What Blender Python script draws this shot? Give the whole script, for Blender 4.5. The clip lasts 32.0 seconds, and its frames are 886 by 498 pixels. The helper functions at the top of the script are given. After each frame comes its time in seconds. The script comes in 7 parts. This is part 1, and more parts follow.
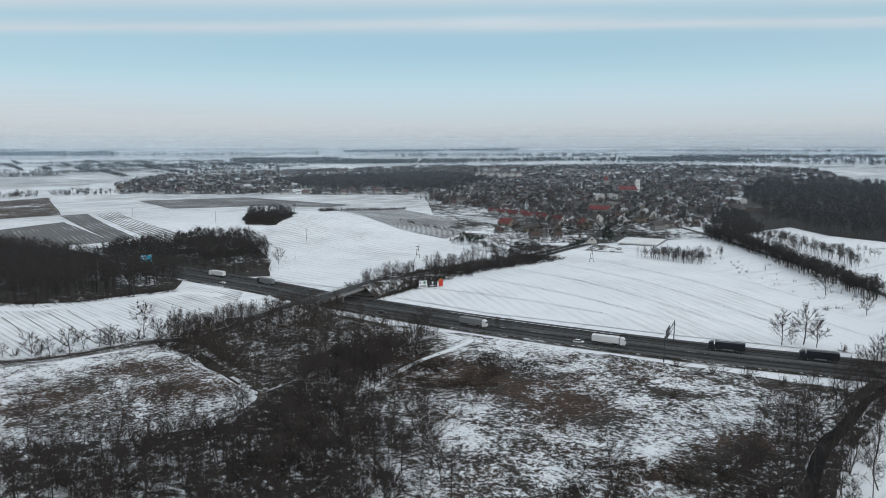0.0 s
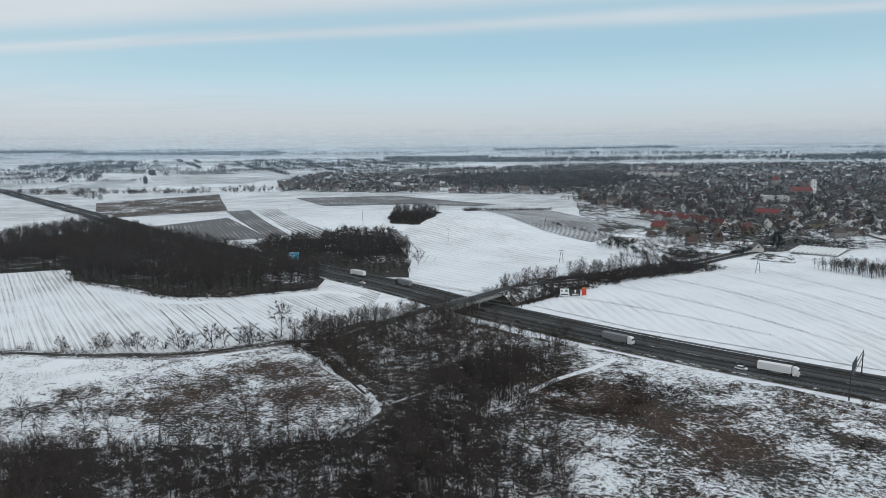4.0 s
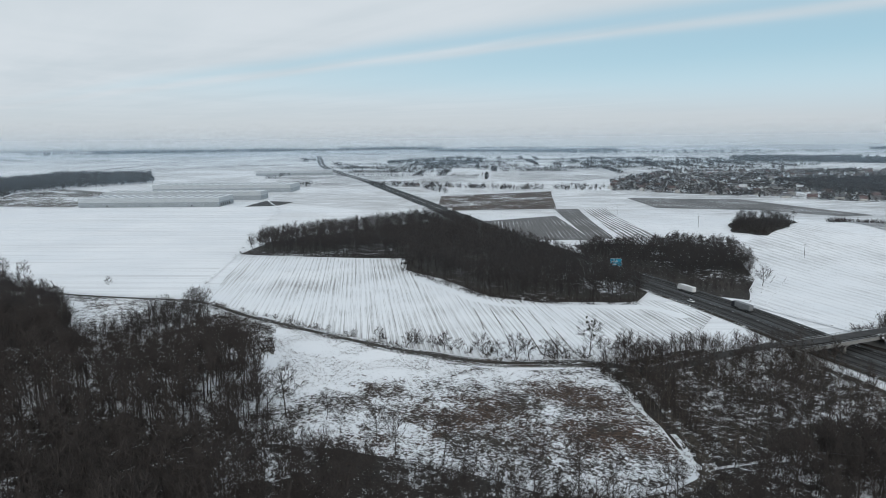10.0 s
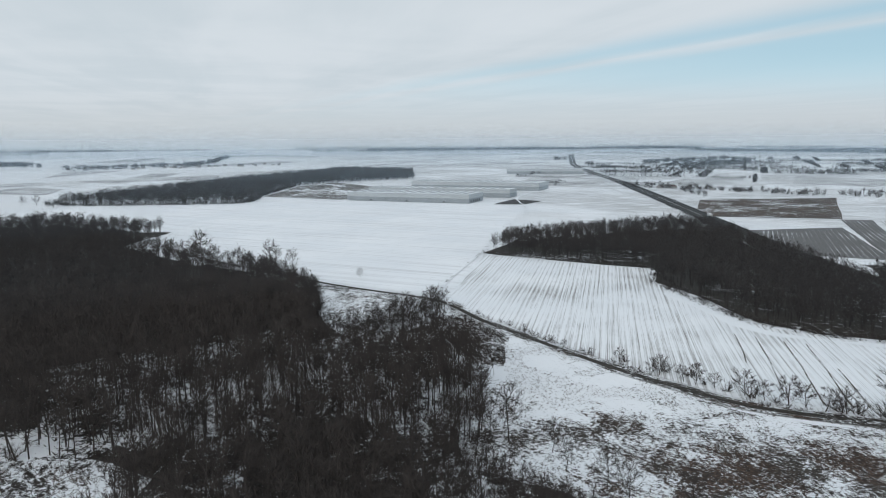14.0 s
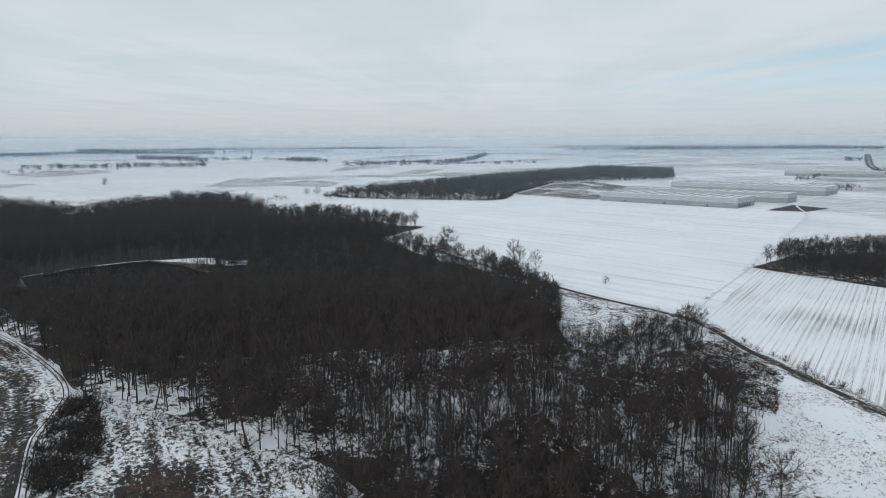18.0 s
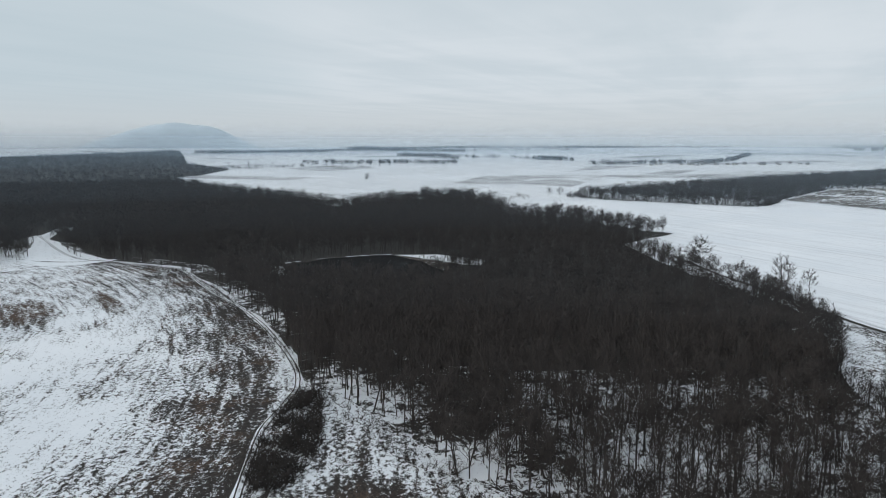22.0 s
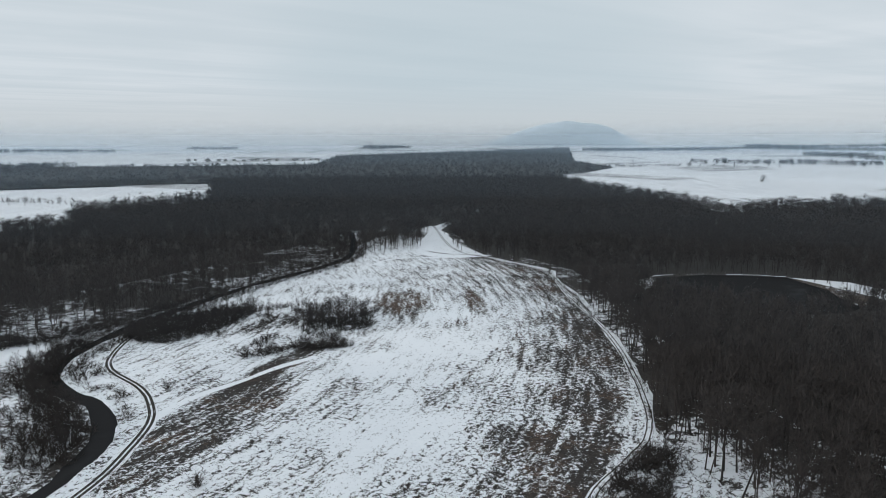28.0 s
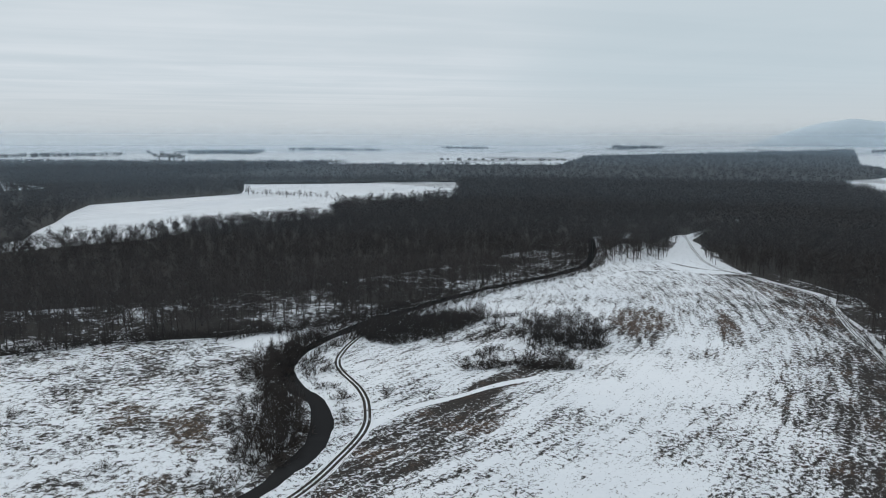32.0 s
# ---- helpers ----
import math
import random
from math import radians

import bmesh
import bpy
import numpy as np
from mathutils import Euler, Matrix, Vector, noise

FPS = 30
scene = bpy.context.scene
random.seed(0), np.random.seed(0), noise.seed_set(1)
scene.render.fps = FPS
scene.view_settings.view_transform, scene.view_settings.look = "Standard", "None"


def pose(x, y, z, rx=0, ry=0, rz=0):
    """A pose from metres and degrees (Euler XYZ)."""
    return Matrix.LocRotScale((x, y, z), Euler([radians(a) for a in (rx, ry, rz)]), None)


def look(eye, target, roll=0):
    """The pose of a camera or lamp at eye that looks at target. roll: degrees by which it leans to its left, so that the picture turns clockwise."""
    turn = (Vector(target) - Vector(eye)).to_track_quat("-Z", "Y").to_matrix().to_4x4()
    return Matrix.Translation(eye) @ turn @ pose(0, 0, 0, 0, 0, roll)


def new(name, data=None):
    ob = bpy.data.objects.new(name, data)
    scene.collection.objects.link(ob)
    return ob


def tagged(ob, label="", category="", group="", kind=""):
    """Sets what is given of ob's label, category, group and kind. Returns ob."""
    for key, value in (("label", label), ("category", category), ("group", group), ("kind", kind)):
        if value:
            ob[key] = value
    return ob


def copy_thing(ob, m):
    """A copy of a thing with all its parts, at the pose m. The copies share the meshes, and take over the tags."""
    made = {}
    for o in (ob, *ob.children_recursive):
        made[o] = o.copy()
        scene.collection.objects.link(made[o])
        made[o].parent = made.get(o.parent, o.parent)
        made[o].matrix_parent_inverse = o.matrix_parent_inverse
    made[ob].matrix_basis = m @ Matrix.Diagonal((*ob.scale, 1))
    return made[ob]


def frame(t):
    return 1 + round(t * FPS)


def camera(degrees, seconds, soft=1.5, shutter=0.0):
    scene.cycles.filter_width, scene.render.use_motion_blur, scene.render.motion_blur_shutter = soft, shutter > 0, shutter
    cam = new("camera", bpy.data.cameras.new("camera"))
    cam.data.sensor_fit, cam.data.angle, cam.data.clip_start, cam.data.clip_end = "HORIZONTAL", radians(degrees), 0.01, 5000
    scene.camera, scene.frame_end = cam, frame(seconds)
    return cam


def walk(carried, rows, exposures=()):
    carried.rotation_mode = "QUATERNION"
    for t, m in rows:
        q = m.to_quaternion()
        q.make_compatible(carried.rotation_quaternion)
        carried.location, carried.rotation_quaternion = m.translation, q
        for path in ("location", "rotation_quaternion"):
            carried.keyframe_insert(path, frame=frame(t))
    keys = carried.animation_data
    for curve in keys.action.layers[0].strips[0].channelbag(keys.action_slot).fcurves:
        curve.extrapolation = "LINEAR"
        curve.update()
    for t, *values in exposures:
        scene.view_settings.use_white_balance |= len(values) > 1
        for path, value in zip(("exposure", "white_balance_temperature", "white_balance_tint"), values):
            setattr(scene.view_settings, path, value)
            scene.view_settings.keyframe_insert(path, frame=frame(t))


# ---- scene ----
from mathutils.geometry import delaunay_2d_cdt

cam = camera(65.5, 32.0, soft=0.6)
# seconds, place, heading, tilt and lean of the drone
FLIGHT = [
    (0, 70.2, -61.0, 83.5, 13.29, -8.63, -0.16),
    (1, 70.2, -55.7, 83.6, 16.39, -8.68, -0.29),
    (2, 70.0, -50.7, 83.8, 19.39, -8.72, -0.41),
    (3, 69.4, -46.1, 83.9, 22.32, -8.72, -0.51),
    (4, 68.3, -41.5, 84.1, 25.69, -8.71, -0.58),
    (5, 67.0, -36.6, 84.5, 29.88, -8.72, -0.61),
    (6, 65.1, -31.6, 84.8, 34.45, -8.73, -0.60),
    (7, 62.4, -26.5, 84.9, 38.88, -8.71, -0.58),
    (8, 59.1, -21.5, 84.8, 43.31, -8.69, -0.57),
    (9, 55.5, -16.6, 84.4, 48.00, -8.66, -0.56),
    (10, 51.5, -11.9, 84.2, 52.97, -8.64, -0.56),
    (11, 47.0, -7.7, 84.3, 58.17, -8.61, -0.53),
    (12, 42.2, -4.2, 84.5, 63.39, -8.59, -0.49),
    (13, 37.1, -1.2, 84.7, 68.46, -8.60, -0.45),
    (14, 31.6, 1.5, 84.7, 73.53, -8.61, -0.41),
    (15, 25.5, 4.3, 84.6, 78.78, -8.60, -0.39),
    (16, 19.0, 6.6, 84.5, 84.08, -8.59, -0.37),
    (17, 12.5, 7.7, 84.4, 89.31, -8.62, -0.34),
    (18, 6.0, 8.0, 84.5, 94.40, -8.65, -0.29),
    (19, -0.3, 8.0, 84.6, 99.39, -8.68, -0.18),
    (20, -6.6, 7.6, 84.7, 104.38, -8.70, -0.08),
    (21, -12.8, 6.7, 84.8, 109.45, -8.71, -0.04),
    (22, -18.9, 5.2, 84.8, 114.55, -8.71, -0.06),
    (23, -24.8, 3.2, 84.8, 119.60, -8.71, -0.10),
    (24, -30.4, 1.0, 84.9, 124.68, -8.69, -0.14),
    (25, -35.7, -1.4, 85.3, 129.88, -8.68, -0.17),
    (26, -40.9, -4.4, 85.8, 135.15, -8.72, -0.15),
    (27, -46.1, -8.6, 86.4, 140.41, -8.81, -0.11),
    (28, -51.1, -13.4, 86.9, 145.69, -8.90, -0.07),
    (29, -55.6, -18.4, 87.2, 151.00, -8.93, -0.08),
    (30, -59.5, -23.6, 87.3, 156.18, -8.93, -0.09),
    (31, -62.7, -29.2, 87.4, 161.12, -8.91, -0.03),
    (32, -65.5, -35.1, 87.4, 165.90, -8.90, 0.07),
]
walk(cam, [(t, pose(x, y, z, 90 + tilt, 0, yaw) @ pose(0, 0, 0, 0, 0, lean)) for t, x, y, z, yaw, tilt, lean in FLIGHT])
scene.view_settings.exposure = 0.0

# ---- sky and sun ----
SUN_AZ, SUN_EL = radians(125), radians(24)      # clockwise from +y
world = bpy.data.worlds.new("winter_sky")
scene.world = world
world.use_nodes = True


class Nodes:
    """Short hand for building node trees."""

    def __init__(self, tree):
        self.t = tree
        tree.nodes.clear()

    def n(self, kind, **sets):
        node = self.t.nodes.new(kind)
        for key, value in sets.items():
            self.put(node.inputs[key], value)
        return node

    def put(self, socket, value):
        if hasattr(value, "is_output"):
            self.t.links.new(value, socket)
        else:
            socket.default_value = value

    def math(self, op, a, b=0.0, clamp=False):
        m = self.t.nodes.new("ShaderNodeMath")
        m.operation, m.use_clamp = op, clamp
        self.put(m.inputs[0], a), self.put(m.inputs[1], b)
        return m.outputs[0]

    def mix(self, fac, a, b):
        m = self.t.nodes.new("ShaderNodeMix")
        m.data_type = "RGBA"
        self.put(m.inputs[0], fac), self.put(m.inputs[6], a), self.put(m.inputs[7], b)
        return m.outputs[2]

    def noise(self, vec, scale, detail=4.0, rough=0.6, distort=0.0):
        q = self.n("ShaderNodeTexNoise", Vector=vec, Scale=scale, Detail=detail, Roughness=rough, Distortion=distort)
        return q.outputs["Fac"]

    def ramp(self, fac, lo, hi):
        m = self.n("ShaderNodeMapRange", Value=fac)
        m.interpolation_type = "SMOOTHSTEP"
        m.inputs[1].default_value, m.inputs[2].default_value = lo, hi
        return m.outputs[0]


def rgb(r, g, b):
    return (r, g, b, 1.0)


def make_sky():
    k = Nodes(world.node_tree)
    sky = k.n("ShaderNodeTexSky")
    sky.sky_type, sky.sun_disc, sky.sun_elevation, sky.sun_rotation = "NISHITA", False, SUN_EL, SUN_AZ
    sky.air_density, sky.dust_density, sky.ozone_density = 1.0, 2.0, 1.5
    co = k.n("ShaderNodeTexCoord").outputs["Generated"]
    sep = k.n("ShaderNodeSeparateXYZ", Vector=co)
    x, y, z = sep.outputs
    up = k.math("MAXIMUM", z, 0.0)
    over = k.math("MAXIMUM", up, 0.02)
    u, v = k.math("DIVIDE", x, over), k.math("DIVIDE", y, over)
    flat = k.n("ShaderNodeCombineXYZ", X=u, Y=v, Z=0.0).outputs[0]
    turned = k.n("ShaderNodeMapping", Vector=flat)
    turned.inputs["Rotation"].default_value = (0, 0, radians(-12))
    turned.inputs["Scale"].default_value = (0.16, 1.0, 1.0)
    streak = k.noise(turned.outputs[0], 0.8, 5.0, 0.55, 0.5)
    soft = k.noise(flat, 0.30, 4.0, 0.6, 0.3)
    # the cloud sheet ends along a straight edge, with clear sky beyond it over the town
    edge = k.math("SUBTRACT", v, k.math("MULTIPLY", u, 0.22))
    edge = k.math("ADD", edge, k.math("MULTIPLY", k.math("SUBTRACT", streak, 0.5), 0.9))
    far_off = k.ramp(u, -17.0, -6.0)
    side = k.math("MULTIPLY", k.ramp(edge, 4.7, 5.7), k.math("ADD", 0.3, k.math("MULTIPLY", far_off, 0.7)))
    off = k.math("DIVIDE", k.math("SUBTRACT", edge, 6.15), 0.33)
    trail = k.math("POWER", 2.7, k.math("MULTIPLY", k.math("MULTIPLY", off, off), -1.0))
    side = k.math("MULTIPLY", side, k.math("SUBTRACT", 1.0, k.math("MULTIPLY", trail, 0.75)))
    veil = k.ramp(edge, 4.9, 9.0)
    cover = k.math("SUBTRACT", 1.0, k.math("MULTIPLY", side, k.math("ADD", 0.72, k.math("MULTIPLY", veil, 0.28))))
    low = k.math("SUBTRACT", 1.0, k.ramp(up, 0.0, 0.09))
    grey = k.mix(k.ramp(k.math("ADD", k.math("MULTIPLY", streak, 0.5), k.math("MULTIPLY", soft, 0.5)), 0.36, 0.64), rgb(0.575, 0.648, 0.702), rgb(0.66, 0.72, 0.77))
    ahead = k.math("DIVIDE", k.math("ADD", k.math("MULTIPLY", x, -0.60), k.math("MULTIPLY", y, -0.80)), k.math("SQRT", k.math("SUBTRACT", 1.0, k.math("MULTIPLY", z, z))))
    bank = k.math("MULTIPLY", k.ramp(k.math("ADD", ahead, k.math("MULTIPLY", k.math("SUBTRACT", soft, 0.5), 0.10)), 0.93, 1.0), k.math("SUBTRACT", 1.0, k.ramp(up, 0.12, 0.40)))
    grey = k.mix(k.math("MULTIPLY", bank, 0.62), grey, rgb(0.475, 0.575, 0.635))
    clear = k.n("ShaderNodeVectorMath")
    clear.operation = "SCALE"
    k.put(clear.inputs[0], sky.outputs[0])
    clear.inputs["Scale"].default_value = 0.055
    clear = k.mix(0.72, clear.outputs[0], rgb(0.40, 0.69, 0.86))
    clear = k.mix(k.ramp(up, 0.045, 0.16), rgb(0.55, 0.715, 0.80), clear)
    col = k.mix(cover, clear, grey)
    mist = k.mix(side, rgb(0.555, 0.60, 0.63), rgb(0.555, 0.58, 0.61))
    col = k.mix(k.math("MULTIPLY", low, 0.93), col, mist)
    back = k.n("ShaderNodeBackground", Color=col, Strength=1.0)
    k.n("ShaderNodeOutputWorld", Surface=back.outputs[0])


make_sky()
sun = new("sun", bpy.data.lights.new("sun", "SUN"))
sun.data.energy, sun.data.angle, sun.data.color = 1.0, radians(35), (1.0, 0.95, 0.88)
sun.matrix_world = look((0, 0, 0), (-math.sin(SUN_AZ) * math.cos(SUN_EL), -math.cos(SUN_AZ) * math.cos(SUN_EL), -math.sin(SUN_EL)))


# ---- materials ----
def material(name, build):
    m = bpy.data.materials.new(name)
    m.use_nodes = True
    k = Nodes(m.node_tree)
    out = build(k)
    k.n("ShaderNodeOutputMaterial", Surface=out)
    return m


def bsdf(k, color, rough=0.8, metal=0.0, bump=None, strength=0.4, far=0.2, spec=0.3):
    p = k.n("ShaderNodeBsdfPrincipled", Roughness=rough, Metallic=metal)
    k.put(p.inputs["Base Color"], color)
    p.inputs["Specular IOR Level"].default_value = spec
    if bump is not None:
        b = k.n("ShaderNodeBump", Strength=strength, Distance=far, Height=bump)
        k.put(p.inputs["Normal"], b.outputs[0])
    return p.outputs[0]


def place(k):
    return k.n("ShaderNodeTexCoord").outputs["Object"]


SNOW, SNOW_B = rgb(0.86, 0.88, 0.91), rgb(0.78, 0.81, 0.85)


def snow_color(k, co):
    a = k.noise(co, 0.012, 5.0, 0.6)
    b = k.noise(co, 0.9, 3.0, 0.6)
    f = k.math("ADD", k.math("MULTIPLY", a, 0.7), k.math("MULTIPLY", b, 0.3))
    return k.mix(k.ramp(f, 0.35, 0.65), SNOW_B, SNOW)


def snow_mat(name, stubble=0.0, grey=0.75):
    def build(k):
        co = place(k)
        col = snow_color(k, co)
        if stubble:
            patch = k.ramp(k.noise(co, 0.02, 6.0, 0.65), 0.52, 0.75)
            fine = k.ramp(k.noise(co, 1.3, 4.0, 0.7), 0.45, 0.7)
            col = k.mix(k.math("MULTIPLY", k.math("MULTIPLY", patch, fine), stubble), col, rgb(0.16, 0.13, 0.10))
            mp = k.n("ShaderNodeMapping", Vector=co)
            mp.inputs["Rotation"].default_value = (0, 0, radians(-48))
            mp2 = k.n("ShaderNodeMapping", Vector=mp.outputs[0])
            mp2.inputs["Scale"].default_value = (0.004, 0.22, 1.0)
            rows = k.ramp(k.noise(mp2.outputs[0], 1.0, 5.0, 0.65), 0.46, 0.72)
            col = k.mix(k.math("MULTIPLY", rows, 0.55), col, rgb(0.50, 0.51, 0.53))
            thin = k.ramp(k.noise(co, 0.0032, 5.0, 0.62, 0.6), 0.36, 0.56)
            mp3 = k.n("ShaderNodeMapping", Vector=mp.outputs[0])
            mp3.inputs["Scale"].default_value = (0.02, 0.07, 1.0)
            grain = k.ramp(k.noise(mp3.outputs[0], 1.0, 7.0, 0.72, 0.6), 0.34, 0.60)
            out = k.n("ShaderNodeVectorMath")
            out.operation = "LENGTH"
            k.put(out.inputs[0], co)
            thin = k.math("MULTIPLY", thin, k.math("MULTIPLY", k.ramp(out.outputs["Value"], 600.0, 950.0), k.math("ADD", 0.25, k.math("MULTIPLY", k.ramp(k.n("ShaderNodeSeparateXYZ", Vector=co).outputs[1], 100.0, 700.0), 0.75))))
            col = k.mix(k.math("MULTIPLY", k.math("MULTIPLY", thin, grain), grey), col, rgb(0.27, 0.27, 0.275))
        return bsdf(k, col, 0.75, bump=k.noise(co, 0.7, 4.0, 0.6), strength=0.35, far=0.25)
    return material(name, build)


def striped(name, angle, pitch, soil, amount, streaks=0.5, drill=0.045):
    """A field whose furrows show through thin snow: angle of the rows, metres from row to row, share of bare soil."""
    def build(k):
        co = place(k)
        mp = k.n("ShaderNodeMapping", Vector=co)
        mp.inputs["Rotation"].default_value = (0, 0, radians(-angle))
        row = mp.outputs[0]
        sep = k.n("ShaderNodeSeparateXYZ", Vector=row)
        wig = k.math("MULTIPLY", k.noise(co, 0.03, 2.0), 1.2)
        across = k.math("ADD", sep.outputs[1], wig)
        lines = k.math("SINE", k.math("MULTIPLY", across, 2 * math.pi / pitch))
        st = k.n("ShaderNodeMapping", Vector=row)
        st.inputs["Scale"].default_value = (0.009, 1.0 / (0.22 * pitch), 1.0)
        long = k.noise(st.outputs[0], 1.0, 5.0, 0.65)
        st2 = k.n("ShaderNodeMapping", Vector=row)
        st2.inputs["Scale"].default_value = (0.05, 1.0 / (0.10 * pitch), 1.0)
        fine = k.noise(st2.outputs[0], 1.0, 3.0, 0.7)
        patch = k.noise(co, 0.013, 5.0, 0.6)
        v = k.math("ADD", k.math("MULTIPLY", lines, drill), k.math("MULTIPLY", long, streaks))
        v = k.math("ADD", v, k.math("MULTIPLY", fine, 0.35))
        v = k.math("ADD", v, k.math("MULTIPLY", k.math("SUBTRACT", patch, 0.5), 0.5))
        mid = streaks * 0.5 + 0.175 + 0.32 * (0.5 - amount) * 2
        bare = k.ramp(v, mid - 0.10, mid + 0.16)
        soil_c = k.mix(fine, soil, rgb(soil[0] * 0.6, soil[1] * 0.6, soil[2] * 0.6))
        col = k.mix(k.math("MULTIPLY", bare, 0.9), snow_color(k, co), soil_c)
        return bsdf(k, col, 0.8, bump=k.math("ADD", k.math("MULTIPLY", lines, 0.4), fine), strength=0.4, far=0.2)
    return material(name, build)


def rough_grass(name, amount, grass, rust, scale=1.0, rows=None, spread=0.5, spots=()):
    """Rough grass and heath standing out of thin snow, in drifts of three sizes; rows: the way in which the drifts run, in degrees;
    spots: x, y, half length, half width, direction, more (+) or less (-) bare grass, rust of patches with a cover of their own."""
    def build(k):
        co = place(k)
        run = co
        if rows is not None:
            mp = k.n("ShaderNodeMapping", Vector=co)
            mp.inputs["Rotation"].default_value = (0, 0, radians(-rows))
            mp2 = k.n("ShaderNodeMapping", Vector=mp.outputs[0])
            mp2.inputs["Scale"].default_value = (0.6, 1.2, 1.0)
            run = mp2.outputs[0]
        big = k.noise(run, 0.022 * scale, 3.0, 0.55, 0.4)
        clump = k.noise(run, 0.34 * scale, 8.0, 0.78, 0.3)
        fine = k.noise(co, 2.2 * scale, 4.0, 0.75, 0.2)
        drift = k.noise(run, 0.085 * scale, 4.0, 0.6, 0.5)
        v = k.math("ADD", k.math("MULTIPLY", big, spread), k.math("ADD", clump, k.math("MULTIPLY", fine, 0.5)))
        v = k.math("ADD", v, k.math("MULTIPLY", k.math("SUBTRACT", drift, 0.5), 0.34))
        redder = 0.0
        for x, y, rx, ry, way, more, rust_more in spots:
            mp = k.n("ShaderNodeMapping", Vector=co)
            mp.vector_type = "TEXTURE"
            mp.inputs["Location"].default_value = (x, y, 0)
            mp.inputs["Rotation"].default_value = (0, 0, radians(way))
            mp.inputs["Scale"].default_value = (rx, ry, 1000.0)
            far = k.n("ShaderNodeVectorMath", )
            far.operation = "LENGTH"
            k.put(far.inputs[0], mp.outputs[0])
            wob = k.math("ADD", far.outputs["Value"], k.math("MULTIPLY", k.math("SUBTRACT", big, 0.5), 1.6))
            mask = k.math("SUBTRACT", 1.0, k.ramp(wob, 0.45, 1.25))
            v = k.math("ADD", v, k.math("MULTIPLY", mask, more))
            if rust_more:
                redder = k.math("ADD", redder, k.math("MULTIPLY", mask, rust_more))
        mid_v = (spread + 1.5) * 0.5 + 0.62 * (0.5 - amount)
        bare = k.ramp(v, mid_v - 0.015, mid_v + 0.025)
        tone = k.ramp(k.math("ADD", k.noise(co, 0.04, 3.0, 0.6), redder), 0.50, 0.66)
        c = k.mix(tone, grass, rust)
        c = k.mix(k.ramp(k.noise(co, 1.1, 5.0, 0.75), 0.38, 0.62), c, rgb(grass[0] * 0.32, grass[1] * 0.32, grass[2] * 0.32))
        col = k.mix(bare, snow_color(k, co), c)
        return bsdf(k, col, 0.9, bump=k.math("ADD", fine, k.math("MULTIPLY", bare, 0.5)), strength=0.35, far=0.4)
    return material(name, build)


ROW_X, ROW_Y, ROW_R = 83.0, -542.0, 485.0      # the meadow's rows bend round this point; the farm track runs at this radius


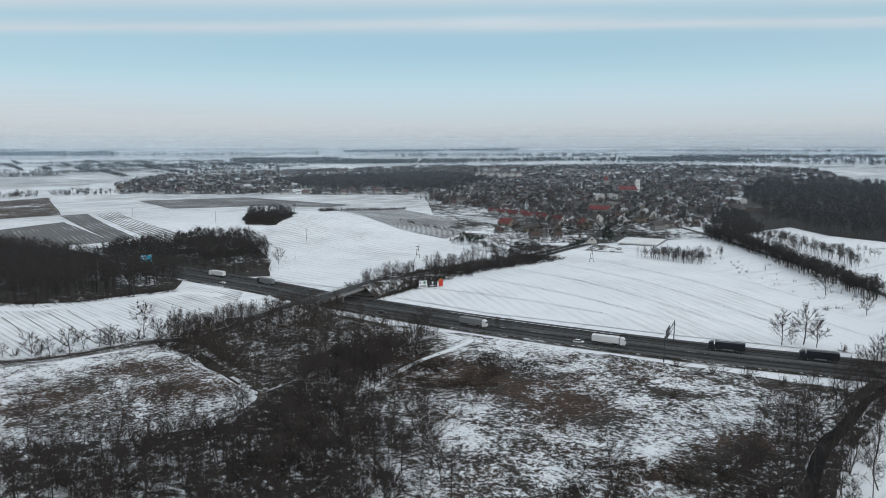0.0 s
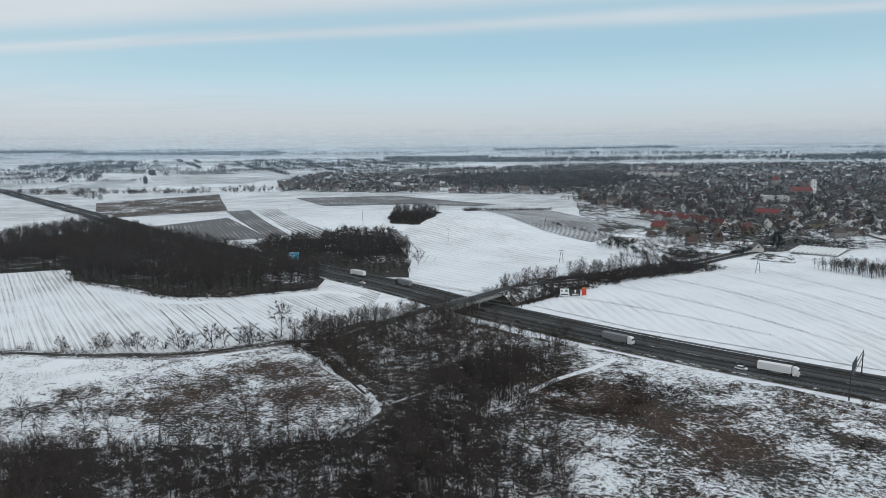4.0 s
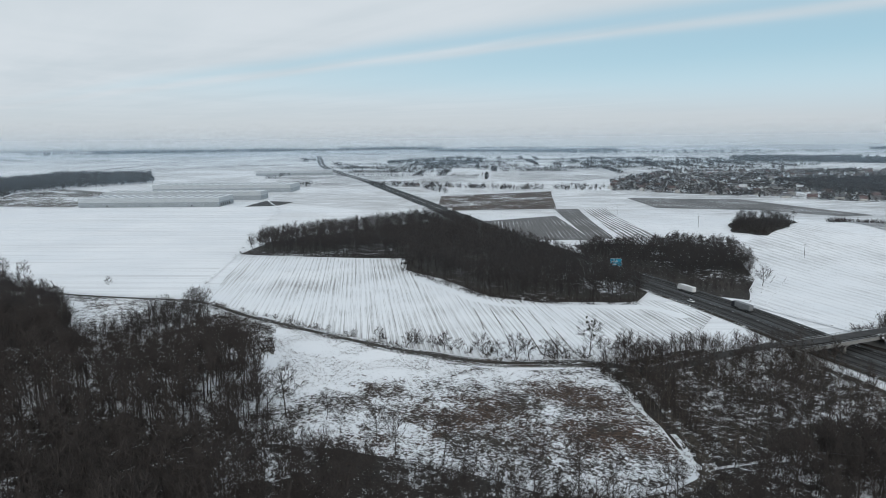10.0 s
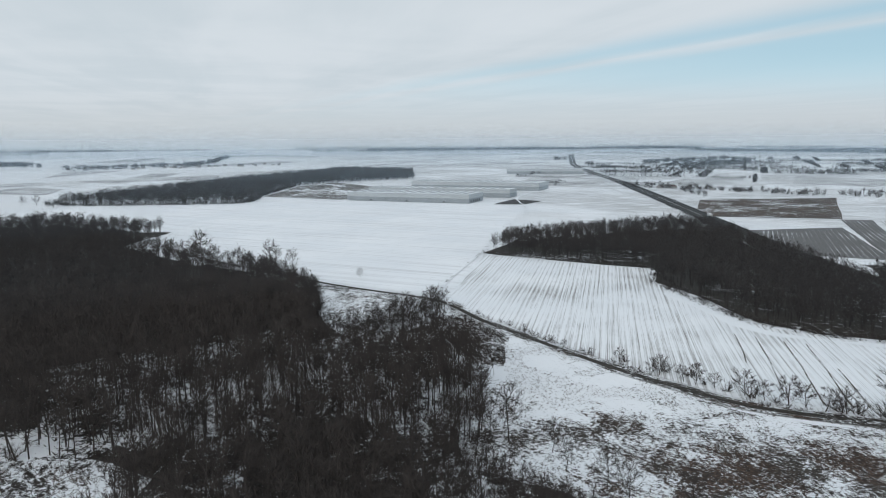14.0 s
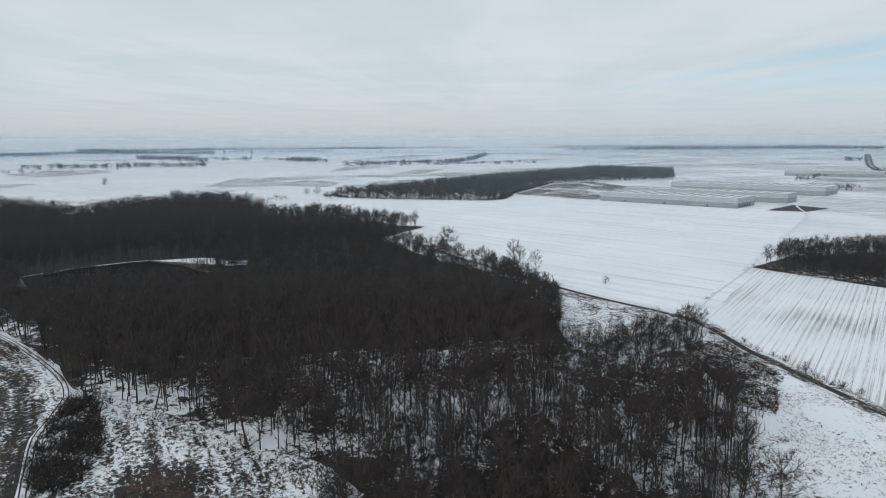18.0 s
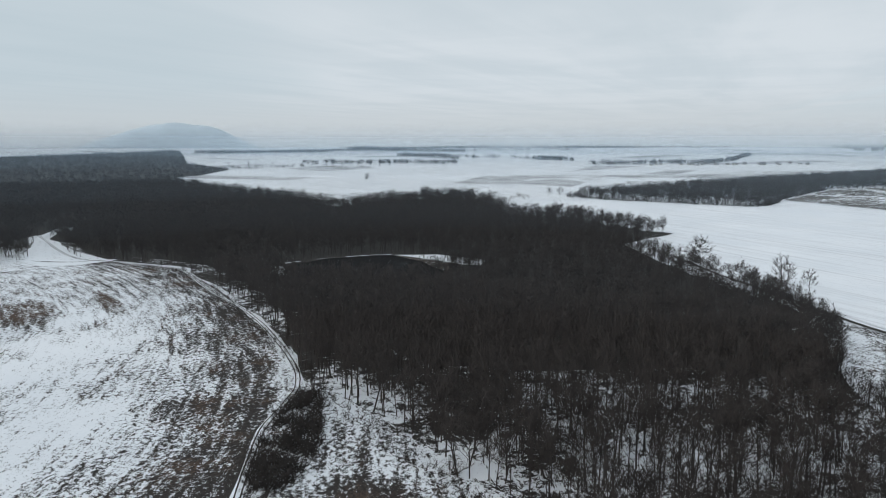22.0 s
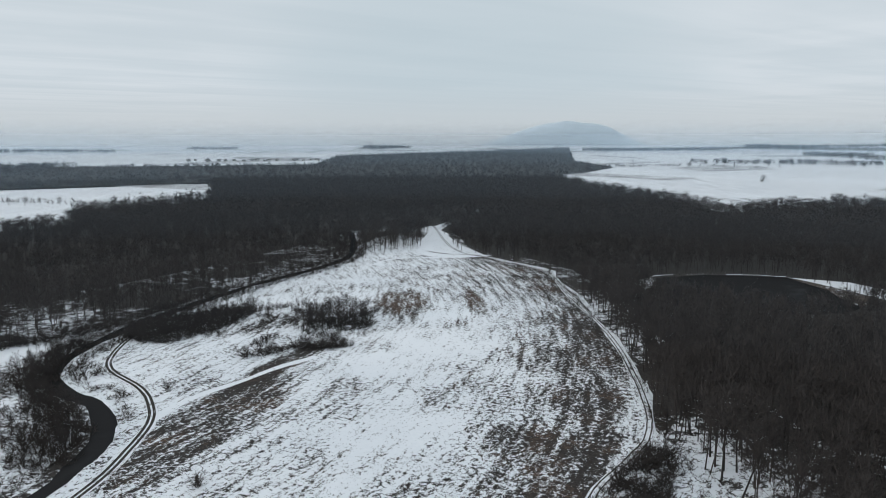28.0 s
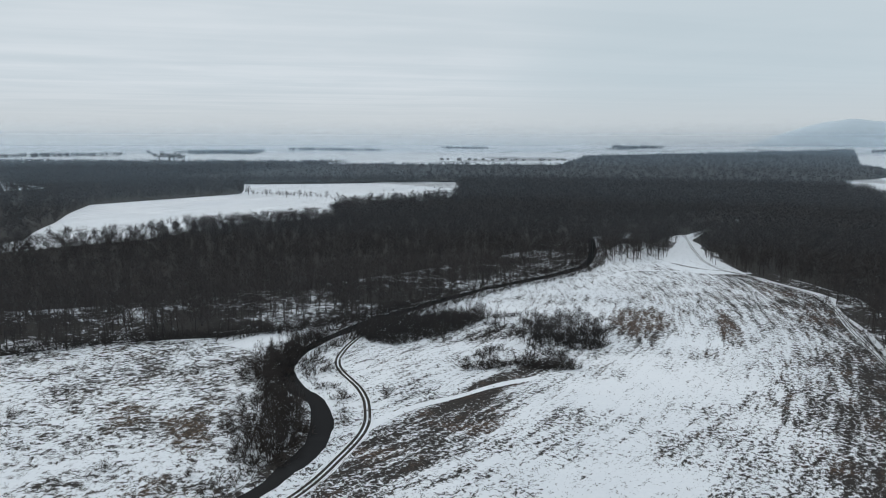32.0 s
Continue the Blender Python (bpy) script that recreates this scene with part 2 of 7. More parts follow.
def row_meadow(name, grass, rust, spots):
    """Snow broken by rows of grass tufts that bend with the farm track: thick beside it, thinning out towards the middle."""
    def build(k):
        co = place(k)
        x, y, _ = k.n("ShaderNodeSeparateXYZ", Vector=co).outputs
        dx, dy = k.math("SUBTRACT", x, ROW_X), k.math("SUBTRACT", y, ROW_Y)
        r = k.math("SQRT", k.math("ADD", k.math("MULTIPLY", dx, dx), k.math("MULTIPLY", dy, dy)))
        arc = k.math("MULTIPLY", k.math("ARCTAN2", k.math("MULTIPLY", dy, -1.0), k.math("MULTIPLY", dx, -1.0)), ROW_R)
        inward = k.math("SUBTRACT", ROW_R, r)
        long = k.n("ShaderNodeCombineXYZ", X=k.math("DIVIDE", arc, 22.0), Y=k.math("DIVIDE", r, 3.2), Z=0.0).outputs[0]
        short = k.n("ShaderNodeCombineXYZ", X=k.math("DIVIDE", arc, 1.8), Y=k.math("DIVIDE", r, 1.5), Z=0.0).outputs[0]
        rows = k.noise(long, 1.0, 3.0, 0.55, 0.2)
        clump = k.noise(short, 1.0, 6.0, 0.68, 0.25)
        fine = k.noise(co, 2.6, 4.0, 0.75, 0.2)
        big = k.noise(co, 0.03, 3.0, 0.55, 0.4)
        v = k.math("ADD", k.math("MULTIPLY", rows, 0.30), k.math("MULTIPLY", clump, 0.56))
        v = k.math("ADD", v, k.math("MULTIPLY", fine, 0.44))
        v = k.math("ADD", v, k.math("MULTIPLY", k.math("SUBTRACT", big, 0.5), 0.22))
        beyond = k.ramp(inward, -10.0, -2.0)
        thick = k.math("MULTIPLY", beyond, k.math("SUBTRACT", 1.0, k.ramp(inward, 12.0, 62.0)))
        thicker = k.math("MULTIPLY", beyond, k.math("SUBTRACT", 1.0, k.ramp(inward, 6.0, 34.0)))
        v = k.math("ADD", v, k.math("ADD", k.math("MULTIPLY", thick, 0.060), k.math("MULTIPLY", thicker, 0.035)))
        redder = k.math("MULTIPLY", thick, 0.03)
        for sx, sy, rx, ry, way, more, rust_more in spots:
            mp = k.n("ShaderNodeMapping", Vector=co)
            mp.vector_type = "TEXTURE"
            mp.inputs["Location"].default_value = (sx, sy, 0)
            mp.inputs["Rotation"].default_value = (0, 0, radians(way))
            mp.inputs["Scale"].default_value = (rx, ry, 1000.0)
            far = k.n("ShaderNodeVectorMath")
            far.operation = "LENGTH"
            k.put(far.inputs[0], mp.outputs[0])
            wob = k.math("ADD", far.outputs["Value"], k.math("MULTIPLY", k.math("SUBTRACT", big, 0.5), 1.6))
            mask = k.math("SUBTRACT", 1.0, k.ramp(wob, 0.45, 1.25))
            v = k.math("ADD", v, k.math("MULTIPLY", mask, more))
            if rust_more:
                redder = k.math("ADD", redder, k.math("MULTIPLY", mask, rust_more))
        bare = k.ramp(v, 0.685, 0.716)
        tone = k.ramp(k.math("ADD", k.noise(co, 0.05, 4.0, 0.65), redder), 0.50, 0.68)
        c = k.mix(tone, grass, rust)
        c = k.mix(k.ramp(k.noise(co, 1.3, 5.0, 0.75), 0.38, 0.62), c, rgb(grass[0] * 0.4, grass[1] * 0.4, grass[2] * 0.4))
        col = k.mix(bare, snow_color(k, co), c)
        return bsdf(k, col, 0.9, bump=k.math("ADD", fine, k.math("MULTIPLY", bare, 0.6)), strength=0.4, far=0.4)
    return material(name, build)


def plain(name, color, rough=0.7, metal=0.0, vary=0.25, scale=1.5, bump=0.2, spec=0.3, per_object=0.0):
    def build(k):
        co = place(k)
        a = k.noise(co, scale, 4.0, 0.65)
        b = k.noise(co, scale * 0.13, 3.0, 0.6)
        f = k.math("ADD", k.math("MULTIPLY", a, 0.5), k.math("MULTIPLY", b, 0.5))
        if per_object:
            r = k.n("ShaderNodeObjectInfo").outputs["Random"]
            f = k.math("ADD", f, k.math("MULTIPLY", k.math("SUBTRACT", r, 0.5), per_object))
        lo = rgb(*[c * (1 - vary) for c in color])
        hi = rgb(*[min(1.0, c * (1 + vary)) for c in color])
        return bsdf(k, k.mix(k.ramp(f, 0.25, 0.75), lo, hi), rough, metal, bump=a if bump else None, strength=bump, far=0.05, spec=spec)
    return material(name, build)


def bark_mat(name, lo, hi, soft=0.0):
    def build(k):
        g = k.n("ShaderNodeNewGeometry").outputs["Random Per Island"]
        col = k.mix(g, lo, hi)
        p = k.n("ShaderNodeBsdfPrincipled", Roughness=0.95)
        k.put(p.inputs["Base Color"], col)
        p.inputs["Specular IOR Level"].default_value = 0.05
        if soft:
            n = k.n("ShaderNodeVectorMath")
            n.operation = "ADD"
            k.put(n.inputs[0], k.n("ShaderNodeNewGeometry").outputs["Normal"])
            n.inputs[1].default_value = (0.0, 0.0, soft)
            m = k.n("ShaderNodeVectorMath")
            m.operation = "NORMALIZE"
            k.put(m.inputs[0], n.outputs[0])
            k.put(p.inputs["Normal"], m.outputs[0])
        return p.outputs[0]
    return material(name, build)


def water_mat(name, ice):
    def build(k):
        co = place(k)
        f = k.ramp(k.noise(co, 0.03, 4.0, 0.6, 0.6), 0.5, 0.75)
        col = k.mix(k.math("MULTIPLY", f, ice), rgb(0.020, 0.019, 0.019), rgb(0.048, 0.050, 0.052))
        body = k.n("ShaderNodeBsdfDiffuse", Color=col).outputs[0]
        wave = k.n("ShaderNodeBump", Strength=0.06, Distance=0.05, Height=k.noise(co, 0.8, 3.0))
        gloss = k.n("ShaderNodeBsdfGlossy", Color=rgb(0.9, 0.95, 1.0), Roughness=0.16, Normal=wave.outputs[0]).outputs[0]
        m = k.n("ShaderNodeMixShader")
        m.inputs[0].default_value = 0.012
        k.t.links.new(body, m.inputs[1]), k.t.links.new(gloss, m.inputs[2])
        return m.outputs[0]
    return material(name, build)


def asphalt_mat(name, tone):
    def build(k):
        co = place(k)
        a = k.noise(co, 0.25, 4.0, 0.6)
        b = k.noise(co, 3.0, 3.0, 0.7)
        f = k.math("ADD", k.math("MULTIPLY", a, 0.6), k.math("MULTIPLY", b, 0.4))
        col = k.mix(k.ramp(f, 0.3, 0.7), rgb(tone * 0.75, tone * 0.76, tone * 0.78), rgb(tone * 1.3, tone * 1.3, tone * 1.32))
        return bsdf(k, col, 0.8, bump=b, strength=0.15, far=0.02, spec=0.08)
    return material(name, build)


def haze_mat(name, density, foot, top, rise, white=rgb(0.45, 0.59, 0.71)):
    """Stand-in for winter haze: an added pale sheet, most light passing, the rest scattered."""
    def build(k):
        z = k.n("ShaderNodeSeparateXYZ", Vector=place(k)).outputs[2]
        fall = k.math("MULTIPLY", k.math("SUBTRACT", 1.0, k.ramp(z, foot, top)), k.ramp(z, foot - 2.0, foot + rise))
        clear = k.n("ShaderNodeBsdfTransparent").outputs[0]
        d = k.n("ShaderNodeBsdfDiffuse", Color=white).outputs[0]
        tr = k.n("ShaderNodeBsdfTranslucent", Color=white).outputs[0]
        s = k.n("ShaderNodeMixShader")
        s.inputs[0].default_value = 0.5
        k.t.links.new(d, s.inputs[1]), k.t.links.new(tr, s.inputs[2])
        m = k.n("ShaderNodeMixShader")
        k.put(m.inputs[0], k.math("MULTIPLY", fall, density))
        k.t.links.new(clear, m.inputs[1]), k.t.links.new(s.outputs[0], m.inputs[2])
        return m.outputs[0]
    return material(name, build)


M_SNOW = snow_mat("open_snow", 0.35)
M_SNOW_CLEAN = snow_mat("clean_snow", 0.0)
M_FIELD = snow_mat("even_field_snow", 0.12, 0.0)
M_LITTER = rough_grass("leaf_litter_snow", 0.62, rgb(0.050, 0.044, 0.040), rgb(0.056, 0.046, 0.038), 0.7, spread=0.8, spots=[(-212, 52, 95, 50, 20, -0.09, 0.0), (-168, -8, 42, 28, 40, -0.07, 0.0), (-222, -34, 60, 34, 50, -0.10, 0.0), (-190, -90, 80, 26, 56, -0.06, 0.0)])
M_BELT = rough_grass("belt_litter", 0.60, rgb(0.052, 0.046, 0.041), rgb(0.058, 0.047, 0.039), 1.0, spread=0.6)
M_LITTER_MID = rough_grass("thick_leaf_litter", 0.74, rgb(0.052, 0.046, 0.041), rgb(0.058, 0.047, 0.039), 0.8, spread=0.7)
M_BOG = rough_grass("bog_litter", 0.62, rgb(0.056, 0.049, 0.044), rgb(0.066, 0.049, 0.038), 1.0)
M_LITTER_DARK = rough_grass("dark_leaf_litter", 0.92, rgb(0.045, 0.040, 0.036), rgb(0.050, 0.042, 0.035), 1.0)
HEATH_SPOTS = [(92, 150, 34, 24, 20, 0.035, 0.0), (12, 178, 34, 20, -25, 0.06, 0.14), (48, 164, 40, 20, -40, 0.075, 0.14), (92, 172, 12, 6, 0, 0.110, 0.0), (105, 126, 26, 12, 50, 0.09, 0.0), (60, 205, 40, 7, -16, 0.050, 0.1), (95, 150, 40, 22, 40, -0.050, 0.0), (40, 215, 40, 9, -16, -0.080, 0.0)]
M_HEATH = rough_grass("heath", 0.54, rgb(0.062, 0.053, 0.046), rgb(0.086, 0.053, 0.039), 2.3, spread=0.5, spots=HEATH_SPOTS)
NORTH_SPOTS = [(-92, 128, 44, 34, 30, 0.068, 0.10), (-126, 112, 34, 30, 25, 0.030, 0.05), (-98, 158, 26, 12, 15, 0.06, 0.20), (-64, 144, 20, 16, 30, 0.05, 0.16), (-205, 112, 85, 38, 18, -0.12, 0.0), (-118, 94, 14, 5, 15, -0.080, 0.0), (-141, 157, 20, 4, 46, 0.10, 0.06)]
M_MEADOW = rough_grass("rough_meadow", 0.465, rgb(0.066, 0.056, 0.048), rgb(0.086, 0.055, 0.041), 2.7, spread=0.45, spots=NORTH_SPOTS)
SOUTH_SPOTS = [(-146, -78, 60, 44, 42, 0.055, 0.0), (-108, -226, 56, 16, 43, 0.11, 0.02), (-148, -74, 16, 12, 40, 0.093, 0.0), (-236, -326, 34, 17, 60, 0.10, 0.20), (-274, -310, 34, 6, 60, 0.09, 0.16),
               (-176, -330, 40, 12, 20, 0.078, 0.0), (-150, -268, 46, 7, 35, 0.10, 0.03), (-300, -370, 70, 46, 62, 0.03, 0.06), (-190, -240, 70, 26, 58, -0.030, 0.0)]
M_MEADOW_S = row_meadow("snowy_meadow", rgb(0.046, 0.039, 0.035), rgb(0.122, 0.077, 0.053), SOUTH_SPOTS)
WEST_SPOTS = [(-38, -246, 20, 7, 110, 0.09, 0.16), (-20, -262, 14, 8, 80, 0.07, 0.1), (-12, -300, 30, 12, 30, 0.05, 0.0)]
M_MEADOW_W = rough_grass("stream_meadow", 0.46, rgb(0.056, 0.049, 0.043), rgb(0.105, 0.072, 0.048), 1.5, spread=0.4, spots=WEST_SPOTS)
M_STRIPE_N = striped("striped_field", 150, 2.6, rgb(0.22, 0.21, 0.20), 0.42, 0.6)
M_STRIPE_E = striped("thinly_striped_field", 122, 5.0, rgb(0.69, 0.705, 0.73), 0.42, 0.4, 0.03)
M_HILL = striped("hill_field", 155, 6.0, rgb(0.56, 0.57, 0.59), 0.44, 0.4)
M_PLOUGH = striped("ploughed_field", 139, 4.0, rgb(0.052, 0.046, 0.042), 0.80, 0.5, 0.10)
M_PLOUGH_GREY = striped("grey_field", 139, 4.0, rgb(0.11, 0.105, 0.10), 0.56, 0.5, 0.12)
M_VINE = striped("orchard_rows", 150, 4.5, rgb(0.050, 0.046, 0.043), 0.74, 0.35, 0.20)
M_BROWN = rough_grass("brown_fallow", 0.66, rgb(0.10, 0.078, 0.064), rgb(0.13, 0.080, 0.058), 0.8)
M_GARDEN = rough_grass("garden_ground", 0.57, rgb(0.062, 0.060, 0.055), rgb(0.070, 0.060, 0.052), 0.45)
M_LOT = rough_grass("bare_building_land", 0.56, rgb(0.17, 0.16, 0.15), rgb(0.16, 0.14, 0.12), 0.35)
M_ASPHALT = asphalt_mat("dark_asphalt", 0.028)
M_ASPHALT_WORN = asphalt_mat("worn_asphalt", 0.060)
# far lanes only: wear and distance haze both put into this paler tone
M_ASPHALT_HAZED = asphalt_mat("worn_hazed_asphalt", 0.085)
M_VERGE = rough_grass("verge_grass", 0.66, rgb(0.050, 0.046, 0.038), rgb(0.060, 0.048, 0.036), 2.0)
M_DIRT = rough_grass("dirt_track", 0.62, rgb(0.10, 0.085, 0.070), rgb(0.09, 0.075, 0.06), 2.0)
M_RUT = rough_grass("rut_mud", 0.80, rgb(0.050, 0.043, 0.037), rgb(0.055, 0.045, 0.037), 2.5)
M_TRACK_SNOW = rough_grass("snowy_track", 0.34, rgb(0.12, 0.10, 0.085), rgb(0.10, 0.08, 0.065), 2.0)
M_ROADMUD = rough_grass("country_road", 0.74, rgb(0.060, 0.055, 0.050), rgb(0.065, 0.055, 0.047), 2.0)
M_PAINT = plain("worn_road_paint", (0.20, 0.20, 0.20), 0.6, vary=0.15, bump=0.0)
M_WATER = water_mat("dark_water", 0.25)
M_POND = water_mat("pond_water", 0.5)
M_TRUNK = bark_mat("bark", rgb(0.042, 0.038, 0.036), rgb(0.070, 0.060, 0.054))
M_TWIG = bark_mat("twigs", rgb(0.046, 0.042, 0.041), rgb(0.068, 0.059, 0.055), 0.6)
M_CANOPY = bark_mat("dense_twigs", rgb(0.044, 0.041, 0.040), rgb(0.059, 0.052, 0.049), 1.2)
M_CONIFER = bark_mat("conifer_needles", rgb(0.018, 0.024, 0.020), rgb(0.030, 0.038, 0.030))
M_TWIG_PALE = bark_mat("pale_twigs", rgb(0.07, 0.062, 0.055), rgb(0.15, 0.13, 0.115))
M_SHRUB = bark_mat("shrub_twigs", rgb(0.036, 0.032, 0.030), rgb(0.060, 0.050, 0.044), 0.6)
M_RUST = bark_mat("dry_stalks", rgb(0.036, 0.032, 0.029), rgb(0.080, 0.058, 0.045), 0.8)
M_MISTLETOE = bark_mat("mistletoe_leaves", rgb(0.025, 0.030, 0.018), rgb(0.04, 0.045, 0.025))
M_CONCRETE = plain("concrete", (0.24, 0.24, 0.235), 0.85, vary=0.2, scale=0.8)
M_STEEL = plain("galvanised_steel", (0.42, 0.44, 0.45), 0.45, 0.8, vary=0.15)
M_RAIL = plain("weathered_rail_steel", (0.12, 0.125, 0.13), 0.6, 0.3, vary=0.2)
M_DARKSTEEL = plain("dark_steel", (0.06, 0.06, 0.065), 0.55, 0.4, vary=0.2)
M_WOOD = plain("weathered_wood", (0.075, 0.065, 0.056), 0.85, vary=0.3, scale=4.0)
M_WHITE = plain("white_panels", (0.72, 0.74, 0.75), 0.5, vary=0.08, scale=0.6, bump=0.05)
M_PALEPANEL = plain("pale_panels", (0.42, 0.45, 0.47), 0.5, vary=0.10, scale=0.6, bump=0.05)
M_GREYPANEL = plain("grey_panels", (0.27, 0.30, 0.32), 0.5, vary=0.12, scale=0.6, bump=0.05)
M_ROOF_FLAT = plain("snowy_flat_roof", (0.68, 0.71, 0.74), 0.7, vary=0.15, scale=0.12)
M_WALL = plain("rendered_wall", (0.235, 0.23, 0.225), 0.85, vary=0.25, scale=0.8, per_object=0.9)
M_WALL_WHITE = plain("white_render", (0.48, 0.475, 0.455), 0.85, vary=0.12, scale=0.8)
M_WALL_TAN = plain("tan_render", (0.26, 0.225, 0.175), 0.85, vary=0.2, scale=0.8, per_object=0.5)
M_TOWER = plain("bright_white_render", (0.74, 0.74, 0.72), 0.85, vary=0.08, scale=0.8)
M_BRICK = plain("brick_wall", (0.145, 0.112, 0.10), 0.9, vary=0.25, scale=2.0, per_object=0.5)
M_ROOF_RED = plain("red_roof_tiles", (0.135, 0.034, 0.033), 0.75, vary=0.3, scale=1.2, per_object=0.5)
M_ROOF_DULL = plain("dull_red_roof_tiles", (0.095, 0.062, 0.057), 0.8, vary=0.3, scale=1.2, per_object=0.6)
M_ROOF_BROWN = plain("brown_roof_tiles", (0.072, 0.062, 0.060), 0.8, vary=0.3, scale=1.2, per_object=0.6)
M_ROOF_GREY = plain("grey_roofing", (0.10, 0.10, 0.105), 0.8, vary=0.3, scale=1.2, per_object=0.6)
M_ROOF_SNOW = plain("snow_dusted_roof", (0.46, 0.47, 0.49), 0.8, vary=0.25, scale=0.7, per_object=0.4)
M_GLASS = plain("dark_window_glass", (0.035, 0.042, 0.05), 0.15, vary=0.1, bump=0.0, spec=0.5)
M_RED = plain("red_paint", (0.50, 0.05, 0.035), 0.5, vary=0.1)
M_BLUE = plain("blue_sign_face", (0.02, 0.27, 0.42), 0.45, vary=0.1)
M_BLACK = plain("black_panel", (0.03, 0.03, 0.032), 0.5, vary=0.1)
M_TYRE = plain("tyre_rubber", (0.02, 0.02, 0.02), 0.85, vary=0.1)
M_TARP = plain("grey_tarpaulin", (0.20, 0.21, 0.22), 0.6, vary=0.15)
M_DARKPAINT = plain("dark_vehicle_paint", (0.03, 0.032, 0.04), 0.35, vary=0.1)
M_CARWHITE = plain("white_vehicle_paint", (0.72, 0.73, 0.74), 0.35, vary=0.05)
# dark woods on the far hill, painted pale blue for distance haze
M_HILL_HAZED = plain("hazed_wooded_slopes", (0.57, 0.65, 0.71), 0.9, vary=0.06, scale=0.01)
M_GREEN = plain("green_paint", (0.05, 0.22, 0.10), 0.6, vary=0.15)


# ---- shapes ----
def heights(x, y):
    """The lie of the land."""
    x, y = np.asarray(x, float), np.asarray(y, float)
    r = np.hypot(x, y)
    z = 62 * (np.maximum(r - 700, 0) / 4200) ** 1.7
    z = z + 13 * np.exp(-(((x + 235) / 120) ** 2 + ((y - 590) / 130) ** 2))
    z = z + 5 * np.exp(-(((x - 70) / 110) ** 2 + ((y - 330) / 80) ** 2))
    return z


def ground(x, y):
    return float(heights(x, y))


def mesh_of(name, verts, faces, mats):
    """A mesh from arrays of corners and triangles or quads; mats: one material, or (materials, index of each face)."""
    me = bpy.data.meshes.new(name)
    verts, faces = np.asarray(verts, np.float32), np.asarray(faces, np.int32)
    n, side = faces.shape
    me.vertices.add(len(verts)), me.loops.add(n * side), me.polygons.add(n)
    me.vertices.foreach_set("co", verts.ravel())
    me.loops.foreach_set("vertex_index", faces.ravel())
    me.polygons.foreach_set("loop_start", np.arange(n, dtype=np.int32) * side)
    me.polygons.foreach_set("loop_total", np.full(n, side, np.int32))
    if isinstance(mats, tuple):
        for m in mats[0]:
            me.materials.append(m)
        me.polygons.foreach_set("material_index", np.asarray(mats[1], np.int32))
    else:
        me.materials.append(mats)
    me.update(calc_edges=True)
    me.validate()
    return me


def smooth(ob):
    ob.data.polygons.foreach_set("use_smooth", np.ones(len(ob.data.polygons), bool))
    return ob


def part(name, bm, mat, parent=None, label=""):
    """Links a bmesh as one mesh object under a thing or a part."""
    me = bpy.data.meshes.new(name)
    bm.to_mesh(me)
    bm.free()
    me.materials.append(mat)
    ob = new(name, me)
    ob.parent = parent
    return tagged(ob, label)


def thing(name, label, category, group="", kind=""):
    return tagged(new(name), label, category, group, kind)


def box(bm, x0, x1, y0, y1, z0, z1, bevel=0.0):
    vs = bmesh.ops.create_cube(bm, size=1.0)["verts"]
    for v in vs:
        v.co = Vector((x0 + (v.co.x + 0.5) * (x1 - x0), y0 + (v.co.y + 0.5) * (y1 - y0), z0 + (v.co.z + 0.5) * (z1 - z0)))
    if bevel:
        es = list({e for v in vs for e in v.link_edges})
        bmesh.ops.bevel(bm, geom=es, offset=bevel, segments=1, affect="EDGES")
    return bm


def boxed(*a, bevel=0.0):
    return box(bmesh.new(), *a, bevel=bevel)


def tube(bm, p, q, r0, r1, n=6):
    p, q = Vector(p), Vector(q)
    turn = (q - p).to_track_quat("Z", "Y").to_matrix().to_4x4()
    bmesh.ops.create_cone(bm, cap_ends=True, segments=n, radius1=r0, radius2=r1, depth=(q - p).length, matrix=Matrix.Translation((p + q) / 2) @ turn)
    return bm


def inside(poly, pts):
    p, x, y = np.asarray(poly, float), pts[:, 0], pts[:, 1]
    hit = np.zeros(len(pts), bool)
    for (ax, ay), (bx, by) in zip(p, np.roll(p, -1, 0)):
        if ay != by:
            hit ^= ((ay > y) != (by > y)) & (x < (bx - ax) * (y - ay) / (by - ay) + ax)
    return hit


def scatter(poly, gap, seed, without=(), jitter=0.75):
    """Points spread unevenly over a plot."""
    rng = np.random.default_rng(seed)
    p = np.asarray(poly, float)
    lo, hi = p.min(0), p.max(0)
    gx, gy = np.meshgrid(np.arange(lo[0], hi[0], gap), np.arange(lo[1], hi[1], gap))
    pts = np.stack([gx.ravel(), gy.ravel()], 1)
    pts = pts + rng.uniform(-jitter, jitter, pts.shape) * gap
    keep = inside(p, pts)
    for hole in without:
        keep &= ~inside(hole, pts)
    return pts[keep]


def curve_through(pts, step):
    """A smooth line through a few points, cut into even steps."""
    p = np.asarray(pts, float)
    ext = np.vstack([2 * p[0] - p[1], p, 2 * p[-1] - p[-2]])
    out = []
    for i in range(1, len(ext) - 2):
        a, b, c, d = ext[i - 1], ext[i], ext[i + 1], ext[i + 2]
        n = max(2, int(np.linalg.norm(c - b) / step))
        for s in np.arange(n) / n:
            out.append(0.5 * (2 * b + (c - a) * s + (2 * a - 5 * b + 4 * c - d) * s * s + (3 * b - a - 3 * c + d) * s**3))
    out.append(p[-1])
    return np.array(out)


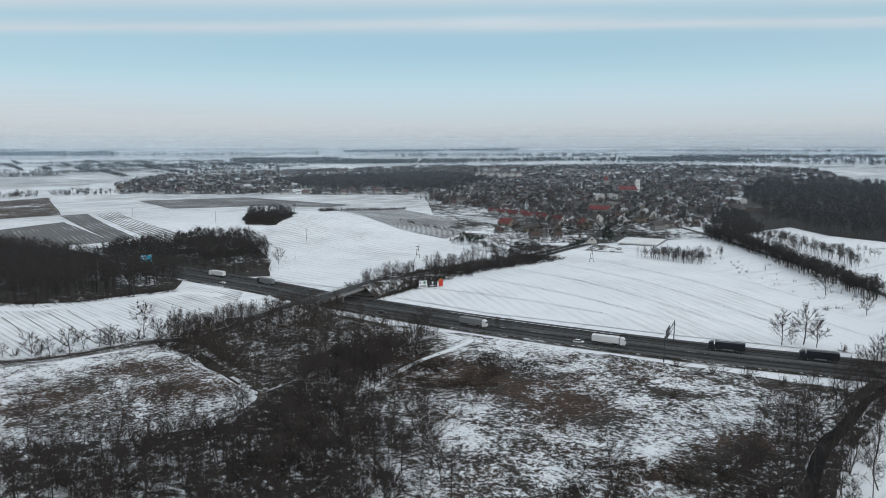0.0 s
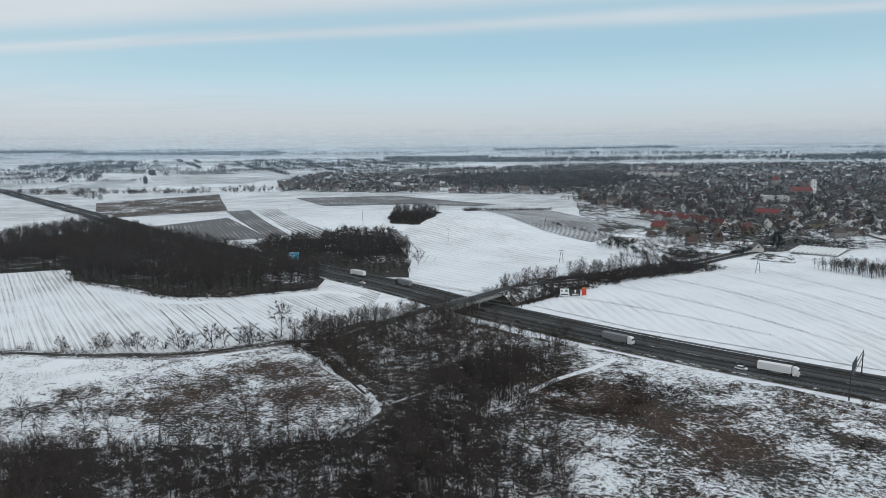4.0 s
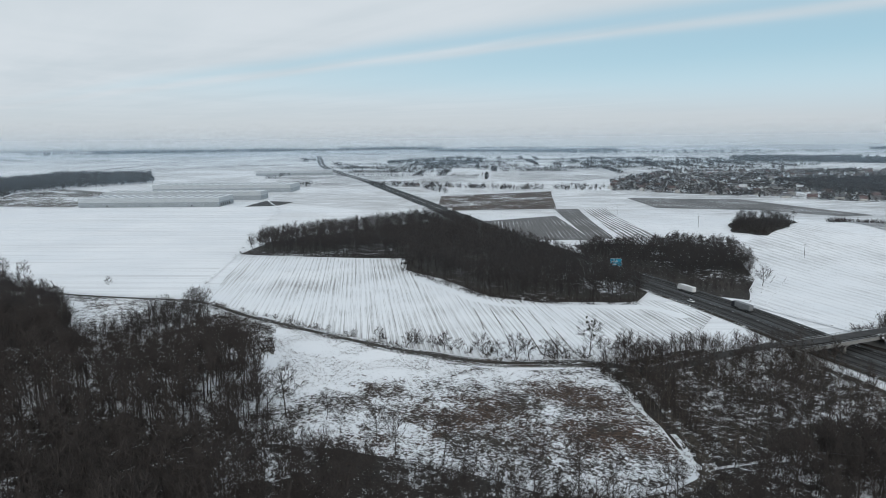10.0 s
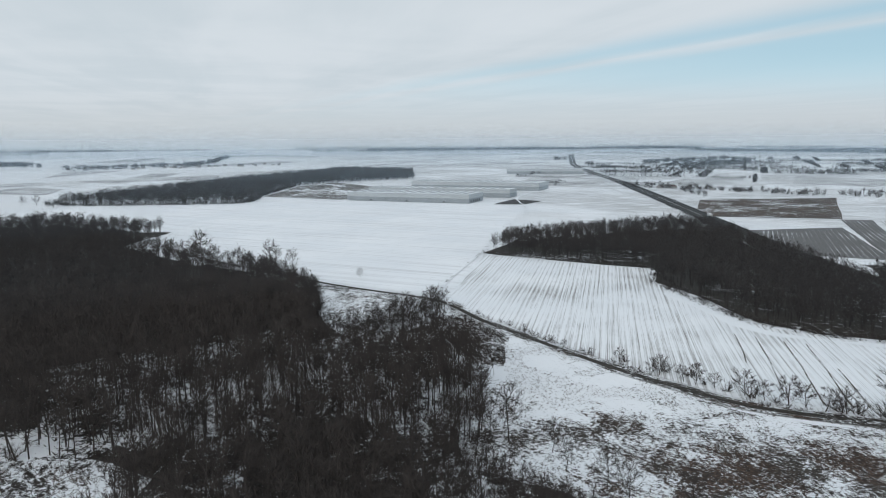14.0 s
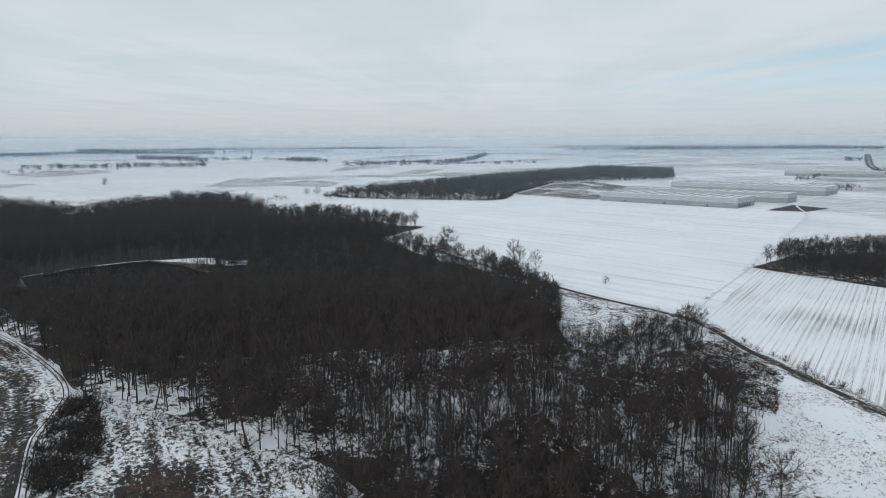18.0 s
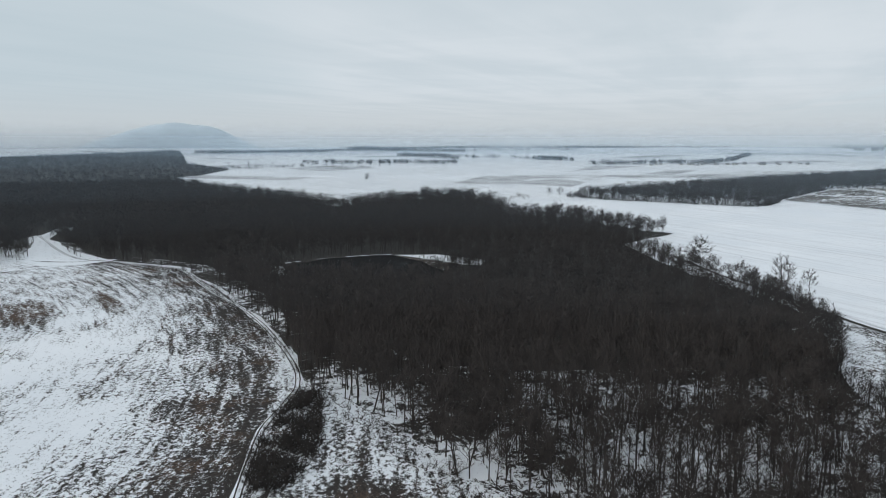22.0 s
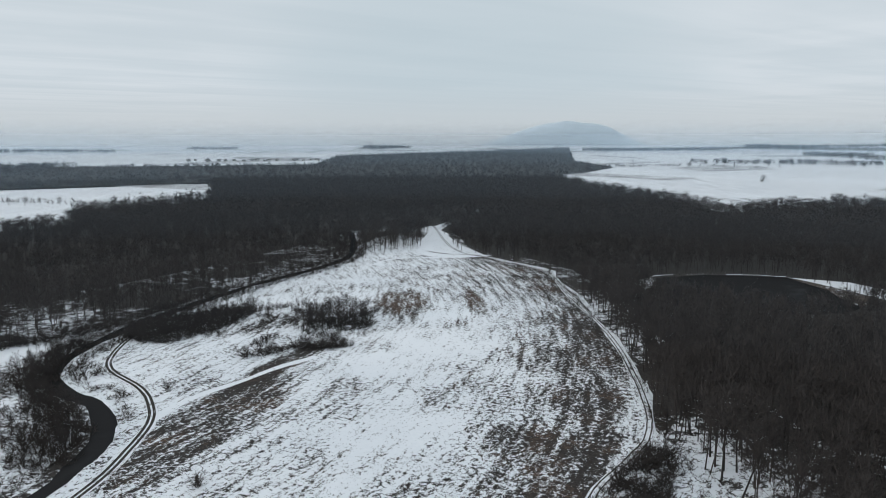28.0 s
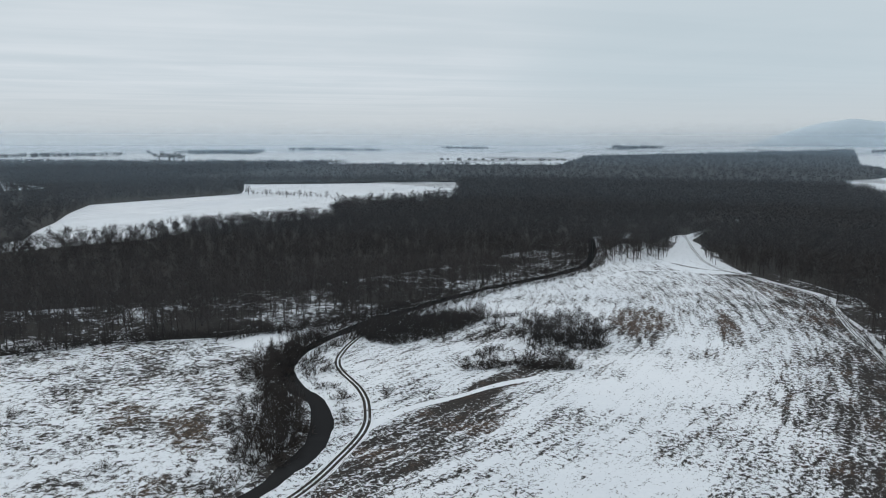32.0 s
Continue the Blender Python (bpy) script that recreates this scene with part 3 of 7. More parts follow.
def uneven(line, amount, seed, closed=False):
    rng = np.random.default_rng(seed)
    d = np.roll(line, -1, 0) - np.roll(line, 1, 0)
    d = np.stack([-d[:, 1], d[:, 0]], 1) / (np.linalg.norm(d, axis=1, keepdims=True) + 1e-6)
    r = rng.normal(0, 1, len(line))
    r = (r + np.roll(r, 1) + np.roll(r, -1)) / 2
    return line + d * (r * amount)[:, None]


def drape(name, poly, mat, lift, step=12.0, wobble=0.0, label="", category="", seed=0, kind="structure"):
    """A plot of land laid over the ground."""
    p = np.asarray(poly, float)
    edge = []
    for a, b in zip(p, np.roll(p, -1, 0)):
        n = max(1, int(np.linalg.norm(b - a) / step))
        edge += [a + (b - a) * s / n for s in range(n)]
    edge = np.array(edge)
    if wobble:
        edge = uneven(edge, wobble, seed)
    lo, hi = p.min(0), p.max(0)
    gx, gy = np.meshgrid(np.arange(lo[0], hi[0], step), np.arange(lo[1], hi[1], step))
    grid = np.stack([gx.ravel(), gy.ravel()], 1)
    grid = grid[inside(edge, grid)]
    allp = [Vector(q) for q in np.vstack([edge, grid])]
    n = len(edge)
    vs, _, fs, *_ = delaunay_2d_cdt(allp, [(i, (i + 1) % n) for i in range(n)], [], 1, 0.01)
    v = np.array([[q.x, q.y] for q in vs])
    tri = np.array([f for f in fs if len(f) == 3])
    v3 = np.column_stack([v, heights(v[:, 0], v[:, 1]) + lift])
    a, b, c = v3[tri[:, 0]], v3[tri[:, 1]], v3[tri[:, 2]]
    flip = np.cross(b - a, c - a)[:, 2] < 0
    tri[flip] = tri[flip][:, ::-1]
    return tagged(smooth(new(name, mesh_of(name, v3, tri, mat))), label, category, kind=kind)


def ribbon(name, pts, across, mat, step=6.0, rise=None, wobble=0.0, seed=0, parent=None, label="", category="", kind="structure", smooth_it=True, vary=0.0):
    """A band along a line; across: offsets to the side and heights over the ground; rise: height added along the line."""
    line = curve_through(pts, step)
    if wobble:
        line = uneven(line, wobble, seed)
    d = np.gradient(line, axis=0)
    side = np.stack([-d[:, 1], d[:, 0]], 1) / np.linalg.norm(d, axis=1, keepdims=True)
    far = np.r_[0, np.cumsum(np.linalg.norm(np.diff(line, axis=0), axis=1))]
    up = rise(far) if rise else np.zeros(len(line))
    base = heights(line[:, 0], line[:, 1])
    cols = []
    for off, z in across:
        q = line + side * (off * (1 + vary * (np.sin(far / 11.0 + 0.7) + np.sin(far / 4.7) * 0.6 + np.sin(far / 23.0) * 0.8)))[:, None]
        zz = z + up if not isinstance(z, tuple) else z[0] + up * z[1]
        cols.append(np.column_stack([q, base + zz]))
    v = np.stack(cols, 1)
    n, m = v.shape[:2]
    i, j = np.meshgrid(np.arange(n - 1), np.arange(m - 1), indexing="ij")
    f = np.stack([i * m + j, (i + 1) * m + j, (i + 1) * m + j + 1, i * m + j + 1], -1).reshape(-1, 4)
    ob = new(name, mesh_of(name, v.reshape(-1, 3), f[:, ::-1] if across[0][0] < across[-1][0] else f, mat))
    ob.parent = parent
    if smooth_it:
        smooth(ob)
    return tagged(ob, label, category, kind="" if parent else kind)


# ---- bare winter trees ----
class Sticks:
    """Gathers tapered sticks and twig blades as triangles."""

    def __init__(self):
        self.v, self.f = [], []

    def stick(self, p, q, r0, r1, sides=3):
        p, q = np.asarray(p, float), np.asarray(q, float)
        d = (q - p) / (np.linalg.norm(q - p) + 1e-9)
        a = np.cross(d, (0.3, 0.9, 0.2))
        a /= np.linalg.norm(a) + 1e-9
        b, k = np.cross(d, a), len(self.v)
        for i in range(sides):
            w = 2 * math.pi * i / sides
            self.v.append(p + r0 * (math.cos(w) * a + math.sin(w) * b))
        if r1 <= 0:
            self.v.append(q)
            self.f += [(k + i, k + (i + 1) % sides, k + sides) for i in range(sides)]
            return
        for i in range(sides):
            w = 2 * math.pi * i / sides
            self.v.append(q + r1 * (math.cos(w) * a + math.sin(w) * b))
        for i in range(sides):
            j = (i + 1) % sides
            self.f += [(k + i, k + j, k + sides + j), (k + i, k + sides + j, k + sides + i)]

    def blade(self, p, q, w, turn):
        p, q = np.asarray(p, float), np.asarray(q, float)
        d = q - p
        a = np.cross(d, turn)
        a = a / (np.linalg.norm(a) + 1e-9) * w * 0.5
        k = len(self.v)
        self.v += [p - a, p + a, q]
        self.f.append((k, k + 1, k + 2))

    def arrays(self):
        return np.array(self.v), np.array(self.f, np.int32)


def bare_tree(seed, limbs, subs, twigs, foot=0.35, spread=0.24, sides=3, thick=1.0, blade=0.006, reach=0.10, fine=False, fill=0, bit=None):
    """A leafless tree one unit high, its limbs fanning out into a rounded crown: trunk, limbs and twigs as three sets of triangles."""
    rng = np.random.default_rng(seed)
    trunk, branch, twig = Sticks(), Sticks(), Sticks()
    if sides > 3:
        hs, rs = [0.0, 0.02, 0.25, 0.5, 0.72, 0.92], [0.024, 0.015, 0.012, 0.009, 0.0055, 0.0]
    elif limbs > 5:
        hs, rs = [0.0, 0.4, 0.78], [0.0135, 0.0095, 0.0]
    else:
        hs, rs = [0.0, 0.72], [0.014, 0.0]
    lean = rng.normal(0, 0.02, (len(hs), 2)).cumsum(0)
    lean[0] = 0
    if sides > 3:
        lean[1] = 0
    spine = np.column_stack([lean, hs])
    for a, b, r, s in zip(spine, spine[1:], rs, rs[1:]):
        trunk.stick(a, b, r * thick, s * thick, sides)
    half = (1 - foot) / 2
    heart = np.array([spine[-1][0] * 0.6, spine[-1][1] * 0.6, foot + half * 0.95])
    skew = 1 + rng.uniform(-0.22, 0.22, 2)
    bits = []
    for i in range(limbs):
        u = (i + 0.5) / limbs
        az = i * 2.4 + rng.uniform(-0.5, 0.5)
        el = math.asin(max(-0.45, min(0.98, -0.42 + 1.40 * u))) + rng.uniform(-0.12, 0.12)
        size = rng.uniform(0.78, 1.06)
        end = heart + np.array([math.cos(az) * math.cos(el) * spread * skew[0], math.sin(az) * math.cos(el) * spread * skew[1], math.sin(el) * half]) * size
        h = min(max(end[2] - math.hypot(end[0], end[1]) * rng.uniform(0.7, 1.5), foot * 0.75), 0.62)
        p = np.array([np.interp(h, hs, spine[:, 0]), np.interp(h, hs, spine[:, 1]), h])
        mid = p + (end - p) * 0.5 + np.array([(end - p)[0], (end - p)[1], 0]) * 0.10 + rng.normal(0, 0.012, 3)
        r = 0.0058 * thick
        if fine:
            branch.stick(p, mid, r, r * 0.6, 3)
            branch.stick(mid, end, r * 0.6, 0.0, 3)
        else:
            branch.stick(p, end, r, 0.0, 3)
            mid = (p + end) / 2
        bits += [(p, mid, 0.25), (mid, end, 1.0)]
        for _ in range(subs):
            s = rng.uniform(0.3, 0.9)
            a = p + (mid - p) * s * 2 if s < 0.5 else mid + (end - mid) * (s * 2 - 1)
            w = (end - p) / np.linalg.norm(end - p) + rng.normal(0, 0.6, 3) + (0, 0, 0.15)
            b = a + w / np.linalg.norm(w) * spread * rng.uniform(0.3, 0.6)
            if fine:
                branch.stick(a, b, r * 0.45, 0.0, 3)
            else:
                branch.blade(a, b, r, rng.normal(0, 1, 3))
            bits += [(a, b, 1.2)]
    # twigs gathered in lobes about the crown
    lobes = rng.normal(0, 1, (6, 3))
    lobes *= rng.uniform(0.45, 0.72, (6, 1)) / np.linalg.norm(lobes, axis=1, keepdims=True)
    for i in range(fill):
        d = lobes[i % 6] + rng.normal(0, 0.21, 3)
        p = heart + d * (spread * skew[0], spread * skew[1], half)
        w = d * 0.5 + rng.normal(0, 0.55, 3) + (0, 0, 0.5)
        w *= (bit[0] if bit else reach) * rng.uniform(0.4, 0.8) / np.linalg.norm(w)
        twig.blade(p - w, p + w, (bit[1] if bit else blade) * rng.uniform(0.8, 1.4), rng.normal(0, 1, 3))
    wts = np.array([q[2] for q in bits])
    for j in rng.choice(len(bits), twigs, p=wts / wts.sum()):
        a, b, _ = bits[j]
        p = a + (b - a) * rng.uniform(0.25, 1.0)
        w = (b - a) / np.linalg.norm(b - a) * 0.6 + (p - heart) * 1.2 + rng.normal(0, 0.5, 3) + (0, 0, 0.40)
        q = p + w / np.linalg.norm(w) * reach * rng.uniform(0.5, 1.2)
        twig.blade(p, q, blade * rng.uniform(0.7, 1.3), rng.normal(0, 1, 3))
    return trunk.arrays(), branch.arrays(), twig.arrays()


def shrub(seed, stems, twigs, blade=0.03):
    """A leafless bush one unit high and about as wide."""
    rng = np.random.default_rng(seed)
    stem, twig, ends = Sticks(), Sticks(), []
    for _ in range(stems):
        az, el = rng.uniform(0, 2 * math.pi), radians(rng.uniform(25, 85))
        p = rng.normal(0, 0.08, 3) * (1, 1, 0)
        q = p + np.array([math.cos(az) * math.cos(el), math.sin(az) * math.cos(el), math.sin(el)]) * rng.uniform(0.6, 1.0)
        stem.stick(p, q, 0.02, 0.0, 3)
        ends.append((p, q))
    for _ in range(twigs):
        p, q = ends[rng.integers(len(ends))]
        a = p + (q - p) * rng.uniform(0.15, 1.0)
        w = (q - p) * 0.6 + rng.normal(0, 0.5, 3) + (0, 0, 0.35)
        twig.blade(a, a + w / np.linalg.norm(w) * rng.uniform(0.2, 0.45), blade * rng.uniform(0.6, 1.3), rng.normal(0, 1, 3))
    return stem.arrays(), twig.arrays()


def merged(*sets):
    v, f, k = [], [], 0
    for a, b in sets:
        if len(a):
            v.append(a), f.append(b + k)
            k += len(a)
    return np.vstack(v), np.vstack(f)


FULL = [merged(*bare_tree(s, 9, 2, 74, 0.36, 0.20, blade=0.0105, reach=0.11, fill=46, bit=(0.13, 0.0085))) for s in range(6)]
TALL = [merged(*bare_tree(20 + s, 8, 1, 54, 0.46, 0.16, blade=0.0105, fill=46, bit=(0.13, 0.0085))) for s in range(5)]
HALF = [merged(*bare_tree(40 + s, 4, 0, 8, 0.25, 0.22, blade=0.011, reach=0.08, fill=98, bit=(0.085, 0.0185))) for s in range(7)]
LOW = [merged(*bare_tree(60 + s, 1, 0, 1, 0.05, 0.28, blade=0.025, reach=0.10, fill=36, bit=(0.12, 0.060))) for s in range(6)]
MID = [merged(*bare_tree(140 + s, 1, 0, 1, 0.08, 0.27, blade=0.02, reach=0.10, fill=66, bit=(0.095, 0.034))) for s in range(6)]
SPECK = [merged(*bare_tree(70 + s, 1, 0, 0, 0.05, 0.30, blade=0.05, reach=0.14, fill=10, bit=(0.20, 0.17))) for s in range(5)]
FINE = [merged(*bare_tree(90 + s, 10, 3, 140, 0.34, 0.21, blade=0.0085, reach=0.11, fill=60, bit=(0.12, 0.0085))) for s in range(6)]
FINE += [merged(*bare_tree(96 + s, 9, 2, 110, 0.46, 0.17, blade=0.0085, reach=0.10, fill=54, bit=(0.12, 0.0085))) for s in range(3)]
THIN = [merged(*bare_tree(80 + s, 4, 0, 14, 0.45, 0.10, thick=0.7, blade=0.006, reach=0.10)) for s in range(4)]
BUSH = [merged(*shrub(s, 5, 40, 0.043)) for s in range(6)]
TUFT = [shrub(30 + s, 3, 9, 0.11)[1] for s in range(5)]


def planted(name, kinds, pts, low, high, mat, seed, label, category, girth=(0.85, 1.25), kind="stuff", tilt=0.0, sink=0.15):
    """Many plants of a few shapes, joined into one mesh."""
    rng = np.random.default_rng(seed)
    pts = np.asarray(pts, float)
    if not len(pts):
        return None
    base = heights(pts[:, 0], pts[:, 1])
    pick = rng.integers(len(kinds), size=len(pts))
    vs, fs, k = [], [], 0
    for i, (v, f) in enumerate(kinds):
        m = np.nonzero(pick == i)[0]
        if not len(m):
            continue
        h = rng.uniform(low, high, len(m))
        g = h * rng.uniform(*girth, len(m))
        w = rng.uniform(0, 2 * math.pi, len(m))
        c, s = np.cos(w)[:, None], np.sin(w)[:, None]
        x, y, z = v[None, :, 0], v[None, :, 1], v[None, :, 2]
        lean = rng.normal(0, tilt, (2, len(m), 1)) if tilt else np.zeros((2, len(m), 1))
        X = (x * c - y * s) * g[:, None] + pts[m, 0, None] + lean[0] * z * h[:, None]
        Y = (x * s + y * c) * g[:, None] + pts[m, 1, None] + lean[1] * z * h[:, None]
        Z = z * h[:, None] + base[m, None] - sink
        vs.append(np.stack([X, Y, Z], -1).reshape(-1, 3))
        fs.append((f[None] + (np.arange(len(m)) * len(v))[:, None, None] + k).reshape(-1, 3))
        k += len(m) * len(v)
    return tagged(new(name, mesh_of(name, np.vstack(vs), np.vstack(fs), mat)), label, category, kind=kind)


# ---- the land ----
def make_ground():
    n = 165
    u = np.linspace(-1, 1, n)
    c = 240 * np.sinh(3.71 * u)
    gx, gy = np.meshgrid(c, c)
    z = heights(gx, gy)
    v = np.stack([gx, gy, z], -1).reshape(-1, 3)
    i, j = np.meshgrid(np.arange(n - 1), np.arange(n - 1), indexing="ij")
    f = np.stack([i * n + j, i * n + j + 1, (i + 1) * n + j + 1, (i + 1) * n + j], -1).reshape(-1, 4)
    mid = v[f].mean(1)
    f = f[np.hypot(mid[:, 0], mid[:, 1]) < 4870]
    return tagged(smooth(new("ground", mesh_of("ground", v, f, M_SNOW))), "gently rolling farmland under thin snow", "ground", kind="structure")


make_ground()

# plots, corner by corner
MEADOW_N = [(-300, 104), (-278, 107), (-251, 114), (-215, 124), (-186, 133), (-163, 143), (-143, 153), (-129, 167), (-119, 180), (-111, 187), (-74, 163), (-44, 143), (-40, 119), (-57, 102), (-81, 92), (-112, 74), (-131, 56), (-171, 66), (-225, 80), (-270, 89)]
HEATH = [(-58, 247), (1, 228), (56, 214), (118, 200), (162, 188), (143, 163), (127, 136), (117, 111), (109, 80), (106, 50), (60, 50), (20, 60), (15, 111), (-10, 150), (-20, 190), (-40, 215)]
BOG = [(-111, 188), (-106, 234), (-74, 258), (-58, 250), (-33, 237), (-6, 230), (-2, 199), (-27, 176), (-42, 143), (-76, 163)]
BELT = [(-40, 145), (-27, 178), (-4, 196), (-4, 150), (18, 111), (28, 80), (20, 20), (-60, 20), (-120, 40), (-160, 60), (-135, 66), (-112, 80), (-81, 94), (-57, 103), (-38, 118)]
FOREST = [(-150, -22), (-166, -38), (-172, -66), (-190, -84), (-206, -118), (-216, -140), (-240, -160), (-282, -215), (-330, -285), (-368, -348),
          (-372, -408), (-372, -462), (-430, -575), (-560, -700), (-800, -850), (-1090, -1115), (-974, -886), (-864, -613), (-800, -504), (-919, -488),
          (-1039, -437), (-913, -318), (-800, -266), (-802, -186), (-740, -130), (-698, -68), (-605, -95), (-524, -52), (-500, -32), (-446, 6), (-404, 28), (-345, 38), (-292, 40), (-262, 46), (-262, 66), (-290, 92),
          (-298, 96), (-240, 89), (-190, 80), (-140, 67), (-112, 74), (-70, 60), (-50, 20), (-56, -20), (-90, -34), (-130, -28)]
POND = [(-353, -243), (-384, -274), (-406, -292), (-442, -281), (-476, -248), (-460, -212), (-436, -182), (-413, -179), (-380, -196)]
FOREST_W = [(-430, -590), (-352, -492), (-330, -545), (-290, -500), (-255, -462), (-183, -420), (-139, -388), (-100, -362), (-37, -351), (3, -352), (60, -338), (150, -330),
            (230, -600), (52, -680), (6, -750), (-42, -798), (-140, -822), (-152, -970), (-250, -1000), (-340, -1050), (-405, -1250), (-437, -1410), (-26, -1440), (60, -1500), (200, -1640), (-320, -2300),
            (-980, -2110), (-1383, -2780), (-2985, -2990), (-1830, -1790), (-1600, -1400), (-1130, -1155), (-1090, -1115), (-800, -850), (-560, -700)]
MEADOW_S = [(-441, -605), (-345, -560), (-300, -484), (-260, -448), (-186, -408), (-141, -376), (-106, -348), (-86, -322), (-75, -300), (-76, -282), (-84, -256), (-82, -232), (-72, -212), (-58, -194),
            (-40, -150), (-60, -90), (-110, -60), (-150, -24), (-168, -40), (-174, -68), (-192, -86), (-208, -120), (-216, -142), (-240, -162), (-282, -217), (-330, -287), (-366, -350), (-368, -408), (-372, -462), (-422, -572)]
MEADOW_W = [(60, -338), (3, -350), (-37, -349), (-62, -318), (-66, -271), (-68, -244), (-60, -215), (-40, -180), (-10, -150), (60, -150), (90, -250)]
WOOD_N = [(-473, 185), (-420, 222), (-373, 270), (-330, 246), (-277, 243), (-232, 237), (-206, 248), (-172, 285), (-186, 316), (-300, 356), (-420, 396), (-530, 440), (-560, 420), (-545, 320), (-525, 230)]
COPSE = [(-285, 375), (-330, 410), (-272, 470), (-222, 466), (-175, 409), (-136, 334), (-162, 324), (-213, 343)]
STRIPED_N = [(-326, 110), (-466, 182), (-372, 266), (-330, 243), (-277, 240), (-222, 232), (-190, 255), (-168, 296), (-130, 290), (-110, 244), (-112, 200), (-124, 187), (-134, 174), (-146, 161), (-165, 151), (-188, 141), (-217, 132), (-252, 122), (-280, 115), (-316, 109)]
HILL_FIELD = [(-225, 470), (-240, 600), (-204, 590), (-5, 455), (-36, 385), (-72, 335), (-68, 306), (-127, 322), (-158, 380)]
VINEYARD = [(-244, 690), (-186, 784), (-45, 612), (-66, 524), (-120, 560)]
FIELD_E = [(-40, 288), (8, 420), (45, 492), (132, 434), (192, 290), (260, 262), (250, 215), (179, 234), (102, 243), (16, 262)]
WOOD_B = [(-1116, -260), (-1064, -212), (-1032, -60), (-1040, 10), (-1177, 40), (-1400, 110), (-1480, 200), (-1560, 400), (-1900, 480), (-2050, 300), (-1700, 60), (-1400, -120)]
FOREST_L = [(400, -1560), (150, -1640), (-320, -2330), (420, -2460), (750, -2480), (950, -1900)]
FOREST_M = [(150, -325), (230, -600), (150, -716), (175, -1060), (-20, -1205), (-22, -1260), (-20, -1445), (62, -1506), (200, -1646), (420, -1560), (760, -1500), (560, -700), (320, -330)]
SHRUBS = [(-290, 88), (-287, 106), (-246, 113), (-208, 96), (-215, 88), (-250, 84)]
WOOD_E = [(252, 690), (240, 760), (256, 850), (273, 1048), (310, 1287), (360, 1400), (520, 1460), (800, 1100), (560, 640), (330, 570), (272, 625)]

drape("forest_floor", FOREST, M_LITTER, 0.15, 14, 2.0, "leaf litter and patchy snow under bare trees", "forest floor", 1)
drape("deep_forest_floor", [(-250, -110), (-300, -205), (-345, -275), (-382, -345), (-386, -408), (-386, -462), (-442, -575), (-565, -690), (-800, -840), (-1080, -1100), (-966, -884), (-858, -618), (-796, -510), (-915, -494), (-1026, -438), (-908, -326), (-796, -262), (-796, -190), (-738, -136), (-698, -76), (-605, -103), (-528, -60), (-446, -4), (-404, 18), (-345, 28), (-300, 20), (-270, -40)],
      M_LITTER_DARK, 0.19, 20, 3.0, "dark leaf litter deep in the bare forest", "forest floor", 45)
drape("stream_forest_floor", [(-430, -588), (-352, -494), (-330, -545), (-290, -502), (-255, -464), (-183, -422), (-139, -390), (-100, -363), (-37, -352), (3, -353), (60, -340), (150, -332), (180, -420), (0, -430), (-150, -480), (-280, -560), (-400, -640)], M_LITTER, 0.17, 14, 2.0, "leaf litter and snow below trees by the stream", "forest floor", 42)
drape("far_forest_floor", FOREST_W, M_LITTER_DARK, 0.12, 40, 3.0, "dark leaf litter under far woods", "forest floor", 2)
drape("remote_forest_floor", [(-405, -1262), (-440, -1425), (-26, -1452), (60, -1512), (200, -1652), (-320, -2285), (-980, -2095), (-1390, -2765), (-2950, -2965), (-1835, -1805), (-1605, -1415), (-1130, -1170), (-800, -900), (-600, -1000)],
      M_LITTER_DARK, 1.5, 40, 3.0, "dark undergrowth below the far forest", "forest floor", 46)
drape("left_forest_floor", FOREST_L, M_LITTER_DARK, 0.12, 60, 3.0, "dark leaf litter under far woods", "forest floor", 40)
drape("side_forest_floor", FOREST_M, M_LITTER_DARK, 0.12, 40, 3.0, "dark leaf litter under bare woods", "forest floor", 41)
drape("belt_floor", BELT, M_BELT, 0.18, 10, 1.5, "brown leaf litter with snow patches below bare trees", "forest floor", 3)
drape("bog_floor", BOG, M_BOG, 0.21, 10, 1.5, "wet scrub land with patchy snow", "scrub land", 4)
drape("wood_floor", WOOD_N, M_LITTER_MID, 0.15, 14, 1.5, "dark litter in the roadside wood", "forest floor", 5)
drape("copse_floor", COPSE, M_LITTER_MID, 0.15, 14, 2.0, "litter and snow below a copse", "forest floor", 6)
drape("north_meadow", MEADOW_N, M_MEADOW, 0.24, 8, 1.5, "rough meadow, brown tufts standing out of snow", "meadow", 7)
drape("heath", HEATH, M_HEATH, 0.24, 8, 1.5, "heath with rusty brown grass in broken snow", "heath", 8)
drape("corner_meadow", [(-452, 34), (-404, 33), (-345, 42), (-296, 42), (-264, 50), (-264, 68), (-292, 94), (-316, 101), (-339, 88), (-361, 69), (-388, 48), (-417, 30), (-440, 16)], M_MEADOW, 0.2, 8, 1.5, "tufty snow-covered corner between road and forest", "meadow", 43)
drape("south_meadow", MEADOW_S, M_MEADOW_S, 0.24, 8, 1.0, "snowy meadow with rows of dark grass tufts", "meadow", 9)
drape("west_meadow", MEADOW_W, M_MEADOW_W, 0.24, 8, 1.0, "snowy meadow with brown tufts beside a stream", "meadow", 10)
drape("wide_field", [(-520, -40), (-451, 20), (-388, 58), (-341, 98), (-368, 122), (-422, 153), (-495, 195), (-637, 270), (-805, 361), (-866, 380), (-895, 322), (-1025, 158), (-1040, 20), (-1032, -60), (-1064, -212), (-930, -300), (-806, -256), (-806, -182), (-742, -126), (-700, -64), (-605, -94)], M_FIELD, 0.28, 30, 0.5, "wide even field under thick snow", "field", 44)
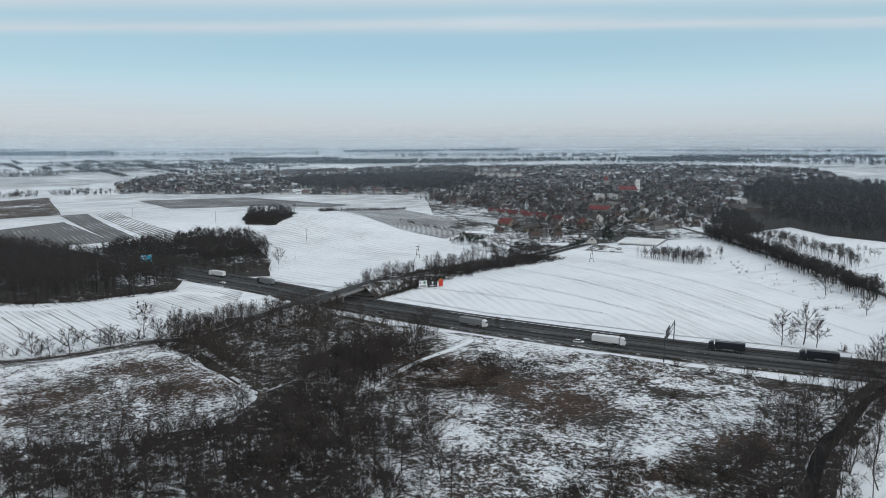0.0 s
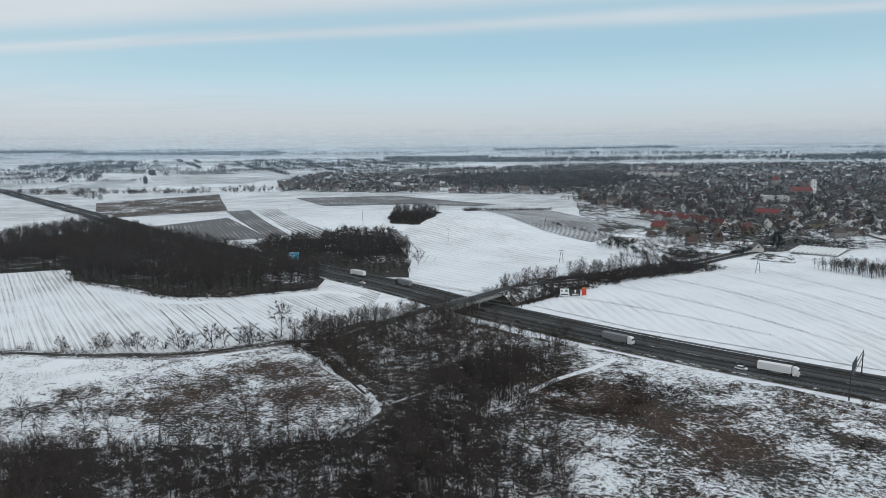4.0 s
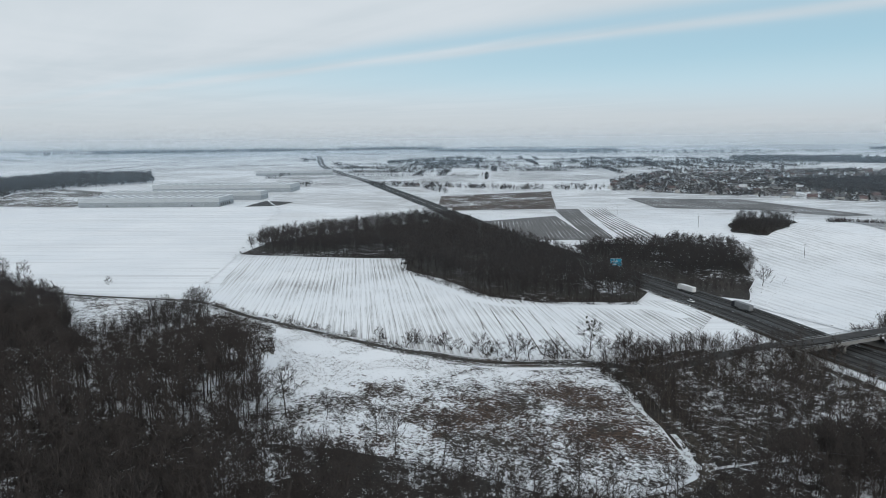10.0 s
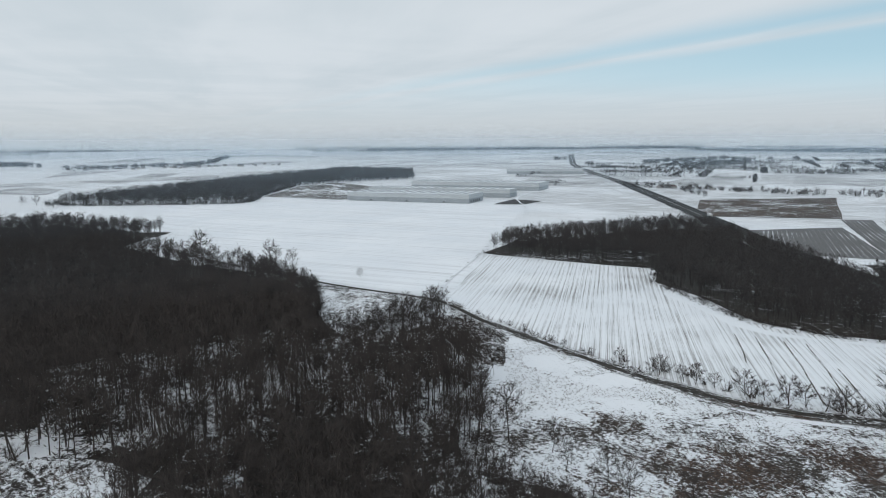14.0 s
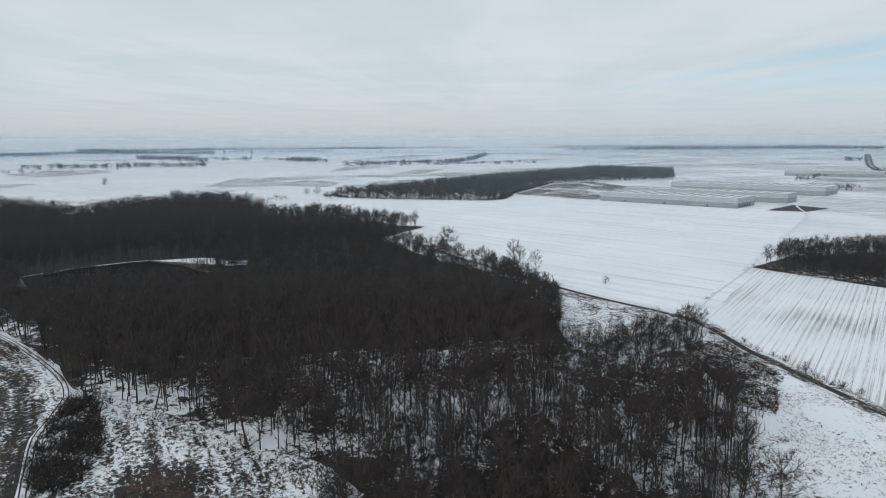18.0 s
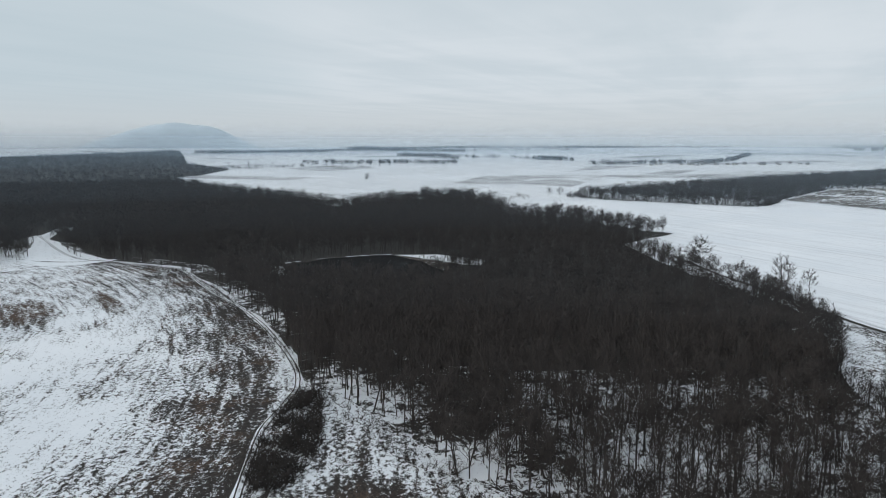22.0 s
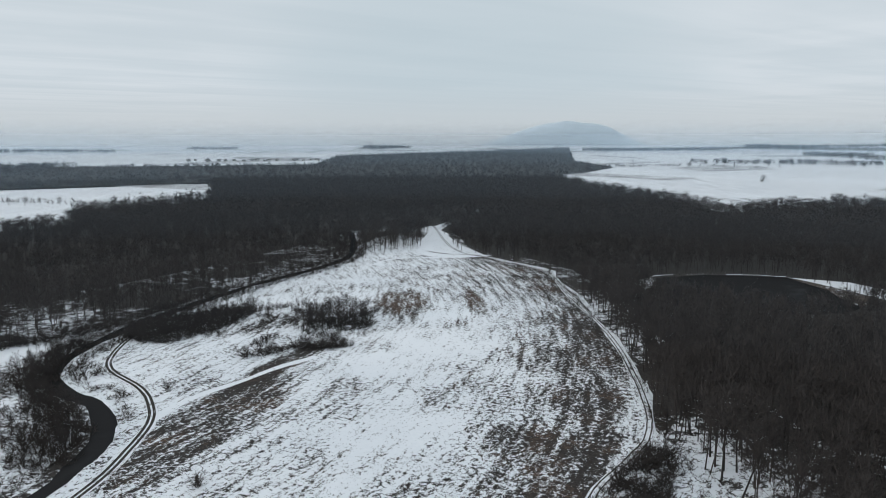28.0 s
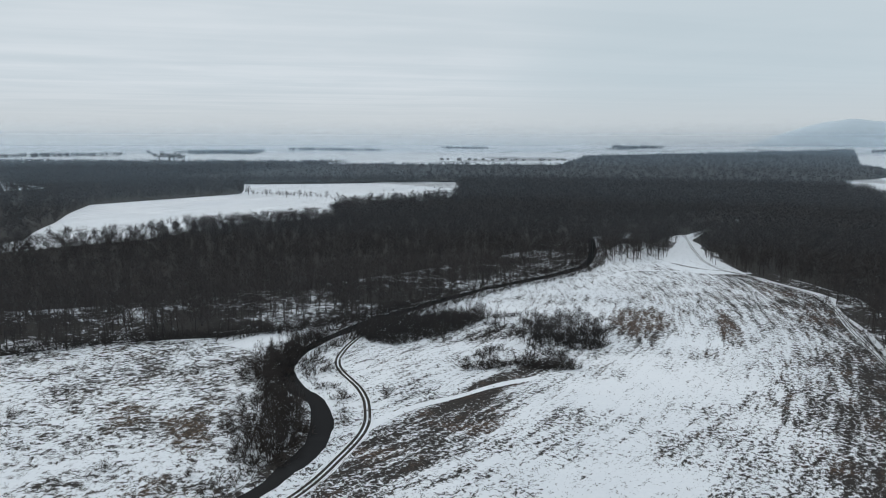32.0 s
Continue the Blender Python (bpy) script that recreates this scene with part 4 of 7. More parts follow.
drape("striped_field", STRIPED_N, M_STRIPE_N, 0.30, 12, 0.4, "snow-covered field with bare soil furrows", "field", 11)
drape("hill_field", HILL_FIELD, M_HILL, 0.30, 14, 0.4, "smooth snowy field on a low hill", "field", 12)
drape("vineyard", VINEYARD, M_VINE, 0.30, 14, 0.4, "dark planted rows with snow between", "orchard", 13)
drape("east_field", FIELD_E, M_STRIPE_E, 0.30, 14, 0.4, "wide snowy field with faint tractor lines", "field", 14)
drape("shrub_floor", SHRUBS, M_HEATH, 0.27, 6, 1.0, "brown shrubs and grass in snow", "scrub land", 15)
drape("brown_field", [(-839, 656), (-790, 860), (-570, 640), (-650, 510)], M_BROWN, 0.3, 30, 1.0, "brown fallow field without snow", "field", 16)
drape("ploughed_field", [(-565, 632), (-548, 659), (-332, 462), (-336, 440)], M_PLOUGH, 0.3, 20, 0.5, "dark ploughed strip with snow in the furrows", "field", 17)
drape("ploughed_plot", [(-525, 462), (-508, 575), (-338, 442), (-380, 410)], M_PLOUGH, 0.3, 20, 0.5, "dark ploughed plot, snow in the furrows", "field", 18)
drape("grey_strip", [(-541, 661), (-528, 687), (-265, 447), (-300, 440)], M_PLOUGH_GREY, 0.3, 20, 0.5, "grey strip of thinly covered plough land", "field", 19)
drape("grey_field", [(-1072, 1044), (-949, 1109), (-1019, 1332), (-1292, 1258)], M_PLOUGH_GREY, 0.3, 30, 0.5, "grey field with thin snow", "field", 20)
drape("town_ground", [(-215, 1040), (-150, 800), (-120, 690), (-66, 556), (-16, 503), (12, 462), (42, 500), (84, 540), (138, 575), (195, 610), (232, 690), (300, 980), (420, 1400), (640, 2050), (300, 2350), (-500, 2150), (-1038, 1532), (-900, 1150), (-735, 945), (-400, 1011)], M_GARDEN, 0.25, 45, 3.0, "gardens and yards of the town under broken snow", "gardens", 22)
drape("hedgerow_floor", [(-72, 304), (-62, 336), (-42, 376), (-14, 412), (10, 440), (34, 452), (18, 412), (-22, 352), (-34, 310), (-48, 284), (-62, 290)], M_LITTER_MID, 0.34, 8, 1.5, "dark undergrowth below the hedgerow", "undergrowth", 23)
drape("grey_strip_far", [(-613, 840), (-486, 933), (-272, 838), (-285, 800), (-392, 801), (-490, 740)], M_PLOUGH, 0.36, 30, 1.0, "dark strip of plough land by the town", "field", 24)
drape("building_land", [(-1150, 40), (-1042, 155), (-1130, 210), (-1278, 281), (-1500, 206), (-1400, 120)], M_LOT, 0.3, 40, 1.0, "levelled bare land beside the warehouses", "waste land", 21)

# ---- roads, tracks and water ----
HIGHWAY = [(620, 135), (420, 165), (250, 196), (172, 212), (101, 223), (19, 243), (-68, 276), (-126, 304), (-208, 335), (-404, 408), (-580, 488), (-861, 611), (-1294, 792), (-1675, 930), (-2090, 1095), (-2640, 1364), (-3150, 1620)]
road = thing("highway", "dual carriageway of dark asphalt with worn lanes", "road", kind="structure")
ribbon("far_verge", HIGHWAY[12:], [(-13, 0.1), (-11.8, 0.42), (11.8, 0.42), (13, 0.1)], M_GARDEN, 14, parent=road, smooth_it=False)
ribbon("verge", HIGHWAY[:13], [(-14, 0.1), (-12.5, 0.42), (12.5, 0.42), (14, 0.1)], M_VERGE, 14, parent=road, smooth_it=False)
for s in (-1, 1):
    ribbon("carriageway", HIGHWAY[:13], [(s * 6.4 - 4.9, 0.48), (s * 6.4 + 4.9, 0.48)], M_ASPHALT, 14, parent=road)
    ribbon("far_carriageway", HIGHWAY[12:], [(s * 6.2 - 4.3, 0.48), (s * 6.2 + 4.3, 0.48)], M_ASPHALT_HAZED, 14, parent=road)
    ribbon("worn_lane", HIGHWAY[:13], [(s * 6.4 - 1.5 - s * 0.6, 0.52), (s * 6.4 + 1.5 - s * 0.6, 0.52)], M_ASPHALT_WORN, 14, parent=road)
    for e in (-4.5, 2.6):
        ribbon("edge_line", HIGHWAY[1:11], [(s * 6.4 + e * s - 0.08, 0.56), (s * 6.4 + e * s + 0.08, 0.56)], M_PAINT, 14, parent=road)
    ribbon("crash_barrier", HIGHWAY[:11], [(s * 0.9 - 0.1, 0.5), (s * 0.9 - 0.1, 1.2), (s * 0.9 + 0.1, 1.2), (s * 0.9 + 0.1, 0.5)], M_RAIL, 14, parent=road, smooth_it=False)
    ribbon("crash_barrier", HIGHWAY[:11], [(s * 12.0 - 0.1, 0.4), (s * 12.0 - 0.1, 1.2), (s * 12.0 + 0.1, 1.2), (s * 12.0 + 0.1, 0.4)], M_RAIL, 14, parent=road, smooth_it=False)
SIDE_ROAD = [(-560, -50), (-500, -18), (-451, 14), (-417, 34), (-388, 52), (-361, 73), (-339, 92), (-316, 105), (-278, 111), (-251, 118), (-215, 128), (-186, 137), (-163, 147), (-144, 157), (-132, 170), (-122, 183), (-112, 191)]
ribbon("side_road", SIDE_ROAD, [(-1.6, 0.40), (1.6, 0.40)], M_ROADMUD, 6, wobble=0.1, label="narrow country road edged with brown grass", category="road")
ribbon("roadside_grass", SIDE_ROAD[2:], [(-3.8, 0.36), (-1.6, 0.39)], M_HEATH, 6, wobble=0.3, label="strip of brown grass beside the country road", category="verge")
ribbon("roadside_grass", SIDE_ROAD[6:], [(1.6, 0.39), (3.6, 0.36)], M_HEATH, 6, wobble=0.4, label="strip of brown grass between road and field", category="verge")


OVER_ROAD = [(-113, 190), (-100, 196), (-91, 210), (-85, 228), (-77, 246), (-68, 266), (-61, 290), (-54, 309), (-44, 328), (-31, 352), (-11, 386), (13, 419), (46, 500), (80, 560)]


def deck_rise(far):
    return 5.4 * np.clip(np.minimum((far - 12) / 56, (205 - far) / 75), 0, 1)


ribbon("local_road", OVER_ROAD, [(-2.8, 0.55), (2.8, 0.55)], M_ASPHALT_WORN, 4, rise=deck_rise, label="local road climbing to an overpass", category="road")
ribbon("embankment", OVER_ROAD[:5], [(-13, (0.0, 0.0)), (-4.4, (0.4, 1.0)), (4.4, (0.4, 1.0)), (13, (0.0, 0.0))], M_BELT, 4, rise=deck_rise,
       label="grassy embankment carrying the local road", category="embankment", smooth_it=False)
ribbon("embankment", OVER_ROAD[6:12], [(-13, (0.0, 0.0)), (-4.4, (0.4, 1.0)), (4.4, (0.4, 1.0)), (13, (0.0, 0.0))], M_BELT, 4, rise=lambda far: deck_rise(far + 117.0),
       label="overgrown embankment beyond the bridge", category="embankment", smooth_it=False)
ribbon("field_track", [(-324, 104), (-366, 120), (-420, 150), (-493, 192), (-635, 268), (-803, 362), (-981, 425), (-1142, 540)], [(-1.3, 0.38), (1.3, 0.38)], M_TRACK_SNOW, 10, wobble=0.3, label="muddy field track through snow", category="track")
ribbon("path_snow", [(-60, 155), (-53, 150), (-45, 142), (-42, 130), (-45, 116)], [(-0.8, 0.34), (0.8, 0.34)], M_TRACK_SNOW, 5, wobble=0.4, label="strip of snow beside the footpath", category="path")
ribbon("meadow_path", [(-108, 192), (-88, 181), (-72, 169), (-49, 152), (-40, 142), (-38, 130), (-42, 116)], [(-1.6, 0.36), (1.6, 0.36)], M_DIRT, 5, wobble=0.2, label="muddy footpath bending through trees", category="path")
ribbon("wood_path", [(-42, 142), (-22, 131), (-8, 123), (14, 100), (24, 70)], [(-1.8, 0.36), (1.8, 0.36)], M_DIRT, 5, wobble=0.2, label="dark path in the wood", category="path")
ribbon("snow_ride", [(-6, 156), (-4, 168), (1, 184), (11, 206), (17, 220)], [(-1.3, 0.36), (1.3, 0.36)], M_SNOW_CLEAN, 5, wobble=0.4, label="open strip of clean snow in the heath", category="path")
ribbon("snowy_track", [(-440, -600), (-370, -464), (-368, -408), (-364, -352), (-325, -288), (-280, -216), (-235, -161), (-212, -140), (-194, -132), (-174, -125), (-150, -111), (-125, -96)],
       [(-1.6, 0.38), (1.6, 0.38)], M_TRACK_SNOW, 6, wobble=0.3, label="snowy farm track along the forest edge", category="track", vary=0.12)
ribbon("stream_track", [(-118, -350), (-105, -340), (-93, -316), (-89, -296), (-94, -270), (-94, -249), (-90, -232), (-81, -216), (-70, -200), (-50, -180), (-30, -165)],
       [(-1.9, 0.36), (1.9, 0.36)], M_TRACK_SNOW, 5, wobble=0.2, label="snowy track following the stream", category="track", vary=0.15)
FARM_TRACK = [(-440, -600), (-370, -464), (-368, -408), (-364, -352), (-325, -288), (-280, -216), (-235, -161), (-212, -140), (-194, -132), (-174, -125), (-150, -111), (-125, -96)]
BANK_TRACK = [(-118, -350), (-105, -340), (-93, -316), (-89, -296), (-94, -270), (-94, -249), (-90, -232), (-81, -216), (-70, -200), (-50, -180), (-30, -165)]
for line, wide in ((FARM_TRACK, 0.2), (BANK_TRACK, 0.45)):
    for s in (-0.75, 0.75):
        ribbon("wheel_rut", line, [(s - wide, 0.42), (s + wide, 0.42)], M_RUT, 4, wobble=0.12, seed=7, label="muddy wheel rut in the snowy track", category="track", vary=0.0)
drape("tip_snow", [(-443, -603), (-386, -474), (-372, -420), (-345, -428), (-334, -446), (-338, -470), (-372, -520)], M_SNOW_CLEAN, 0.36, 8, 2.0, "open snow where tracks meet at the meadow's tip", "snow", 33)
ribbon("tip_track", [(-376, -424), (-345, -434), (-307, -451), (-275, -436), (-248, -440), (-232, -424)], [(-1.7, 0.37), (1.7, 0.37)], M_SNOW_CLEAN, 6, wobble=0.5, vary=0.2, label="snowy track along the meadow's upper edge", category="track")
ribbon("tip_track", [(-345, -470), (-352, -446), (-366, -430), (-368, -408)], [(-1.0, 0.40), (1.0, 0.40)], M_DIRT, 5, wobble=0.4, vary=0.2, label="muddy curve of a track in snow", category="track")
ribbon("meadow_cross_path", [(-88, -232), (-105, -246), (-121, -252), (-143, -262), (-161, -266)], [(-1.5, 0.37), (1.5, 0.37)], M_SNOW_CLEAN, 5, wobble=0.4, vary=0.2, label="snowy path crossing dark grass", category="path")
STREAM = [(-345, -600), (-323, -550), (-289, -489), (-255, -455), (-183, -415), (-139, -382), (-105, -354), (-83, -328), (-70, -304), (-71, -281), (-79, -258), (-78, -232), (-69, -215), (-55, -198), (-25, -172), (15, -150)]
stream = ribbon("stream", STREAM, [(-3.4, 0.42), (2.7, 0.42)], M_WATER, 3, wobble=0.4, label="dark winding stream between snowy banks", category="stream", vary=0.12)
ribbon("stream_bank", STREAM, [(-8.0, 0.2), (-5.2, 0.8), (-3.1, 0.3)], M_BOG, 3, wobble=0.5, vary=0.10, label="grassy stream bank with snow", category="bank")
ribbon("stream_bank", STREAM, [(2.4, 0.3), (3.6, 0.7), (6.0, 0.2)], M_MEADOW_S, 3, wobble=0.5, vary=0.10, label="grassy stream bank with snow", category="bank")
BROOK = [(230, 260), (195, 225), (166, 194), (146, 163), (130, 136), (120, 111), (112, 80), (108, 50)]
ribbon("brook", BROOK, [(-1.9, 0.42), (1.9, 0.42)], M_WATER, 4, wobble=0.6, vary=0.15, label="dark narrow brook lined with trees", category="stream")
ribbon("brook_bank", BROOK, [(-6.0, 0.2), (-3.6, 0.7), (-1.7, 0.3)], M_BOG, 5, wobble=0.2, label="brown brook bank", category="bank")
ribbon("brook_bank", BROOK, [(1.7, 0.3), (3.6, 0.7), (6.0, 0.2)], M_BOG, 5, wobble=0.2, label="brown brook bank", category="bank")
drape("pond", POND, M_POND, 0.45, 12, 1.0, "dark partly frozen pond in the forest", "pond", 30)
drape("pond_bank", [(-476, -246), (-492, -216), (-482, -172), (-462, -168), (-459, -182), (-467, -206)], M_SNOW_CLEAN, 0.6, 6, 0.8, "snowy bank at the end of the pond", "bank", 31)
drape("pond_slope", [(-475, -244), (-466, -206), (-458, -180), (-432, -181), (-436, -190), (-459, -212)], M_BROWN, 0.56, 6, 0.6, "brown earth slope between pond and snow", "bank", 34)
drape("pond_shore", [(-376, -268), (-392, -282), (-404, -294), (-396, -298), (-380, -288), (-372, -276)], M_TRACK_SNOW, 0.6, 8, 0.8, "snowy shore of the pond", "bank", 32)

for a, b in (((-211, 216), (-147, 174)), ((-201, 222), (-137, 180)), ((-195, 228), (-133, 187)), ((-165, 214), (-129, 190)), ((-217, 210), (-182, 187))):
    ribbon("field_rut", [a, ((a[0] + b[0]) / 2, (a[1] + b[1]) / 2 + 0.6), b], [(-0.25, 0.38), (0.25, 0.38)], M_DIRT, 5, wobble=0.15, label="dark tractor rut across the snowy field", category="rut")
for line in ([(-167, 425), (-145, 366), (-132, 326), (-118, 316)], [(-158, 420), (-138, 366), (-125, 332), (-95, 310)], [(-121, 331), (-100, 318), (-84, 312)], [(-90, 474), (-60, 452), (-32, 430), (-10, 424)]):
    ribbon("tractor_line", line, [(-0.4, 0.38), (0.4, 0.38)], M_TRACK_SNOW, 8, wobble=0.2, label="faint tractor line on the hill field", category="rut")

for n in range(5):
    a, b = (184 - 28 * n, 258 + 3 * n), (66 - 26 * n, 446 - 32 * n)
    for s in (-1.0, 1.0):
        ribbon("tractor_line", [(a[0] + s, a[1]), ((a[0] + b[0]) / 2 + s + 1.5, (a[1] + b[1]) / 2), (b[0] + s, b[1])], [(-0.2, 0.38), (0.2, 0.38)], M_TRACK_SNOW, 8, wobble=0.2, seed=n, label="faint tractor line across the snowy field", category="rut")
ribbon("town_road", [(14, 447), (37, 498), (58, 554), (66, 608), (82, 691), (92, 740), (105, 860), (110, 1000)], [(-3, 0.42), (3, 0.42)], M_ASPHALT_WORN, 10, label="worn street leading into the town", category="road")
ribbon("lane", [(92, 700), (133, 687), (153, 638), (171, 583), (182, 532), (197, 477), (215, 400), (225, 330)], [(-2.6, 0.42), (2.6, 0.42)], M_ROADMUD, 10, label="dark lane along the town's edge", category="road")
for i, (x, y, a, b) in enumerate(((17, 712, 16, 9), (2, 620, 13, 10), (25, 627, 10, 7), (92, 677, 10, 8), (-25, 643, 9, 5), (-13, 516, 8, 6), (29, 518, 14, 8), (45, 573, 13, 8), (-7, 532, 6, 5), (125, 690, 16, 7), (140, 720, 18, 7), (70, 740, 9, 6), (110, 520, 22, 14), (-40, 575, 18, 8))):
    quad = [(x - a * 0.9, y - b), (x + a, y - b * 0.7), (x + a * 0.8, y + b), (x - a, y + b * 0.8)]
    drape("snowy_lawn", quad, M_SNOW_CLEAN, 0.34, 6, 0.8, "snow-covered lawn between dark hedges", "lawn", 300 + i)
drape("brown_plot", [(-93, 701), (-33, 640), (-38, 680), (-52, 712), (-88, 722)], M_PLOUGH_GREY, 0.38, 10, 0.6, "bare brown plot beside the terraces", "field", 320)
drape("dark_plot", [(56, 489), (84, 484), (84, 520), (62, 524)], M_GARDEN, 0.40, 8, 0.5, "dark fenced garden plot by the field", "garden", 321)
drape("snowy_paddock", [(203, 606), (267, 606), (300, 560), (250, 526), (226, 552)], M_SNOW_CLEAN, 0.42, 12, 1.0, "small clean snowfield beyond a tree line", "field", 322)
drape("east_wood_floor", [(172, 650), (205, 662), (230, 831), (252, 900), (273, 1048), (310, 1287), (360, 1400), (520, 1460), (800, 1100), (560, 640), (330, 570), (270, 628), (252, 690), (207, 640), (180, 600)], M_LITTER_DARK, 0.40, 30, 2.0, "dark floor of the wood beside the town", "forest floor", 323)
drape("clump_floor", [(-258, 520), (-226, 520), (-230, 560), (-242, 602), (-275, 628), (-302, 612), (-282, 560)], M_LITTER_DARK, 0.45, 8, 1.5, "dark undergrowth floor below a clump of trees", "undergrowth", 324)
for line in ([(-406, -297), (-414, -297), (-424, -293)], [(-431, -289), (-441, -284), (-449, -277)], [(-453, -274), (-466, -262), (-478, -248)]):
    ribbon("pond_edge", line, [(-0.25, 0.62), (0.45, 0.7)], M_DIRT if line[0][0] == -431 else M_TRACK_SNOW, 3, wobble=0.7, vary=0.5, label="narrow snowy rim on the far side of the pond", category="bank")
drape("greenhouse_floor", [(82, 528), (112, 521), (124, 562), (93, 576)], M_PLOUGH, 0.46, 8, 0.4, "dark soil round the growing tunnels", "garden", 325)

ribbon("wood_margin", [(-300, 234), (-267, 229), (-220, 226), (-200, 236), (-178, 262), (-160, 280), (-136, 276)], [(-3.6, 0.36), (3.2, 0.36)], M_SNOW_CLEAN, 5, wobble=1.2, vary=0.35, label="strip of untouched snow below the wood", category="snow")
# ---- woods ----
def away(p):
    return np.hypot(p[:, 0], p[:, 1])


def drifts(pts, size, level, seed):
    """Keeps those points at which a slow random field lies above a level, so that plants stand in drifts."""
    k = [noise.noise(Vector((x / size, y / size, seed * 7.3))) for x, y in pts]
    return pts[np.array(k) > level]


def from_line(pts, line):
    """Distance of points from a line."""
    q, best = np.asarray(line, float), np.full(len(pts), 1e9)
    for a, b in zip(q, q[1:]):
        d = b - a
        t = np.clip(((pts - a) @ d) / (d @ d), 0, 1)
        best = np.minimum(best, np.linalg.norm(pts - a - t[:, None] * d, axis=1))
    return best


FRINGE = [(-126, 70), (-112, 77), (-81, 92), (-57, 102), (-38, 118), (-40, 145)]
POND_RIM = [(-415 + (x + 415) * 1.10, -236 + (y + 236) * 1.12) for x, y in POND]
p = scatter(FOREST, 4.9, 1, [POND_RIM])
near = (p[:, 0] > -345) & (p[:, 1] > -300)
close = near & (np.hypot(p[:, 0] + 30, p[:, 1] - 10) < 205)
thin = near & (np.hypot((p[:, 0] + 198) / 1.4, p[:, 1] - 30) < 58) & (np.arange(len(p)) % 9 > 7)
brink = from_line(p, FRINGE)
corner = near & (p[:, 0] < -222) & (p[:, 1] > 30)
skirt = near & (brink >= 7) & (brink < 17)
slope = near & (brink >= 17) & (brink < 34)
bare_rim = near & (brink < 7)
thin |= near & (np.hypot((p[:, 0] + 225) / 1.3, p[:, 1] + 30) < 45) & (np.arange(len(p)) % 9 == 3)
planted("near_forest_trees", FINE, p[close & ~thin & (brink >= 34) & ~corner], 14, 21, M_TWIG, 101, "bare forest trees with dark slender trunks", "forest")
planted("forest_trees", FULL + TALL, p[near & ~close & ~thin & (brink >= 34) & ~corner], 15, 22, M_TWIG, 1, "dense bare deciduous forest, dark slender trunks", "forest")
planted("slope_forest_trees", FINE, p[slope], 11, 16, M_TWIG, 103, "lower bare trees behind the forest's rim", "forest", girth=(1.0, 1.35))
planted("corner_forest_trees", FULL, p[corner], 5, 9, M_TWIG, 105, "low bare trees towards the forest's corner", "forest", girth=(1.0, 1.35))
planted("rim_bushes", BUSH, p[bare_rim], 1.5, 3.5, M_SHRUB, 104, "low bushes along the forest's rim", "bushes", girth=(1.0, 1.5))
planted("skirt_forest_trees", FULL, p[skirt], 6, 11, M_TWIG, 102, "lower bare trees at the forest's tapering corner", "forest", girth=(1.0, 1.35))
p = scatter(FOREST, 7.8, 2, [POND_RIM])
p = p[~((p[:, 0] > -345) & (p[:, 1] > -300))]
mid = away(p) < 760
planted("pond_forest_trees", HALF, p[mid], 15.5, 20, M_CANOPY, 2, "bare dark forest round the pond", "forest")
p = scatter(FOREST, 10.2, 22, [POND])
planted("outer_forest_trees", MID, p[away(p) >= 760], 14, 22, M_CANOPY, 22, "bare dark forest bordering snowy fields", "forest", girth=(1.3, 1.7))
p = scatter(FOREST_W, 6.6, 36)
brim = (p[:, 1] > -475) & (p[:, 0] > -300)
planted("brim_forest_trees", FULL, p[brim], 12, 19, M_TWIG, 36, "bare trees of the forest edge above the stream", "forest", girth=(1.0, 1.4))
p = scatter(FOREST_W, 9.2, 3)
brim = (p[:, 1] > -475) & (p[:, 0] > -300)
planted("stream_forest_trees", HALF, p[(p[:, 1] > -740) & ~brim], 14, 22, M_CANOPY, 3, "bare dark forest behind the stream", "forest")
p = scatter(FOREST_W, 10.5, 33)
rim = (p[:, 1] <= -740) & (away(p) < 960) & (p[:, 0] > -330)
planted("clearing_forest_trees", MID, p[rim], 14, 19, M_CANOPY, 37, "bare forest along the edge of a snowy clearing", "forest", girth=(1.5, 2.0))
p = p[~rim]
planted("wide_forest_trees", LOW, p[(p[:, 1] <= -740) & (away(p) < 1500)], 14, 22, M_CANOPY, 33, "wide dark forest of bare trees", "forest", girth=(1.0, 1.4))
p = scatter(FOREST_W, 21, 4)
planted("far_forest_trees", SPECK, p[away(p) >= 1500], 8, 14, M_CANOPY, 4, "wide dark forest reaching to the plain", "forest", girth=(1.1, 1.7))
planted("left_forest_trees", SPECK, scatter(FOREST_L, 17.0, 34), 15, 22, M_CANOPY, 34, "dark far forest beyond a snowy field", "forest", girth=(1.1, 1.7))
p = scatter(FOREST_M, 14.5, 35)
planted("side_forest_trees", LOW, p, 14, 21, M_CANOPY, 35, "bare forest beside a snowy clearing", "forest", girth=(1.0, 1.4))
p = scatter(WOOD_N, 5.9, 5)
planted("wood_trees", HALF + FULL[:2], p, 14.5, 18.5, M_CANOPY, 5, "dark bare wood beside the highway", "wood")
planted("copse_trees", HALF, drifts(scatter(COPSE, 4.6, 6), 24, -0.2, 6), 4, 8.5, M_CANOPY, 6, "bare copse beside the highway", "wood")
p = scatter(BELT, 5.0, 7, [FOREST])
brink = from_line(p, FRINGE)
planted("belt_trees", FINE, p[brink >= 24], 9, 15, M_TWIG, 7, "belt of bare trees below the meadow", "wood")
planted("belt_slope_trees", FINE, p[(brink < 24) & (brink >= 13)], 9, 14, M_TWIG, 107, "lower trees of the belt below the meadow", "wood")
